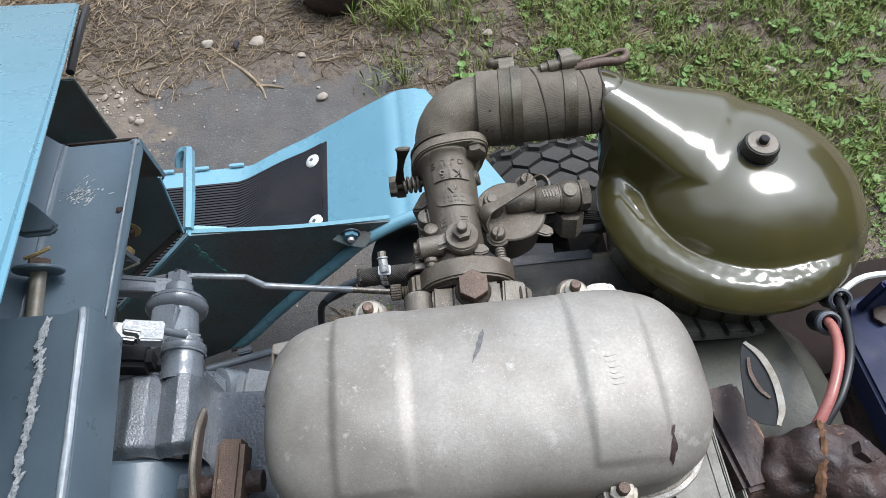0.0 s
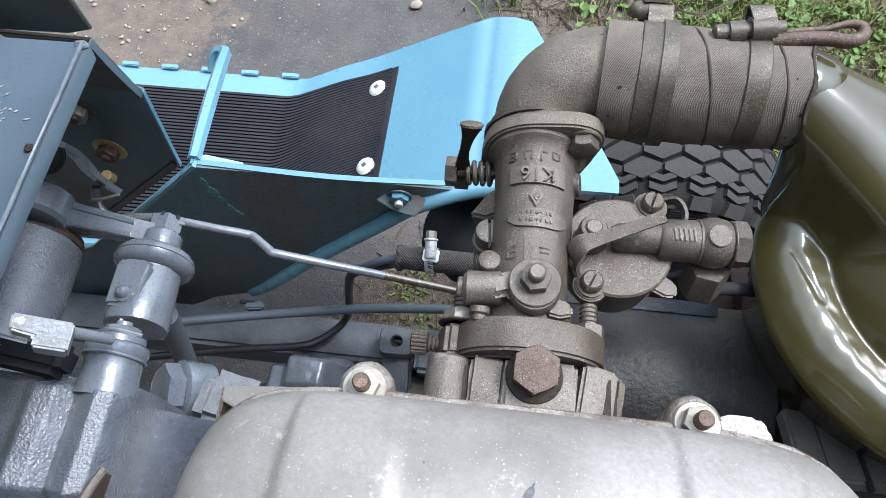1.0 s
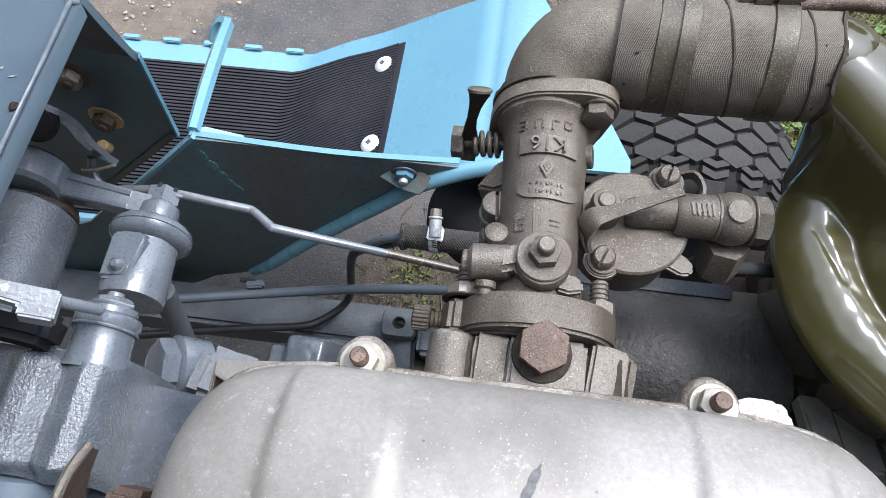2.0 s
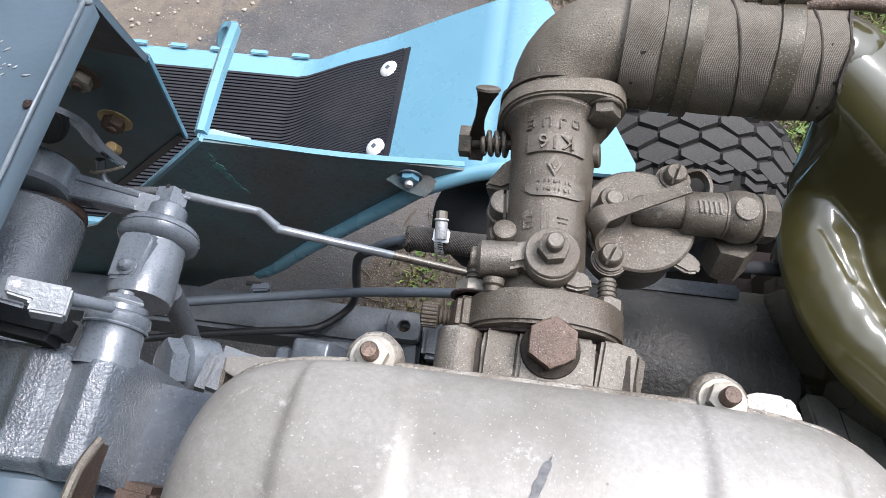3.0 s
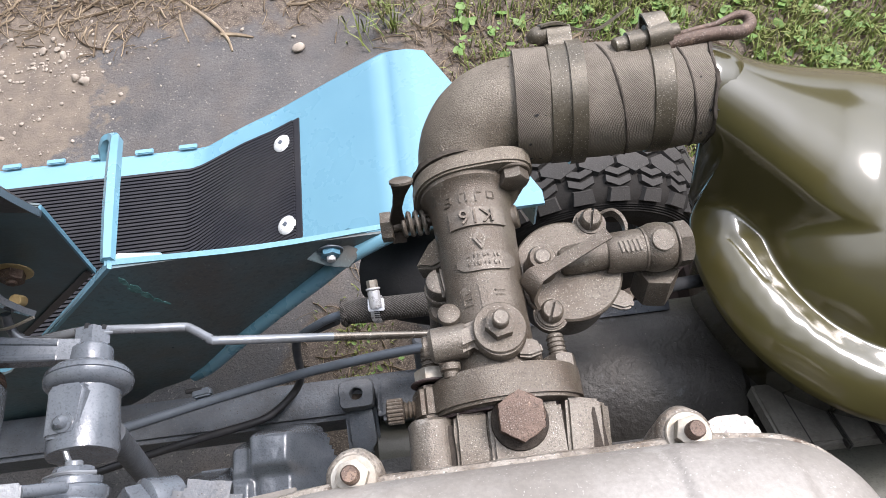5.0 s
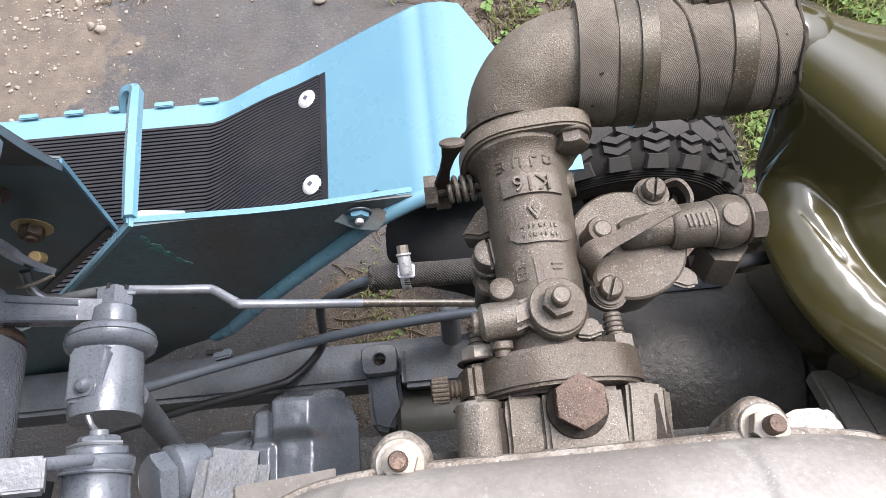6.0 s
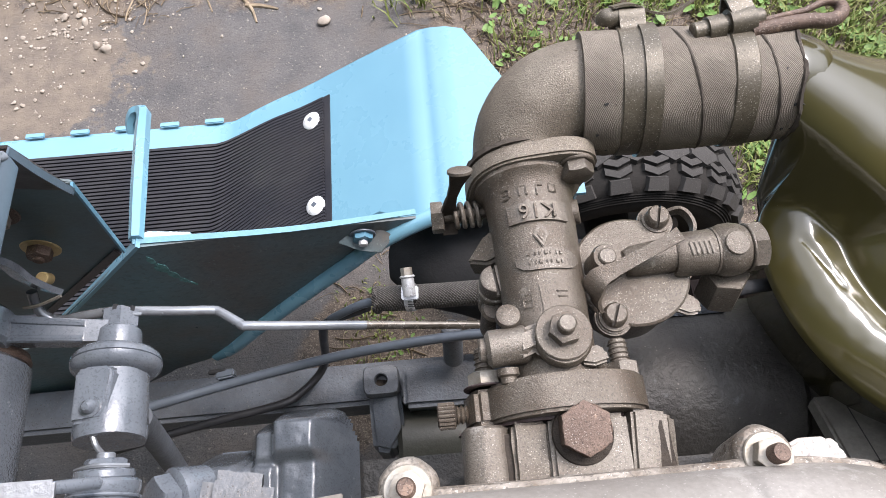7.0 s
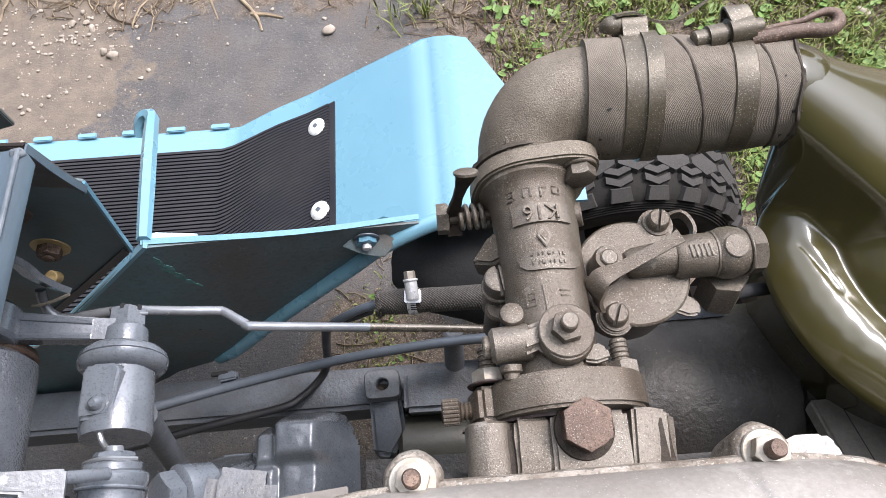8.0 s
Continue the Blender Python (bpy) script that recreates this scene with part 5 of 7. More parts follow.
part("spring", sweep([(-0.0262 + 0.005 * math.cos(a), 0.0160 + 0.005 * math.sin(a), 0.819 + 0.0009 * a) for a in [i * 0.5 for i in range(34)]], 0.0009, 6, 1), "void", stop)
# throttle lever on its upright spindle
lever = part("throttle_lever", softened(plate([(-0.024, -0.0070, 0.8290), (-0.024, 0.0080, 0.8290), (-0.010, 0.0125, 0.8290), (0.004, 0.013, 0.8290), (0.011, 0.006, 0.8290), (0.012, -0.006, 0.8290), (0.004, -0.0135, 0.8290), (-0.006, -0.0100, 0.8290), (-0.012, -0.0030, 0.8290)], (0, 0, 1), 0.0125, 0), 0.0030, 3, 30), "carb_light", carb)
part("clamp_end", rough_up(rod((-0.0392, 0.0018, 0.8310), (-0.0165, 0.0030, 0.8320), 0.0098, 36, 0.0022), 0.0003, 150), "carb_light", lever, "round clamp end of the lever")
part("rod_end", rod((-0.0430, 0.0020, 0.8310), (-0.0385, 0.0020, 0.8310), 0.0060), "carb", lever)
part("spindle_boss", lathe([(0, 0), (0, 0.0135), (0.010, 0.0140), (0.013, 0.0128), (0.016, 0.0128), (0.018, 0.0145), (0.023, 0.0145), (0.0245, 0.0135), (0.0245, 0)], (0, 0.0015, 0.819), (0, 0, 1), 30), "carb", lever)
part("washer", disc((0, 0.0035, 0.8435), (0, 0, 1), 0.0145, 0.0018), "carb", lever)
part("nut", hexagon((0, 0.004, 0.8453), (0, 0, 1), 0.0086, 0.0070), "carb", lever)
part("stud", rod((0, 0.004, 0.852), (0, 0.004, 0.859), 0.0046), "carb_light", lever)
part("lever_screw", lathe([(0, 0), (0, 0.0058), (0.0035, 0.0058), (0.0045, 0.0042), (0.0075, 0.0040), (0.0085, 0.0028), (0.0088, 0)], (-0.0290, -0.0085, 0.8285), (0, -1, -0.1), 22), "carb", lever)
part("stop_arm", softened(plate([(0.008, -0.0030, 0.8300), (0.016, -0.0010, 0.8300), (0.0215, -0.0045, 0.8300), (0.0225, -0.0105, 0.8300), (0.0150, -0.0125, 0.8300), (0.008, -0.0110, 0.8300)], (0, 0, 1), 0.0062, 0), 0.0014, 3, 30), "carb_light", lever)
part("stop_pin", rod((0.0190, -0.0165, 0.822), (0.0185, -0.0085, 0.8305), 0.0036), "carb", lever)
# flange studs and nuts
for x, z in ((-0.040, 0.812), (0.035, 0.807)):
    n1 = part("flange_nut", hexagon((x, -0.0145, z), (0, 1, 0), 0.0098, 0.0088), "washer" if x < 0 else "carb_light", carb)
    part("stud", rod((x, -0.006, z), (x, 0.008, z), 0.0048), "carb", n1)
    for i in range(4):
        part("thread", lathe([(0, 0.0044), (0.0008, 0.0056), (0.0016, 0.0044)], (x, -0.004 + 0.0028 * i, z), (0, 1, 0), 14), "carb", n1)
part("rust_ring", disc((-0.040, -0.0145, 0.812), (0, 1, 0), 0.0125, 0.0012), "rust", carb)
kn = part("knurled_screw", rod((-0.0675, -0.0255, 0.807), (-0.0575, -0.0255, 0.807), 0.0062), "grime", carb)
for i in range(18):
    a = 2 * math.pi * i / 18
    part("knurl", rod((-0.0670, -0.0255 + 0.0064 * math.cos(a), 0.807 + 0.0064 * math.sin(a)), (-0.0580, -0.0255 + 0.0064 * math.cos(a), 0.807 + 0.0064 * math.sin(a)), 0.0009, 6), "carb", kn)
part("screw_shank", lathe([(0.0012 * k, 0.0052 if k % 2 else 0.0040) for k in range(12)], (-0.058, -0.0255, 0.807), (1, 0, 0), 16), "carb", kn)
# float bowl with its lid
LX, LY, LZ = 0.0505, 0.0465, 0.812
part("float_bowl", rough_up(lathe([(0, 0), (0, 0.016), (0.006, 0.023), (0.020, 0.0295), (0.046, 0.0315), (0.052, 0.0330), (0.052, 0)], (LX, LY, 0.755), (0, 0, 1), 44), 0.0004, 120), "carb", carb)
lid = part("bowl_lid", rough_up(lathe([(0, 0), (0, 0.0325), (0.001, 0.0335), (0.004, 0.0335), (0.0052, 0.0322), (0.0055, 0.029), (0.0050, 0.0)], (LX, LY, LZ - 0.005), (0, 0, 1), 56), 0.0002, 120), "carb", carb)
for ex, ey, big_ear in ((0.071, 0.077, 0), (0.035, 0.0195, 0)):
    dv = Vector((ex - LX, ey - LY, 0))
    part("ear", softened(plate([(ex + 0.0105 * math.cos(a), ey + 0.0105 * math.sin(a), LZ - 0.0075) for a in [2 * math.pi * i / 20 for i in range(20)]], (0, 0, 1), 0.007, 0), 0.001), "carb", lid)
    s = part("lid_screw", slotted((ex, ey, LZ), (0, 0, 1), 0.0068, 0.0082, 0.0016, 1.28 if ey > 0.05 else 1.18, 0.4), "carb", lid)
    part("lock_washer", lathe([(0, 0.0060), (0, 0.0086), (0.0022, 0.0086), (0.0022, 0.0060)], (ex, ey, LZ - 0.0008), (0, 0, 1), 24), "carb", s)
part("tab", softened(plate([(0.0640, 0.0255, LZ - 0.012), (0.0730, 0.0370, LZ - 0.012), (0.0800, 0.0345, LZ - 0.013), (0.0870, 0.0300, LZ - 0.013), (0.0890, 0.0250, LZ - 0.013), (0.0870, 0.0205, LZ - 0.013), (0.0810, 0.0195, LZ - 0.013), (0.0740, 0.0225, LZ - 0.012)], (0, 0, 1), 0.0045, 0), 0.0014), "carb_light", lid)
tk = part("tickler_boss", lathe([(0, 0), (0, 0.0105), (0.003, 0.0092), (0.015, 0.0088), (0.0175, 0.0075), (0.0175, 0)], (0.0335, 0.0490, LZ), (0, 0, 1), 28), "carb", lid)
part("tickler_pin", rod((0.0335, 0.0490, LZ + 0.0165), (0.0335, 0.0490, LZ + 0.0192), 0.0050), "carb_light", tk)
part("strap_lever", band([(0.0265, 0.0245, 0.816), (0.0235, 0.031, 0.824), (0.0265, 0.0365, 0.830), (0.036, 0.040, 0.832), (0.052, 0.0455, 0.837), (0.066, 0.0505, 0.842), (0.071, 0.0525, 0.844)], (-0.35, 1, 0.15), (0.013, 0.014, 0.012, 0.008, 0.007, 0.007, 0.008), 0.0022, 6), "carb", lid)
part("lid_rib", rough_up(lathe([(0, 0), (0, 0.007), (0.004, 0.009), (0.034, 0.0105), (0.034, 0)], (0.046, 0.0500, LZ + 0.0035), (1, 0.08, 0.06), 22), 0.0003, 100), "carb", lid)
part("side_loop", band([(0.077, 0.083, 0.806), (0.087, 0.082, 0.812), (0.092, 0.072, 0.812), (0.090, 0.062, 0.806)], (0, 0, 1), 0.007, 0.002, 5), "carb", lid)
# fuel union
uni = part("fuel_union", lathe([(0, 0), (0, 0.0112), (0.002, 0.0126), (0.020, 0.0130), (0.0225, 0.0130), (0.0235, 0.0118), (0.0235, 0)], (0.0735, 0.0515, 0.8165), (1, 0.02, 0.0), 32), "carb", carb)
for i in range(5):
    part("cast_bar", box((0.081 + 0.0028 * i, 0.0495, 0.8292), (0.0015, 0.0075, 0.0012), (10, 0, 10), 0.0003), "carb_light", uni)
part("banjo_ball", lathe([(0, 0), (0, 0.0118), (0.002, 0.0138), (0.006, 0.0152), (0.011, 0.0154), (0.016, 0.0144), (0.019, 0.0126), (0.019, 0)], (0.0965, 0.052, 0.8165), (1, 0.02, 0), 36), "carb", uni)
part("joint_ring", lathe([(0, 0.0122), (0.0006, 0.0136), (0.0018, 0.0136), (0.0024, 0.0122)], (0.0955, 0.052, 0.8165), (1, 0.02, 0), 36), "carb_light", uni)
part("ball_flat", disc((0.1060, 0.0500, 0.8300), (0.05, -0.15, 1), 0.0070, 0.0016), "carb", uni)
part("copper_washer", disc((0.1155, 0.0524, 0.8165), (1, 0.02, 0), 0.0142, 0.0016), "carb_light", uni)
part("end_nut", hexagon((0.1168, 0.0524, 0.8165), (1, 0.02, 0), 0.0145, 0.0085), "carb_light", uni)
part("down_nut", hexagon((0.1075, 0.043, 0.8045), (0.0, -0.25, -1), 0.0135, 0.024), "carb", uni)
part("feed_pipe", sweep([(0.1075, 0.038, 0.786), (0.112, 0.040, 0.775), (0.13, 0.045, 0.768), (0.17, 0.05, 0.76)], 0.0045, 12, 4), "void", uni)
# choke lever and its sprung bolt
ck = part("choke_bolt", hexagon((-0.0615, 0.0985, 0.7985), (1, 0, 0.02), 0.0102, 0.0078), "carb", carb)
part("shank", rod((-0.054, 0.0985, 0.7985), (-0.020, 0.0985, 0.800), 0.0036), "carb", ck)
part("spring", sweep([(-0.0480 + 0.0016 * a / 2.2, 0.0985 + 0.0072 * math.cos(a), 0.7990 + 0.0072 * math.sin(a)) for a in [i * 0.42 for i in range(64)]], 0.0016, 8, 1), "carb_light", ck)
ckl = part("choke_lever", band([(-0.0505, 0.0905, 0.790), (-0.0505, 0.0985, 0.798), (-0.0500, 0.0975, 0.814), (-0.0485, 0.0950, 0.830), (-0.0465, 0.0930, 0.845), (-0.0445, 0.0915, 0.8575), (-0.0440, 0.0912, 0.8600)], (1, 0.1, 0.1), (0.009, 0.0125, 0.0080, 0.0058, 0.0070, 0.0110, 0.0125), 0.0024, 8), "grime", carb, "dark choke lever")
part("thumb_pad", lathe([(0, 0), (0, 0.0062), (0.0006, 0.0070), (0.0020, 0.0070), (0.0026, 0.0060), (0.0026, 0)], (-0.0440, 0.0925, 0.8588), (0.0, 0.66, 0.75), 28), "carb_light", ckl, "worn round thumb pad")

# ---- elbow with its flange ----
elbow = thing("intake_elbow", (0.0, 0.13, 0.80), "dusty cast intake elbow bolted to the carburettor", "pipe elbow")
part("bend", rough_up(sweep([(AX + 0.002, 0.1195, 0.8130), (AX + 0.0022, 0.1275, 0.8148), (0.0025, 0.1395, 0.8225), (0.0125, 0.1490, 0.8315), (0.028, 0.1532, 0.8375), (0.050, 0.152, 0.840)], [0.0335, 0.0330, 0.0325, 0.0325, 0.0320, 0.0315], 40, 6), 0.0004, 120), "elbow", elbow, smooth=60)
part("flange", softened(plate([(AX + (0.0350 + 0.0135 * max(0, math.cos(a - 0.75)) ** 8 + 0.008 * max(0, math.cos(a - 0.75 - math.pi)) ** 8) * math.cos(a), 0.1068, 0.8125 + (0.0335 + 0.011 * max(0, math.cos(a - 0.75)) ** 8) * math.sin(a)) for a in [2 * math.pi * i / 48 for i in range(48)]], (0, 1, 0), 0.0118, 0), 0.0014, 2, 40), "elbow", elbow, smooth=45)
part("gasket", rough_up(plate([(AX + (0.0358) * math.cos(a), 0.1182, 0.8130 + 0.0345 * math.sin(a)) for a in [2 * math.pi * i / 120 for i in range(120)]], (0, 1, 0), 0.0032, 0), 0.0014, 260), "hose_dark", elbow, "oily ragged gasket edge")
part("seam", sweep([(-0.0160, 0.118, 0.8415), (-0.0155, 0.138, 0.8475), (-0.006, 0.1535, 0.8545), (0.010, 0.1605, 0.8615), (0.030, 0.1615, 0.8682)], 0.0017, 8, 5), "elbow", elbow)
eb = part("flange_bolt", hexagon((0.0250, 0.1062, 0.8345), (0, -1, 0.02), 0.0094, 0.0082), "carb_light", elbow)
part("washer", disc((0.0250, 0.1068, 0.8345), (0, -1, 0.02), 0.0108, 0.0018), "carb", eb)

# ---- fabric hose with its clamps ----
hose = thing("air_hose", (0.10, 0.15, 0.81), "brown fabric air hose held by two band clamps", "hose")
H0, H1 = Vector((0.034, 0.1535, 0.838)), Vector((0.151, 0.1425, 0.847))


def hose_at(u):
    return H0.lerp(H1, u), 0.0372 + (0.0325 - 0.0372) * u


pts = [hose_at(u)[0] for u in np.linspace(0, 1, 9)]
part("sleeve", sweep(pts, [0.0366, 0.0374, 0.0366, 0.0360, 0.0356, 0.0350, 0.0345, 0.0336, 0.0330], 56, 4, wobble=0.0011), "hose", hose, smooth=70)
part("wrap_edge", sweep([hose_at(0.42 + 0.14 * k / 14)[0] + Vector((0, math.cos(a), math.sin(a))) * (hose_at(0.48)[1] + 0.0002) for k, a in [(k, 0.7 + k * 0.21) for k in range(15)]], 0.0011, 6, 2), "hose_dark", hose, "overlapping fabric edge")
part("wrap_edge", sweep([hose_at(0.80 + 0.10 * k / 12)[0] + Vector((0, math.cos(a), math.sin(a))) * (hose_at(0.84)[1] + 0.0002) for k, a in [(k, 0.7 + k * 0.24) for k in range(13)]], 0.0010, 6, 2), "hose_dark", hose)
for u, a, ln in ((0.02, 2.9, 0.010), (0.03, 3.3, 0.008), (0.05, 2.4, 0.007), (0.885, 2.0, 0.010), (0.93, 2.6, 0.006), (0.91, 3.1, 0.006)):
    c, r = hose_at(u)
    q = c + Vector((0, math.cos(a), math.sin(a))) * (r + 0.0002)
    part("crack", band([q, q + Vector((ln * 0.5, 0.0008, 0.0004)), q + Vector((ln, -0.0006, 0.0))], (0, -math.sin(a), math.cos(a)), (0.0016, 0.0010, 0.0003), 0.0012, 4), "void", hose)
hx = (H1 - H0).normalized()
hu, hw_ = Vector((0, 0, 1)).cross(hx).normalized(), hx.cross(Vector((0, 0, 1)).cross(hx).normalized())
part("frayed_end", rough_up(sweep([hose_at(0.992)[0] + (hu * math.cos(a) + hw_ * math.sin(a)) * 0.0332 + hx * 0.0008 * math.sin(7 * a) for a in [2 * math.pi * i / 60 for i in range(61)]], 0.0014, 6, 2, wobble=0.0012), 0.0008, 500), "hose_dark", hose, "frayed end")
part("loose_thread", sweep([hose_at(0.985)[0] - hw_ * 0.0330 + hu * 0.004, hose_at(0.995)[0] - hw_ * 0.0365 + hu * 0.003, hose_at(0.975)[0] - hw_ * 0.0385 + hu * 0.001, hose_at(0.97)[0] - hw_ * 0.0355], 0.0009, 6, 5), "hose_dark", hose, "loose dark thread")
hd = (H1 - H0).normalized()
for u, w in ((0.262, 0.0205), (0.745, 0.0130)):
    c, r = hose_at(u)
    cl = part("clamp_band", lathe([(-w / 2, r - 0.001), (-w / 2, r + 0.0014), (-w / 2 + 0.0006, r + 0.0020), (w / 2 - 0.0006, r + 0.0018), (w / 2, r + 0.0012), (w / 2, r - 0.001)], c, hd, 56), "strap", hose)
    if u < 0.5:
        part("band_overlap", lathe([(0.002, r + 0.0015), (0.002, r + 0.0034), (w / 2 + 0.001, r + 0.0030), (w / 2 + 0.001, r + 0.0012)], c, hd, 56), "strap", cl)
        top = c + Vector((0, 0.0272, 0.0250))
        part("fold", rough_up(sweep([top + Vector((-0.015, 0.004, 0.001)), top + Vector((-0.014, 0.0045, 0.003)), top + Vector((-0.004, 0.004, 0.004)), top + Vector((0.006, 0.0025, 0.003))], [0.0045, 0.0062, 0.0058, 0.0042], 18, 5), 0.0004, 200), "strap", cl, "rolled end of the band")
        part("band_tail", band([top + Vector((-0.012, 0.008, 0.0085)), top + Vector((0.000, 0.009, 0.0088)), top + Vector((0.012, 0.0055, 0.0050)), top + Vector((0.024, 0.005, 0.0035)), top + Vector((0.036, 0.010, 0.0060)), top + Vector((0.046, 0.015, 0.0090))], (0.1, 0.75, -0.65), (0.009, 0.010, 0.0065, 0.0042, 0.0034, 0.0026), 0.0014, 6), "strap", cl)
        part("band_riser", band([top + Vector((-0.001, -0.0145, 0.0095)), top + Vector((-0.001, -0.006, 0.0060)), top + Vector((-0.001, 0.004, 0.0095)), top + Vector((-0.001, 0.010, 0.0050))], (1, 0, 0), 0.0150, 0.0014, 6), "strap", cl)
    else:
        top = c + Vector((0, 0.019, 0.0315))
        part("tension_pin", rod(top + Vector((-0.028, -0.004, 0.000)), top + Vector((0.012, 0.000, 0.0035)), 0.0052), "strap", cl)
        part("buckle", lathe([(-0.007, 0.0055), (-0.007, 0.0082), (0.007, 0.0082), (0.007, 0.0055)], top + Vector((-0.001, -0.001, 0.002)), (1, 0.1, 0.08), 20), "strap", cl)
        part("loop_roll", lathe([(-0.0045, 0.0050), (-0.0045, 0.0070), (0.0045, 0.0070), (0.0045, 0.0050)], top + Vector((-0.0155, -0.003, 0.001)), (1, 0.1, 0.08), 20), "strap", cl)
        part("buckle_strap", band([top + Vector((-0.002, 0.006, -0.004)), top + Vector((-0.003, 0.012, 0.006)), top + Vector((-0.003, 0.009, 0.010)), top + Vector((-0.001, 0.0, 0.009))], (1, 0.05, 0), 0.0135, 0.0014, 5), "strap", cl)
        part("cotter_loop", sweep([(0.126, 0.157, 0.8765), (0.140, 0.1572, 0.8795), (0.156, 0.1575, 0.881), (0.165, 0.1565, 0.881), (0.172, 0.1580, 0.881), (0.1765, 0.1625, 0.881), (0.1760, 0.1675, 0.8815), (0.1715, 0.1695, 0.882), (0.165, 0.1680, 0.882), (0.155, 0.1640, 0.882), (0.141, 0.1618, 0.8815), (0.128, 0.1600, 0.880)], [0.0042, 0.0042, 0.0042, 0.0042, 0.0040, 0.0038, 0.0034, 0.0026, 0.0020, 0.0018, 0.0018, 0.0018], 14, 5), "rust_bolt", cl, "rust-brown split pin loop")

# ---- olive air cleaner ----
FX, FY = 0.272, 0.056
DUCT_A, DUCT_B = Vector((0.148, 0.1425, 0.8465)), Vector((0.262, 0.075, 0.822))
air = thing("air_cleaner", (FX, FY, 0.70), "glossy olive-green round air cleaner", "air cleaner")
dv = (DUCT_B - DUCT_A).to_2d()
DL = dv.length
dn = dv / DL


RIM_BASE = math.atan2(DUCT_A.y - FY, DUCT_A.x - FX)


def soft_max(a, b, e):
    h = max(0.0, e - abs(a - b)) / e
    return max(a, b) + h * h * e * 0.25


def rim_radius(a):
    """Outline of the shell seen from above: round, with the neck of the duct drawn out of it."""
    d = (a - RIM_BASE + math.pi) % (2 * math.pi) - math.pi
    return 0.1290 - 0.005 * math.exp(-((d - 0.24) / 0.09) ** 2) + 0.0215 * math.exp(-(d / 0.215) ** 6)


def cleaner_z(x, y):
    """Top of the shell: dome and duct in one drop, on a broad flat rim that is dented beside the neck."""
    q = Vector((x, y))
    r = math.hypot(x - FX, y - FY)
    near = smoothstep(-0.4, 0.5, ((FX - x) * 0.75 + (FY - y) * 0.66) / max(r, 1e-6))
    rd = math.hypot(x - 0.280, y - 0.057)
    dome = 0.7980 + 0.0445 * max(0.0, 1 - (rd / (0.0945 + 0.020 * (1 - near))) ** 2.4) ** 0.85
    dome -= 0.06 * max(0.0, rd - 0.0945 - 0.020 * (1 - near)) / 0.02
    edge = rim_radius(math.atan2(y - FY, x - FX)) - 0.0215
    flank = smoothstep(0.245, 0.195, x) * near
    edge -= 0.003 * flank
    beside = smoothstep(0.06, 0.125, y) * near
    shelf = 0.7985 + 0.0015 * near + 0.014 * beside
    shelf -= ((r - edge) / (rim_radius(math.atan2(y - FY, x - FX)) - edge + 0.001)) ** 2 * 0.0190 * (r > edge) + (max(0.0, 0.0960 - r) / 0.0200) ** 2 * 0.0020
    shelf -= flank * (max(0.0, edge - r) / 0.014) ** 2 * 0.006 / (1 + (max(0.0, edge - r) / 0.014) ** 2)
    wrinkle = smoothstep(0.02, -0.03, y) * smoothstep(0.24, 0.29, x)
    shelf += (0.0004 + 0.0005 * wrinkle) * noise.noise(Vector((x * 130, y * 130, 8))) * smoothstep(0.125, 0.112, r)
    p = q - DUCT_A.to_2d()
    s = p.dot(dn) / DL
    lat = p.x * dn.y - p.y * dn.x
    rad = 0.0310 + (0.020 if lat > 0 else 0.060) * smoothstep(0.0, 1.0, s)
    zc = DUCT_A.z + (DUCT_B.z - 0.014 - DUCT_A.z) * min(1.1, max(0, s))
    k = abs(lat) / rad
    hgt = 0.0305
    zt = zc + hgt * math.sqrt(1 - k * k) if k < 0.93 else zc + hgt * 0.3676 - (k - 0.93) * hgt * (4.6 if lat > 0 else 2.53)
    zt = zt - 0.05 * smoothstep(0.85, 1.35, s)
    z = soft_max(soft_max(dome, zt, 0.024), shelf, 0.006 + 0.004 * (1 - near))
    p0, p1 = Vector((0.1615, 0.062)), Vector((0.1740, 0.030))
    u = min(1, max(0, (q - p0).dot(p1 - p0) / (p1 - p0).length_squared))
    gash = math.exp(-((q - p0.lerp(p1, u)).length / 0.0022) ** 2)
    crumple = math.exp(-((q - Vector((0.163, 0.075))).length / 0.030) ** 2) * noise.noise(Vector((x * 60, y * 32, 3)))
    return z - 0.0013 * gash + 0.0016 * crumple


def cleaner_mesh():
    bm = bmesh.new()
    n = 360
    rings = []
    fr = [0.012] + [i / 110 for i in range(1, 111)]
    for s in fr:
        rings.append([bm.verts.new((FX + rim_radius(a) * s * math.cos(a), FY + rim_radius(a) * s * math.sin(a), cleaner_z(FX + rim_radius(a) * s * math.cos(a), FY + rim_radius(a) * s * math.sin(a)))) for a in [2 * math.pi * k / n for k in range(n)]])
    for k, z in ((1.002, 0.786), (0.992, 0.779), (0.965, 0.770), (0.92, 0.758), (0.87, 0.735), (0.80, 0.69), (0.70, 0.66)):
        rings.append([bm.verts.new((FX + min(rim_radius(a), 0.1300) * k * math.cos(a), FY + min(rim_radius(a), 0.1300) * k * math.sin(a), min(z, rings[110][j].co.z - 0.004) if k > 0.99 else z)) for j, a in enumerate([2 * math.pi * q / n for q in range(n)])])
    for p, q in zip(rings, rings[1:]):
        for j in range(n):
            bm.faces.new((p[j], p[(j + 1) % n], q[(j + 1) % n], q[j]))
    bm.faces.new(rings[0])
    bm.faces.new(rings[-1])
    return bm


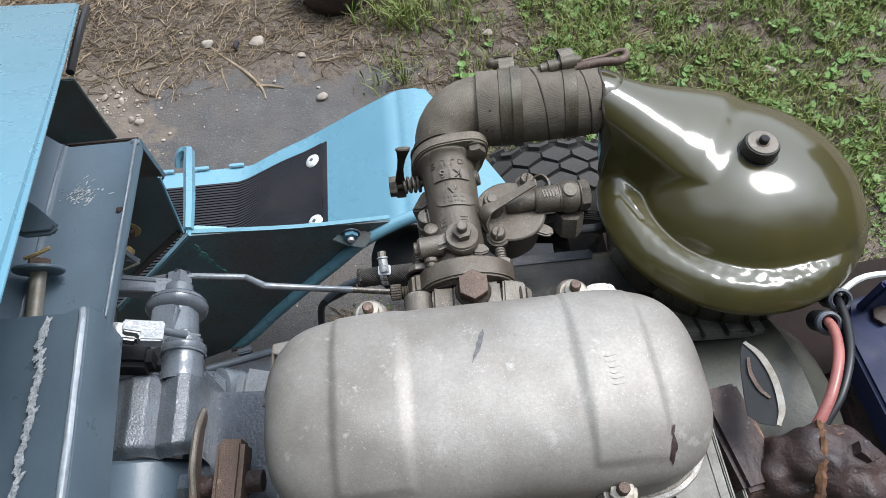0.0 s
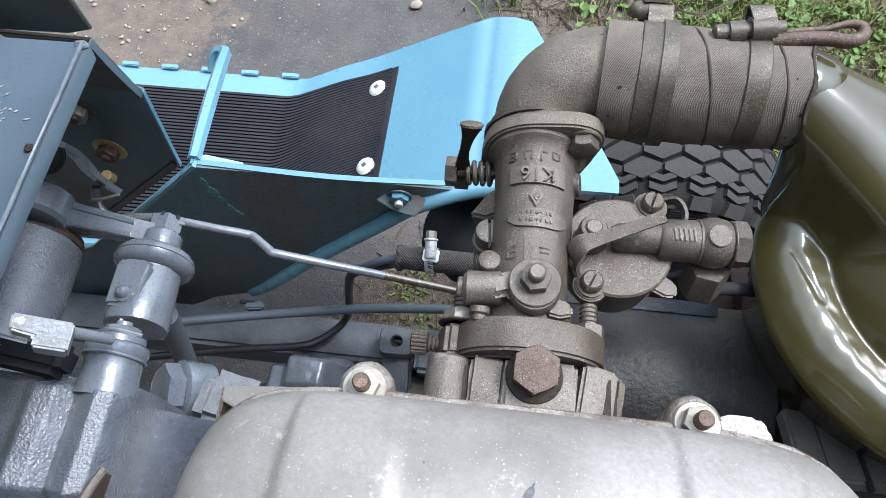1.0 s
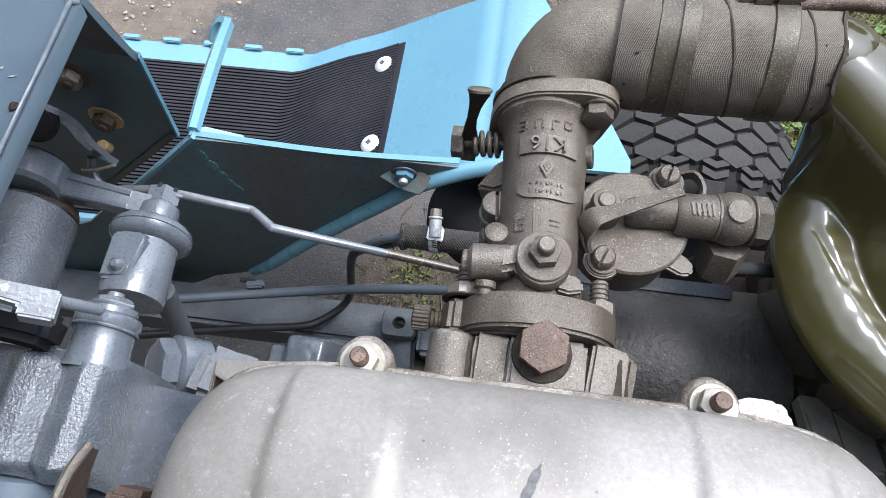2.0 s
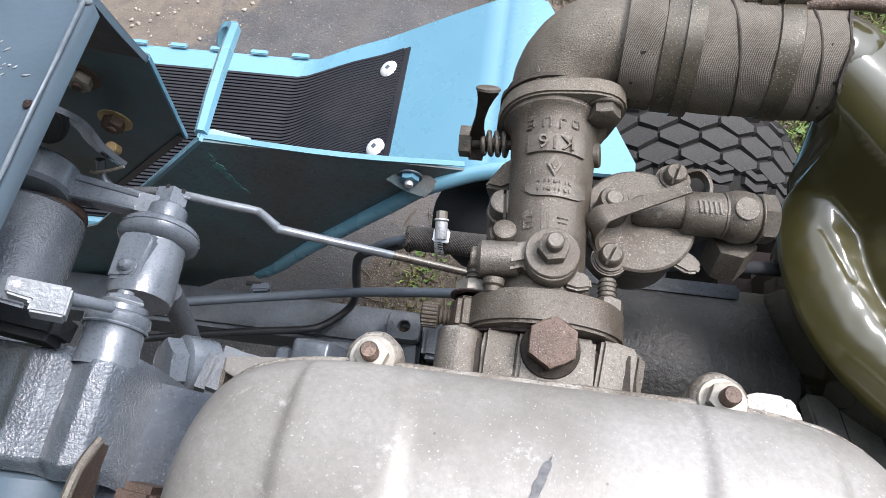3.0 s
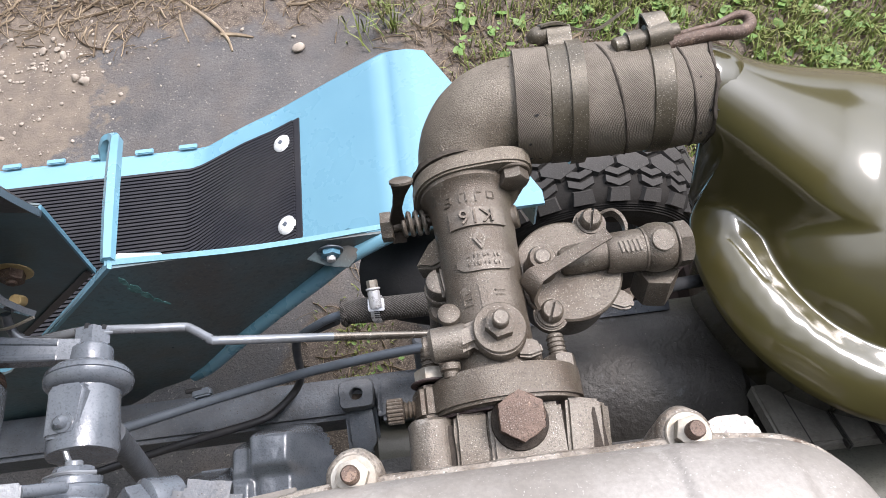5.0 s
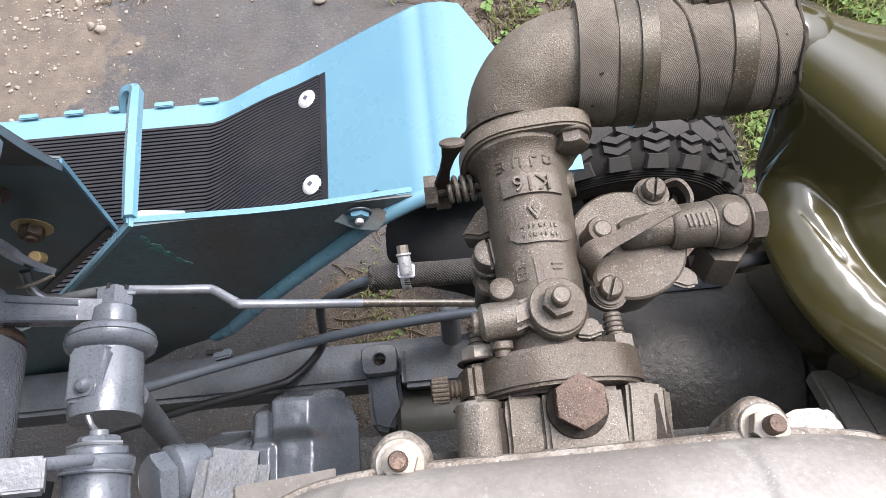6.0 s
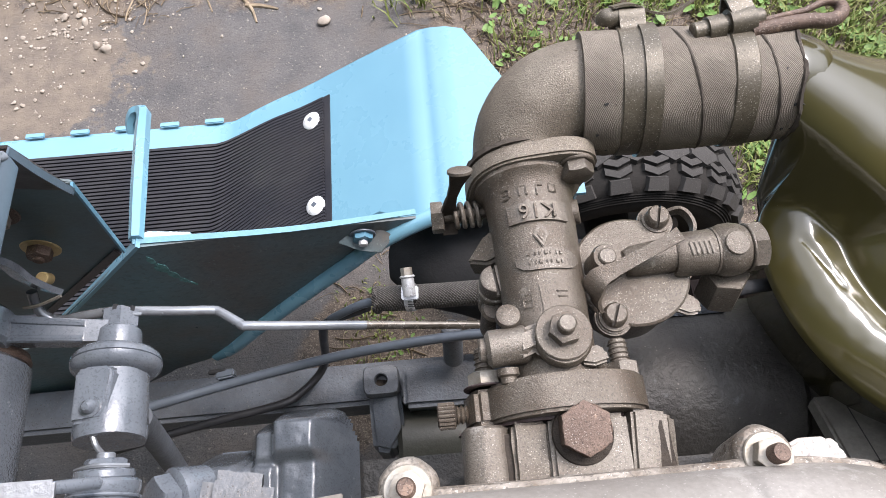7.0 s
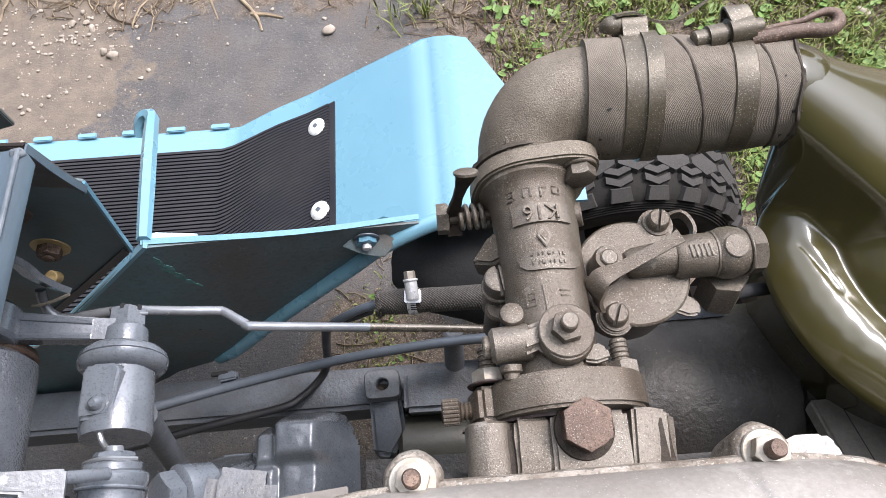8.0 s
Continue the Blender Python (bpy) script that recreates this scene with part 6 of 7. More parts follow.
part("shell", cleaner_mesh(), "olive", air, smooth=80)
part("duct_mouth", sweep([(0.1440, 0.1430, 0.8465), (0.150, 0.1424, 0.8462), (0.157, 0.1405, 0.8448), (0.167, 0.1355, 0.8410)], [0.0302, 0.0302, 0.0292, 0.0255], 44, 6), "olive", air, smooth=80)
kb = part("wing_stud", lathe([(0, 0), (0, 0.0150), (0.002, 0.0165), (0.010, 0.0165), (0.0125, 0.0150), (0.0128, 0.0125), (0.0118, 0.008), (0.0118, 0)], (0.2825, 0.0625, 0.8425), (0.0, 0.0, 1), 36), "oily", air, "dark round knob with threaded stud")
part("stud", rod((0.2825, 0.0625, 0.853), (0.2825, 0.0625, 0.862), 0.0042), "void", kb)
part("stud_cap", disc((0.2825, 0.0625, 0.8545), (0, 0, 1), 0.0065, 0.002), "rust_bolt", kb)
part("face", disc((0.2825, 0.0625, 0.8551), (0, 0, 1), 0.0138, 0.0011), "carb_light", kb, "worn grey top face")
part("seat_washer", disc((0.2825, 0.0625, 0.8405), (0, 0, 1), 0.0185, 0.0022), "oily", kb)
part("support", rough_up(lathe([(0, 0), (0, 0.06), (0.10, 0.075), (0.10, 0)], (FX, FY, 0.58), (0, 0, 1), 40), 0.001, 50), "oily", air)

# ---- things round the engine's right end ----
tin = thing("fan_cowl", (0.30, -0.10, 0.60), "faded green-grey tin fan cowl", "cowl")
part("drum", lathe([(0, 0), (0, 0.115), (0.01, 0.125), (0.10, 0.128), (0.13, 0.10), (0.135, 0)], (0.215, -0.13, 0.60), (1, 0, 0.1), 48), "green_tin", tin)
part("ribbed_plate", box((0.235, -0.042, 0.715), (0.11, 0.05, 0.012), (-20, 6, 0), 0.002), "head_grey", tin, "pale grey-green ribbed tin plate")
for i in range(4):
    part("rib", box((0.200 + 0.024 * i, -0.045, 0.723), (0.003, 0.05, 0.006), (-20, 6, 0), 0.001), "oily", tin)
rg = thing("cable_ring", (0.225, -0.14, 0.79), "thin pale steel hoop standing beside the cover", "hoop")
part("outer_arc", band([(0.226, -0.106, 0.802), (0.231, -0.122, 0.810), (0.231, -0.145, 0.818), (0.225, -0.170, 0.825), (0.217, -0.184, 0.826)], (0.9, 0.3, 0.2), (0.003, 0.005, 0.005, 0.005, 0.003), 0.002, 6), "washer", rg)
part("inner_arc", band([(0.2215, -0.122, 0.8085), (0.2165, -0.137, 0.8135), (0.2165, -0.152, 0.8185), (0.2205, -0.161, 0.8215)], (0.9, 0.3, 0.2), (0.002, 0.003, 0.003, 0.002), 0.0018, 6), "rust_bolt", rg)
part("dark_web", plate([(0.2255, -0.105, 0.8010), (0.2300, -0.122, 0.8090), (0.2300, -0.145, 0.8170), (0.2240, -0.170, 0.8240), (0.2150, -0.184, 0.8255), (0.204, -0.180, 0.8240), (0.1985, -0.172, 0.8220), (0.2045, -0.152, 0.8155), (0.2110, -0.133, 0.8095), (0.2190, -0.114, 0.8035)], (0.3, 0.3, -1), 0.002, 0.0004), "void", rg, "dark slotted disc")
ex = thing("exhaust_manifold", (0.24, -0.21, 0.74), "flaking rusty exhaust manifold", "exhaust")
part("flange", rough_up(box((0.200, -0.178, 0.764), (0.042, 0.085, 0.048), (0, 14, 10), 0.004), 0.004, 90), "rust", ex)
part("pipe", rough_up(sweep([(0.200, -0.215, 0.755), (0.225, -0.208, 0.770), (0.252, -0.205, 0.780), (0.275, -0.215, 0.778), (0.292, -0.240, 0.765)], [0.018, 0.024, 0.032, 0.033, 0.030], 72, 16), 0.007, 60), "rust", ex)
part("seam", rough_up(sweep([(0.262, -0.178, 0.800), (0.251, -0.200, 0.812), (0.238, -0.235, 0.803)], 0.0032, 8, 10), 0.003, 220), "orange_rust", ex, "bright orange weld seam")
part("nut", rough_up(hexagon((0.279, -0.207, 0.803), (0.4, 0.1, 1), 0.009, 0.012), 0.0015, 250), "rust", ex)
side = thing("head_end_casting", (0.18, -0.20, 0.75), "stained pale cylinder head casting end", "casting")
part("body", rough_up(box((0.150, -0.215, 0.775), (0.060, 0.10, 0.05), (0, 12, 0), 0.008), 0.001, 80), "head_grey", side)
for i in range(3):
    part("fin", box((0.166 + 0.012 * i, -0.215, 0.783 - 0.006 * i), (0.003, 0.10, 0.03), (0, 12, 0), 0.001), "head_grey", side)
cb = thing("ignition_leads", (0.30, -0.10, 0.74), "pink and black cables in rubber boots", "cable")
part("red_lead", sweep([(0.258, -0.190, 0.782), (0.263, -0.180, 0.790), (0.280, -0.158, 0.800), (0.299, -0.128, 0.800), (0.312, -0.100, 0.790), (0.318, -0.082, 0.776)], 0.0044, 12, 6), "pink", cb)
part("black_lead", sweep([(0.266, -0.186, 0.778), (0.273, -0.177, 0.786), (0.292, -0.156, 0.795), (0.313, -0.124, 0.795), (0.330, -0.090, 0.784), (0.341, -0.060, 0.770)], 0.0036, 12, 6), "black", cb)
part("boot", lathe([(0, 0.0055), (0, 0.0095), (0.004, 0.0105), (0.020, 0.0100), (0.022, 0.0)], (0.317, -0.086, 0.778), (0.1, 0.5, -0.85), 22), "black", cb)
part("boot", lathe([(0, 0.0050), (0, 0.0090), (0.004, 0.0100), (0.020, 0.0095), (0.022, 0.0)], (0.340, -0.062, 0.772), (0.1, 0.5, -0.85), 22), "black", cb)
for px, py, pz in ((0.3165, -0.0885, 0.7810), (0.3395, -0.0645, 0.7750)):
    part("boot_lip", lathe([(0, 0.0070), (-0.002, 0.0085), (0, 0.0108), (0.004, 0.0112), (0.006, 0.0104)], (px, py, pz), (0.1, 0.5, -0.85), 24), "grey_dusty", cb, "pale grey boot rim")
part("white_cord", sweep([(0.34, -0.058, 0.775), (0.37, -0.045, 0.778), (0.42, -0.045, 0.775)], 0.003, 8, 4), "white_cord", cb)
nv = thing("frame_bracket", (0.44, -0.10, 0.70), "navy painted frame bracket with rusty bolt", "bracket")
part("plate", plate([(0.350, -0.085, 0.745), (0.362, -0.055, 0.752), (0.55, -0.02, 0.76), (0.55, -0.26, 0.74), (0.365, -0.26, 0.735)], (0, 0, -1), 0.03, 0.003), "navy", nv)
part("upright", box((0.46, -0.047, 0.78), (0.20, 0.008, 0.05), (0, 0, 12), 0.002), "navy", nv)
part("bolt", hexagon((0.385, -0.075, 0.748), (0, 0, 1), 0.010, 0.008), "rust", nv)
part("guard_plate", plate([(0.27, -0.26, 0.615), (0.56, -0.26, 0.615), (0.56, 0.06, 0.615), (0.30, 0.04, 0.615)], (0, 0, -1), 0.004, 0.001), "brown_primer", nv, "brown primed guard plate")
part("rusty_web", rough_up(box((0.36, -0.20, 0.66), (0.05, 0.20, 0.06), (0, 20, -8), 0.004), 0.002, 60), "rust", nv)

# ---- frame and castings below ----
frame_ob = thing("chassis_rail", (-0.20, 0.11, 0.28), "dusty grey painted chassis rail", "chassis")
part("rail", rough_up(box((-0.25, 0.125, 0.270), (1.50, 0.055, 0.070), (0, 0, 0), 0.006), 0.0012, 30), "grey_dusty", frame_ob)


def holed(cx, cy, hole, half_x, half_y, z, thick, n=40):
    """A thick rounded square lug with an open hole through it."""
    bm = bmesh.new()
    rows = []
    for f, zz in ((hole, z - thick), (hole, z - 0.001), (hole + 0.001, z)):
        rows.append([bm.verts.new((cx + f * math.cos(2 * math.pi * k / n), cy + f * math.sin(2 * math.pi * k / n), zz)) for k in range(n)])
    for q, zz in ((0.94, z), (1.0, z - 0.002), (1.0, z - thick)):
        ring = []
        for k in range(n):
            c, sn = math.cos(2 * math.pi * k / n), math.sin(2 * math.pi * k / n)
            r = (abs(c) ** 6 + abs(sn) ** 6) ** (-1 / 6)
            ring.append(bm.verts.new((cx + half_x * q * r * c, cy + half_y * q * r * sn, zz)))
        rows.append(ring)
    for p0, q0 in zip(rows, rows[1:]):
        for k in range(n):
            bm.faces.new((p0[k], p0[(k + 1) % n], q0[(k + 1) % n], q0[k]))
    return rough_up(bm, 0.0008, 120)


lugp = part("lug", holed(-0.143, 0.119, 0.0078, 0.0225, 0.0185, 0.339, 0.016), "grey_dusty", frame_ob, "grimy lug with a bolt hole")
# Black floor disc paints in the shade down the bolt hole.
part("lug_floor", disc((-0.143, 0.119, 0.318), (0, 0, 1), 0.012, 0.004), "grime", lugp)
part("lug_web", lumpy(plate([(-0.164, 0.137, 0.324), (-0.122, 0.137, 0.324), (-0.118, 0.060, 0.318), (-0.135, 0.035, 0.30), (-0.160, 0.040, 0.30)], (0, 0, -1), 0.075, 0.006), 0.0012, 80, 3), "grey_dusty", lugp)
part("right_block", lumpy(box((-0.058, 0.108, 0.312), (0.116, 0.052, 0.060), (4, 0, -1), soft=0.006), 0.0010, 70, 3), "grey_dusty", frame_ob, "pitted grey painted rail end")
part("drum", rough_up(lathe([(0, 0), (0, 0.042), (0.006, 0.050), (0.19, 0.052), (0.20, 0.046), (0.20, 0)], (-0.128, 0.052, 0.262), (1, -0.02, 0), 44), 0.0010, 50), "green_tin", frame_ob, "faded olive-green drum")
ax = thing("axle_casting", (-0.27, 0.04, 0.36), "pale grey painted ribbed axle casting", "casting")


def casting_z(x, y):
    """Top of the axle casting: a square post, a lower shoulder and a slope towards the drum, run together."""
    def lump(cx, cy, hx, hy, top, slope):
        dx, dy = max(0.0, abs(x - cx) - hx), max(0.0, abs(y - cy) - hy)
        dd = math.hypot(dx, dy)
        return top - slope * dd * dd / (dd + 0.006)
    z = lump(-0.2345, 0.047, 0.019, 0.014, 0.417, 3.4)
    z = soft_max(z, lump(-0.232, 0.006, 0.016, 0.030, 0.396, 2.0), 0.012)
    z = soft_max(z, lump(-0.262, 0.040, 0.016, 0.012, 0.398, 3.2), 0.008)
    z = soft_max(z, lump(-0.326, -0.012, 0.018, 0.030, 0.404, 3.2), 0.010)
    z = soft_max(z, lump(-0.300, -0.014, 0.036, 0.030, 0.396, 2.8), 0.010)
    crease = math.exp(-((x + 0.287 + 0.10 * (y - 0.01)) / 0.0028) ** 2) * smoothstep(0.032, 0.020, y)
    return z - 0.006 * crease + 0.0012 * noise.noise(Vector((x * 45, y * 45, 6))) + 0.0005 * noise.noise(Vector((x * 140, y * 140, 2)))


bm = bmesh.new()
cells = {}
for i in range(84):
    for j in range(60):
        x, y = -0.385 + 0.0026 * i, -0.060 + 0.0026 * j
        cells[i, j] = bm.verts.new((x, y, casting_z(x, y)))
for i in range(83):
    for j in range(59):
        quad = [cells[i, j], cells[i + 1, j], cells[i + 1, j + 1], cells[i, j + 1]]
        if max(v.co.z for v in quad) > 0.325:
            bm.faces.new(quad)
bmesh.ops.delete(bm, geom=[v for v in bm.verts if not v.link_faces], context="VERTS")
part("body", bm, "grey", ax, smooth=80)
part("foot", rough_up(box((-0.270, 0.0, 0.316), (0.16, 0.10, 0.03), soft=0.008), 0.001, 60), "grey", ax)
part("plug", hexagon((-0.352, -0.004, 0.396), (-0.4, 0.2, 1), 0.0135, 0.010), "grey", ax)
tank = thing("pipe_bracket", (-0.32, 0.14, 0.36), "small dark pipe clip with pin", "clip")
part("clip", box((-0.318, 0.126, 0.398), (0.022, 0.010, 0.012), (0, 0, 8), 0.002), "cable_grey", tank)
part("clip_pin", rod((-0.338, 0.130, 0.399), (-0.318, 0.130, 0.401), 0.003), "void", tank)
single("brake_pipe", sweep([(-0.47, 0.075, 0.42), (-0.385, 0.098, 0.405), (-0.304, 0.118, 0.394), (-0.20, 0.132, 0.405), (-0.12, 0.136, 0.42), (-0.03, 0.135, 0.44), (0.05, 0.125, 0.46)], 0.0058, 12, 6), "cable_grey", "grey painted pipe above the chassis rail", "pipe")
single("black_cable", sweep([(-0.135, 0.149, 0.520), (-0.160, 0.150, 0.500), (-0.180, 0.151, 0.482), (-0.190, 0.150, 0.466), (-0.197, 0.1475, 0.43), (-0.206, 0.147, 0.37), (-0.214, 0.142, 0.340), (-0.226, 0.131, 0.328), (-0.245, 0.115, 0.326), (-0.270, 0.102, 0.328), (-0.343, 0.089, 0.330), (-0.408, 0.076, 0.332), (-0.48, 0.06, 0.335)], 0.0052, 12, 6), "black", "black bent cable hanging from the hose", "cable")
bh = thing("braided_hose", (-0.08, 0.16, 0.50), "short grey braided hose with worm-drive clip", "hose")
part("sleeve", sweep([(-0.1235, 0.1475, 0.541), (-0.105, 0.1450, 0.547), (-0.080, 0.1425, 0.552), (-0.030, 0.1400, 0.556), (0.010, 0.1380, 0.556)], [0.0118, 0.0128, 0.0122, 0.0124, 0.0124], 28, 6, wobble=0.0006), "braid", bh)
part("frayed_end", rough_up(sweep([(-0.1235 + 0.0014 * math.sin(4 * a), 0.1475 + 0.0112 * math.cos(a), 0.541 + 0.0112 * math.sin(a)) for a in [2 * math.pi * i / 30 for i in range(31)]], 0.0030, 8, 2, wobble=0.0018), 0.0016, 350), "braid", bh, "frayed hose end")
part("inlet_pipe", sweep([(-0.118, 0.1475, 0.542), (-0.142, 0.1475, 0.530), (-0.165, 0.148, 0.508), (-0.178, 0.150, 0.490)], 0.0046, 12, 5), "cable_grey", bh)
clp = part("clip_band", lathe([(-0.0045, 0.0124), (-0.0045, 0.0138), (0.0045, 0.0138), (0.0045, 0.0124)], (-0.0885, 0.1432, 0.5505), (1, -0.08, 0.16), 36), "zinc", bh)
for k in range(5):
    a = 0.35 + 0.17 * k
    # Dark strips on the band take the place of shaded slots.
    part("band_slot", box((-0.0885, 0.1432 - 0.0139 * math.sin(a), 0.5505 + 0.0139 * math.cos(a)), (0.0062, 0.0011, 0.0008), (math.degrees(a), 0, -4), 0.0002), "void", clp)
hs = part("screw_housing", softened(lathe([(0, 0), (0, 0.0058), (0.0010, 0.0062), (0.0170, 0.0062), (0.0180, 0.0052), (0.0180, 0)], (-0.0888, 0.1375, 0.5680), (-0.05, 0.92, 0.38), 18), 0.0), "zinc", clp)
part("housing_wing", box((-0.0887, 0.1420, 0.5660), (0.0165, 0.0130, 0.0035), (20, 0, -4), 0.0010), "zinc", hs)
part("collar", disc((-0.0897, 0.1540, 0.5748), (-0.05, 0.92, 0.38), 0.0074, 0.0022), "zinc", hs)
part("screw_head", hexagon((-0.0899, 0.1560, 0.5757), (-0.05, 0.92, 0.38), 0.0056, 0.0078), "washer", hs)
dk = thing("dark_underside", (-0.03, 0.19, 0.38), "dark filler for the shaded underside below the carburettor, with grey spindle", "gear case")
# Near-black body put in for the shadow below the mudguard.
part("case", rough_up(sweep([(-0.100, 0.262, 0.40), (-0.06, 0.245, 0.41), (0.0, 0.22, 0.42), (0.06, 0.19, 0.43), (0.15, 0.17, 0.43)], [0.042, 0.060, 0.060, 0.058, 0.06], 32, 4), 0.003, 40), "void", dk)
part("spindle", lathe([(0, 0), (0, 0.012), (0.06, 0.012), (0.063, 0.009), (0.063, 0)], (-0.050, 0.128, 0.37), (0, 0.4, 1), 18), "grey_dusty", dk)

# ---- wheel ----
WX, WY, WZ, WR, WW = 0.215, 0.408, 0.205, 0.205, 0.165
wheel = thing("wheel", (WX, WY, 0.0), "dusty small tractor wheel with worn block tread", "wheel")
hw = WW / 2
tyre = part("tyre", lathe([(-hw + 0.02, 0.105), (-hw + 0.005, 0.115), (-hw - 0.006, 0.140), (-hw - 0.006, 0.158), (-hw, 0.176), (-hw + 0.008, 0.186), (-hw + 0.022, 0.1925), (-0.03, 0.1965), (0, 0.1975), (0.03, 0.1965), (hw - 0.022, 0.1925), (hw - 0.008, 0.186), (hw, 0.176), (hw + 0.006, 0.158), (hw + 0.006, 0.140), (hw - 0.005, 0.115), (hw - 0.02, 0.105)], (WX, WY, WZ), (0, 1, 0), 96), "tyre", wheel)
for r in (0.1665, 0.1700, 0.1735, 0.1770):
    part("sidewall_ridge", lathe([(-0.0012, r - 0.0012), (-0.0026, r), (-0.0012, r + 0.0012)], (WX, WY - hw - 0.0035 + (r - 0.1665) * 0.45, WZ), (0, 1, 0), 96), "tyre", tyre)


def lug_mesh(kind):
    """One tread block round the top of the wheel at angle 0, in the wheel's own axes."""
    bm = bmesh.new()
    outl = {"mid": [(-0.025, -0.008), (0.0, -0.021), (0.025, -0.008), (0.025, 0.002), (0.0, 0.015), (-0.025, 0.002)],
            "chev": [(-0.018, -0.004), (0.0, -0.011), (0.018, -0.004), (0.018, 0.006), (0.0, -0.001), (-0.018, 0.006)],
            "side": [(-0.015, -0.010), (0.015, -0.010), (0.013, 0.009), (-0.013, 0.009)]}[kind]
    h = 0.0072
    outl = [(x * 1.05, y * 1.04) for x, y in outl]
    a = [bm.verts.new((x, y, -0.002)) for x, y in outl]
    b = [bm.verts.new((x * 0.93, y * 0.93, h)) for x, y in outl]
    bm.faces.new(b)
    for i in range(len(a)):
        j = (i + 1) % len(a)
        bm.faces.new((a[i], a[j], b[j], b[i]))
    bmesh.ops.recalc_face_normals(bm, faces=bm.faces)
    return link_mesh("tread_block", bm, "tyre_lug", 20)


lugs = {k: lug_mesh(k) for k in ("mid", "chev", "side")}
NL = 24
for i in range(NL):
    for kind, y, off, r, tilt in (("mid", -0.026, 0.0, 0.1965, 2), ("mid", 0.003, 0.5, 0.1970, 0), ("mid", 0.032, 0.0, 0.1960, -2), ("chev", -0.040, 0.5, 0.1950, 6), ("chev", -0.054, 0.5, 0.1925, 14), ("side", -0.0725, 0.5, 0.1870, 38), ("chev", 0.058, 0.5, 0.1920, -16), ("side", 0.0745, 0.0, 0.1860, -40)):
        ang = 360 * (i + off) / NL
        if not -95 < (ang + 180) % 360 - 180 < 110:
            continue
        ob = new("tread_block", lugs[kind])
        ob.parent = tyre
        ob.matrix_basis = pose(WX, WY, WZ) @ pose(0, 0, 0, 0, ang, 0) @ pose(0, y, r, tilt, 0, 0)
part("rim", lathe([(-hw + 0.024, 0.106), (-hw + 0.022, 0.112), (-hw + 0.03, 0.100), (-hw + 0.06, 0.096), (-hw + 0.062, 0.03), (-hw + 0.06, 0)], (WX, WY, WZ), (0, 1, 0), 48), "grey", wheel)
part("hub", rod((WX, WY - hw + 0.01, WZ), (WX, WY - 0.02, WZ), 0.035), "oily", wheel)

# ---- loose ground cover ----
rnd = random.Random(5)


def is_green(x, y):
    """How thick the grass stands at a spot."""
    g = smoothstep(0.20, 0.55, x + 0.35 * (y - 0.9)) * 1.1
    g = max(g, 0.8 * math.exp(-(((x + 0.06) / 0.07) ** 2 + ((y - 1.09) / 0.05) ** 2)), 0.9 * math.exp(-(((x + 0.0) / 0.14) ** 2 + ((y - 1.35) / 0.07) ** 2)))
    g = max(g, 0.35 * smoothstep(0.0, 0.2, x) * smoothstep(0.55, 0.75, y), 0.95 * math.exp(-(((x + 0.175) / 0.045) ** 2 + ((y - 0.315) / 0.075) ** 2)))
    n = noise.noise(Vector((x * 5, y * 5, 2))) * 0.5 + noise.noise(Vector((x * 16, y * 16, 5))) * 0.5
    g *= smoothstep(1.95, 1.45, y + 0.35 * n) * smoothstep(1.78, 1.30, x + 0.35 * n)
    return g * (0.55 + 1.6 * n)


def raw(name, verts, faces, mat, label, category):
    me = bpy.data.meshes.new(name)
    me.from_pydata(verts, [], faces)
    me.materials.append(M[mat])
    return tagged(new(name, me), label, category, kind="stuff")


gv, gf, lv, lf = [], [], [], []
count = 0
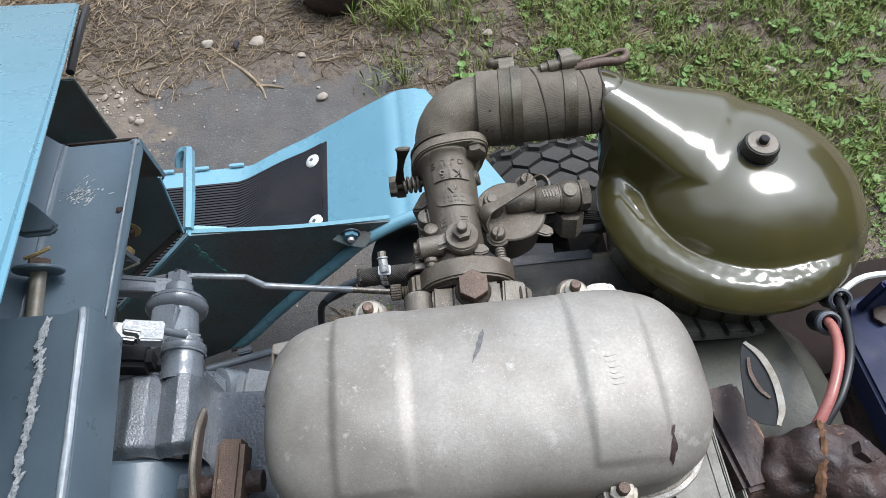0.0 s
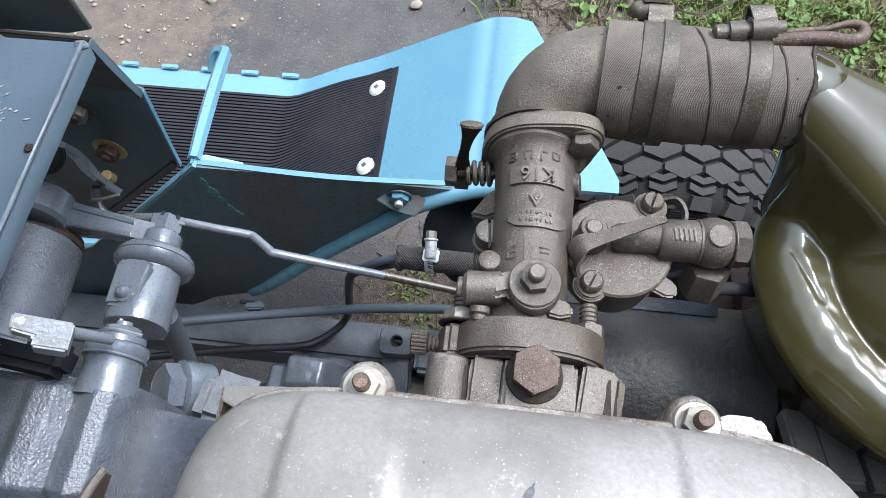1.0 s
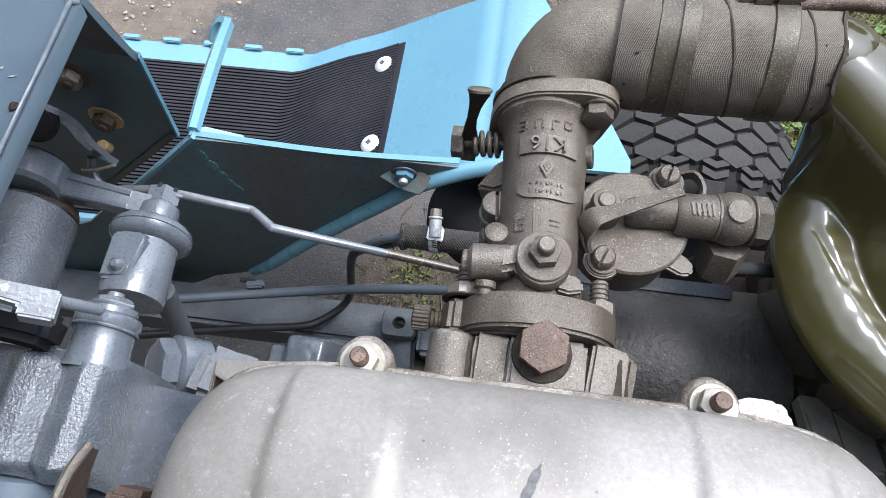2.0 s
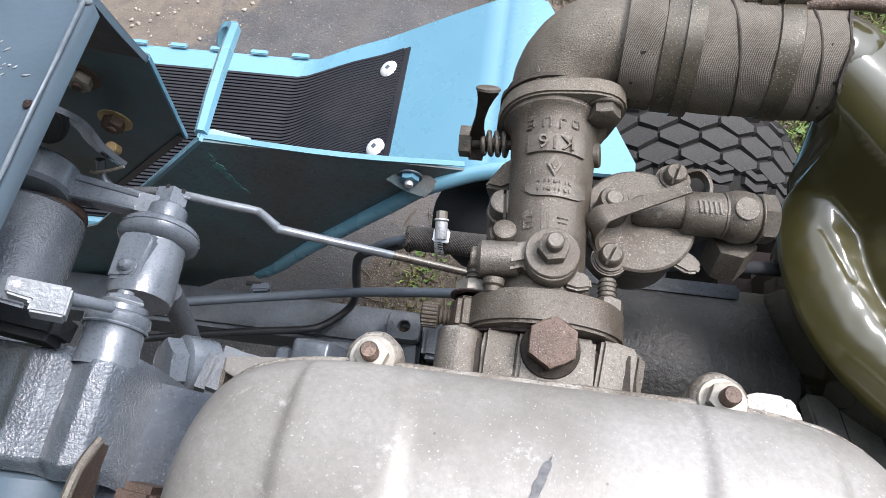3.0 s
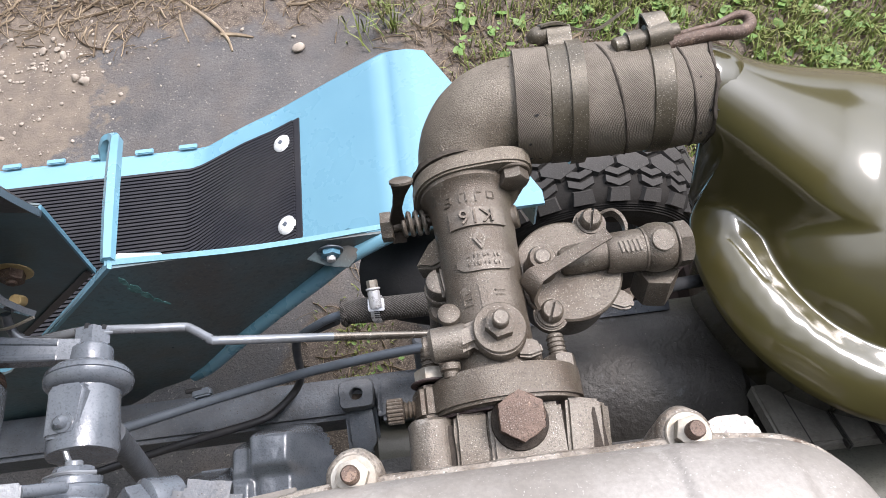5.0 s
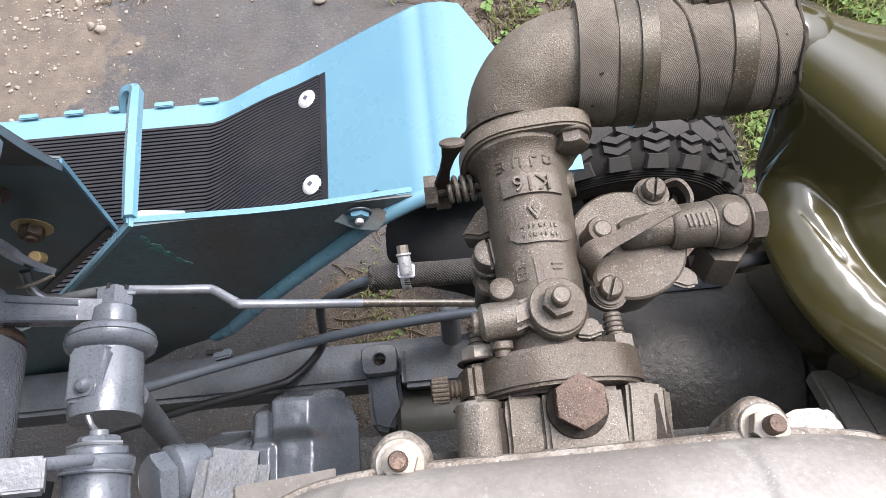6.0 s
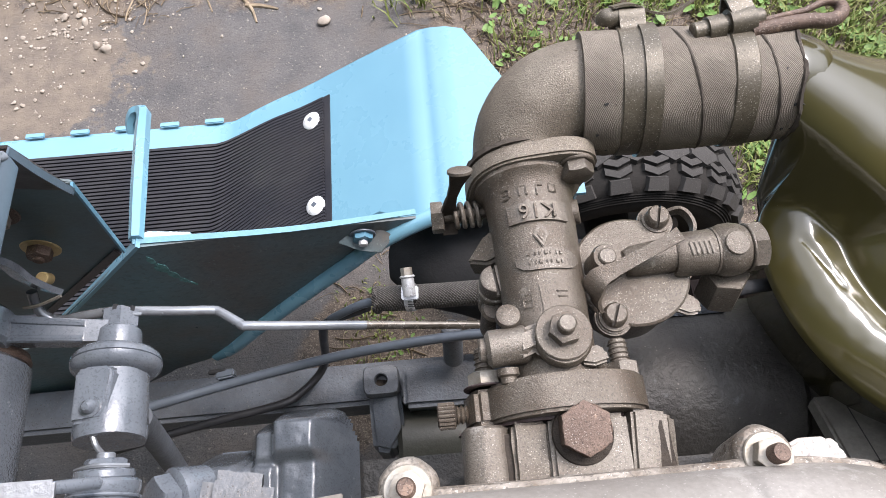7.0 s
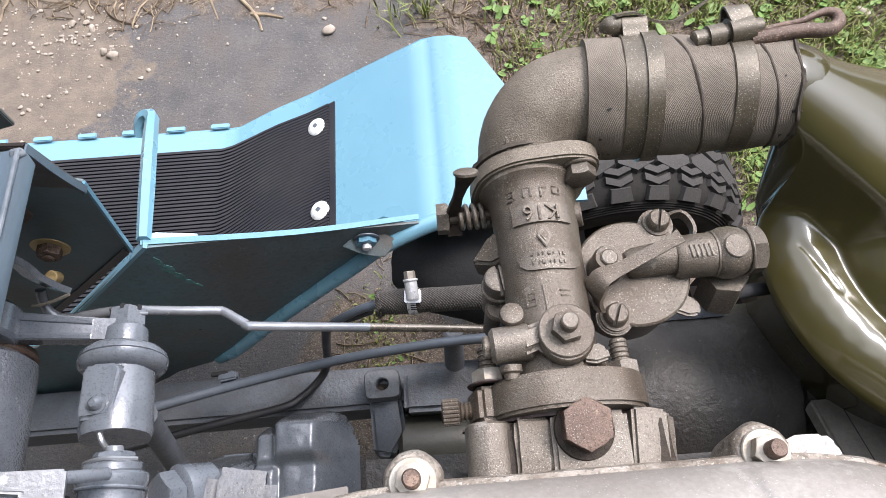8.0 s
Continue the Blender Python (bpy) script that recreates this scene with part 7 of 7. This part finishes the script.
while count < 120000:
    x, y = rnd.uniform(-0.3, 1.8), rnd.uniform(0.1, 2.0)
    count += 1
    if rnd.random() > is_green(x, y):
        continue
    z = ground_height(x, y)
    if rnd.random() < (0.970 if y > 0.5 else 0.94):
        hh, a = rnd.uniform(0.012, 0.045), rnd.uniform(0, 6.28)
        if y < 0.5:
            hh *= 0.4
        if math.hypot(x, y - 1.35) < 0.2 or math.hypot(x + 0.06, y - 1.09) < 0.1:
            hh *= 2.0
        w = rnd.uniform(0.0010, 0.0024)
        lean = rnd.uniform(0.2, 1.1) * hh
        dx, dy = math.cos(a), math.sin(a)
        i = len(gv)
        gv += [(x - dy * w, y + dx * w, z - 0.002), (x + dy * w, y - dx * w, z - 0.002), (x + dx * lean * 0.4 + dy * w * 0.8, y + dy * lean * 0.4 - dx * w * 0.8, z + hh * 0.6), (x + dx * lean * 0.4 - dy * w * 0.8, y + dy * lean * 0.4 + dx * w * 0.8, z + hh * 0.6), (x + dx * lean, y + dy * lean, z + hh * 0.9)]
        gf += [(i, i + 1, i + 2, i + 3), (i + 3, i + 2, i + 4)]
    elif x > 0.1 or y < 0.5:
        for _ in range(rnd.randint(2, 5)):
            px, py, r = x + rnd.uniform(-0.015, 0.015), y + rnd.uniform(-0.015, 0.015), rnd.uniform(0.003, 0.0115) * (1.0 if y > 0.5 else 0.38)
            h0, a, el = z + rnd.uniform(0.005, 0.020), rnd.uniform(0, 6.28), rnd.uniform(1.0, 1.7)
            tx, ty = rnd.uniform(-0.4, 0.4), rnd.uniform(-0.4, 0.4)
            i = len(lv)
            ring = []
            for k in range(8):
                b = 6.283 * k / 8
                ux, uy = r * math.cos(b) * el, r * math.sin(b) * 0.8
                qx, qy = ux * math.cos(a) - uy * math.sin(a), ux * math.sin(a) + uy * math.cos(a)
                ring.append((px + qx, py + qy, h0 + qx * tx + qy * ty - 0.15 * abs(uy)))
            lv += ring + [(px, py, h0 - 0.0012)]
            lf += [(i + k, i + (k + 1) % 8, i + 8) for k in range(8)]
# thinner grass that runs out round the dense patch
for _ in range(60000):
    x, y = rnd.uniform(0.2, 4.2), rnd.uniform(-2.2, 4.2)
    if x < 1.3 and 0.1 < y < 1.5:
        continue
    out = math.hypot(max(0.0, x - 1.4), max(0.0, y - 1.6, 0.1 - y))
    patch = smoothstep(0.38, 0.62, 0.5 + 0.5 * noise.noise(Vector((x * 1.3, y * 1.3, 2)))) * 0.75 + 0.25
    if (y < 0.1 and x < 0.75) or rnd.random() > patch * math.exp(-out / 0.8):
        continue
    z, hh, a, w = ground_height(x, y), rnd.uniform(0.015, 0.05), rnd.uniform(0, 6.28), rnd.uniform(0.002, 0.004)
    dx, dy = math.cos(a), math.sin(a)
    i = len(gv)
    gv += [(x - dy * w, y + dx * w, z - 0.002), (x + dy * w, y - dx * w, z - 0.002), (x + dx * hh * 0.7, y + dy * hh * 0.7, z + hh)]
    gf.append((i, i + 1, i + 2))
raw("grass", gv, gf, "grass", "short uneven grass on bare mud", "grass")
raw("weeds", lv, lf, "leaf", "small round green weed leaves", "weeds")

tv, tf = [], []
for _ in range(36000):
    x, y = rnd.uniform(-1.6, 1.4), rnd.uniform(0.15, 2.1)
    dense = smoothstep(1.06, 1.3, y + 0.12 * noise.noise(Vector((x * 4, y * 4, 9)))) if x < 0.0 else 0.55 * smoothstep(0.5, 0.8, y)
    if y < 0.5 and -0.3 < x < -0.12:
        dense = 0.10
    dense *= smoothstep(-1.58, -1.20, x) * smoothstep(2.05, 1.60, y) * smoothstep(1.38, 1.0, x)
    if rnd.random() > dense:
        continue
    ln, a, w = rnd.uniform(0.008, 0.060), rnd.uniform(0, 6.28), rnd.uniform(0.0005, 0.0016)
    if rnd.random() < 0.12:
        ln, w = ln * 2, w * 1.7
    px, py, bend = x, y, rnd.uniform(-14, 14)
    steps = 6
    i0 = len(tv)
    for k in range(steps + 1):
        z = ground_height(px, py) + 0.0015 + 0.006 * math.sin(3.14 * k / steps) * rnd.random()
        nx, ny = -math.sin(a), math.cos(a)
        tv += [(px + nx * w, py + ny * w, z), (px, py, z + w * 1.5), (px - nx * w, py - ny * w, z)]
        px, py, a = px + math.cos(a) * ln / steps, py + math.sin(a) * ln / steps, a + bend * ln / steps + rnd.uniform(-0.15, 0.15)
    for k in range(steps):
        for c in range(2):
            j = i0 + 3 * k + c
            tf.append((j, j + 1, j + 4, j + 3))
raw("straw", tv, tf, "twig", "dead roots and straw scattered on mud", "straw")


def pebble(at, r, seed, bm=None):
    b = bmesh.new()
    bmesh.ops.create_icosphere(b, subdivisions=2, radius=r)
    for v in b.verts:
        v.co *= 1 + 0.75 * noise.noise(v.co / r * 0.85 + Vector((seed * 1.7, seed * 0.9, seed * 0.3)))
        v.co.x *= 1 + 0.35 * math.sin(seed)
        v.co.z *= 0.55
    bmesh.ops.transform(b, matrix=Matrix.Translation(at), verts=b.verts)
    return join(bm, b) if bm else b


gravel = bmesh.new()
for i in range(900):
    if i < 260:
        x, y = rnd.gauss(-0.86, 0.10), rnd.gauss(1.10, 0.05)
    elif i < 480:
        x, y = rnd.gauss(-0.95, 0.14), rnd.gauss(0.95, 0.10)
    else:
        x, y = rnd.uniform(-1.2, 0.9), rnd.uniform(0.4, 1.7)
    r = rnd.choice((0.0010, 0.0010, 0.0012, 0.0014, 0.0018, 0.0024, 0.0032, 0.0045))
    gravel = pebble((x, y, ground_height(x, y) + r * 0.3), r, i, gravel)
tagged(new("gravel", link_mesh("gravel", gravel, "stone", 60)), "pale gravel scattered on the earth", "gravel", kind="stuff")
for i, (x, y, r) in enumerate(((-0.267, 1.045, 0.0135), (-0.78, 1.03, 0.011), (0.95, 0.98, 0.020), (1.18, 1.12, 0.018), (-0.60, 1.30, 0.014), (-0.452, 1.296, 0.017), (-0.758, 1.015, 0.010), (-0.866, 1.123, 0.009), (-0.818, 1.104, 0.010), (-0.849, 1.158, 0.008), (-0.835, 1.125, 0.007), (-0.324, 1.216, 0.009), (0.211, 1.231, 0.012))):
    single("stone", pebble((x, y, ground_height(x, y) + r * 0.35), r, 40 + i), "stone", "pale rounded stone half sunk in mud", "stone", "stones on the yard", smooth=60)
single("stone", pebble((-0.513, 1.284, 0.006), 0.015, 61), "mat", "dark rounded stone half sunk in mud", "stone", "stones on the yard", smooth=60)
for r, pts in ((0.0042, ((-0.878, 1.200), (-0.808, 1.217), (-0.718, 1.238), (-0.657, 1.270), (-0.594, 1.295))),
               (0.0046, ((-0.594, 1.295), (-0.533, 1.225), (-0.474, 1.158), (-0.435, 1.102), (-0.420, 1.056))),
               (0.0048, ((-0.448, 1.112), (-0.410, 1.106), (-0.372, 1.093))), (0.0030, ((-0.552, 1.205), (-0.544, 1.160), (-0.524, 1.101))),
               (0.0044, ((-0.291, 1.185), (-0.245, 1.185), (-0.199, 1.206))), (0.0050, ((-0.282, 1.238), (-0.235, 1.259), (-0.188, 1.266))),
               (0.0034, ((0.085, 1.242), (0.139, 1.220), (0.149, 1.191), (0.117, 1.149))), (0.0034, ((0.126, 1.114), (0.150, 1.085), (0.163, 1.045))),
               (0.0032, ((-0.790, 1.240), (-0.730, 1.300), (-0.737, 1.357)))):
    single("root", sweep([(x, y, ground_height(x, y) + r * 0.4) for x, y in pts], [r] * (len(pts) - 1) + [r * 0.5], 7, 6, wobble=0.0012), "twig", "pale dead root lying on the mud", "root", "dead roots on the yard")
single("pot_lid", lathe([(0, 0), (0, 0.10), (0.06, 0.115), (0.08, 0.11), (0.08, 0)], (-0.217, 1.470, 0.0), (0, 0, 1), 40), "rust", "dull brown round lid lying in the grass", "lid")
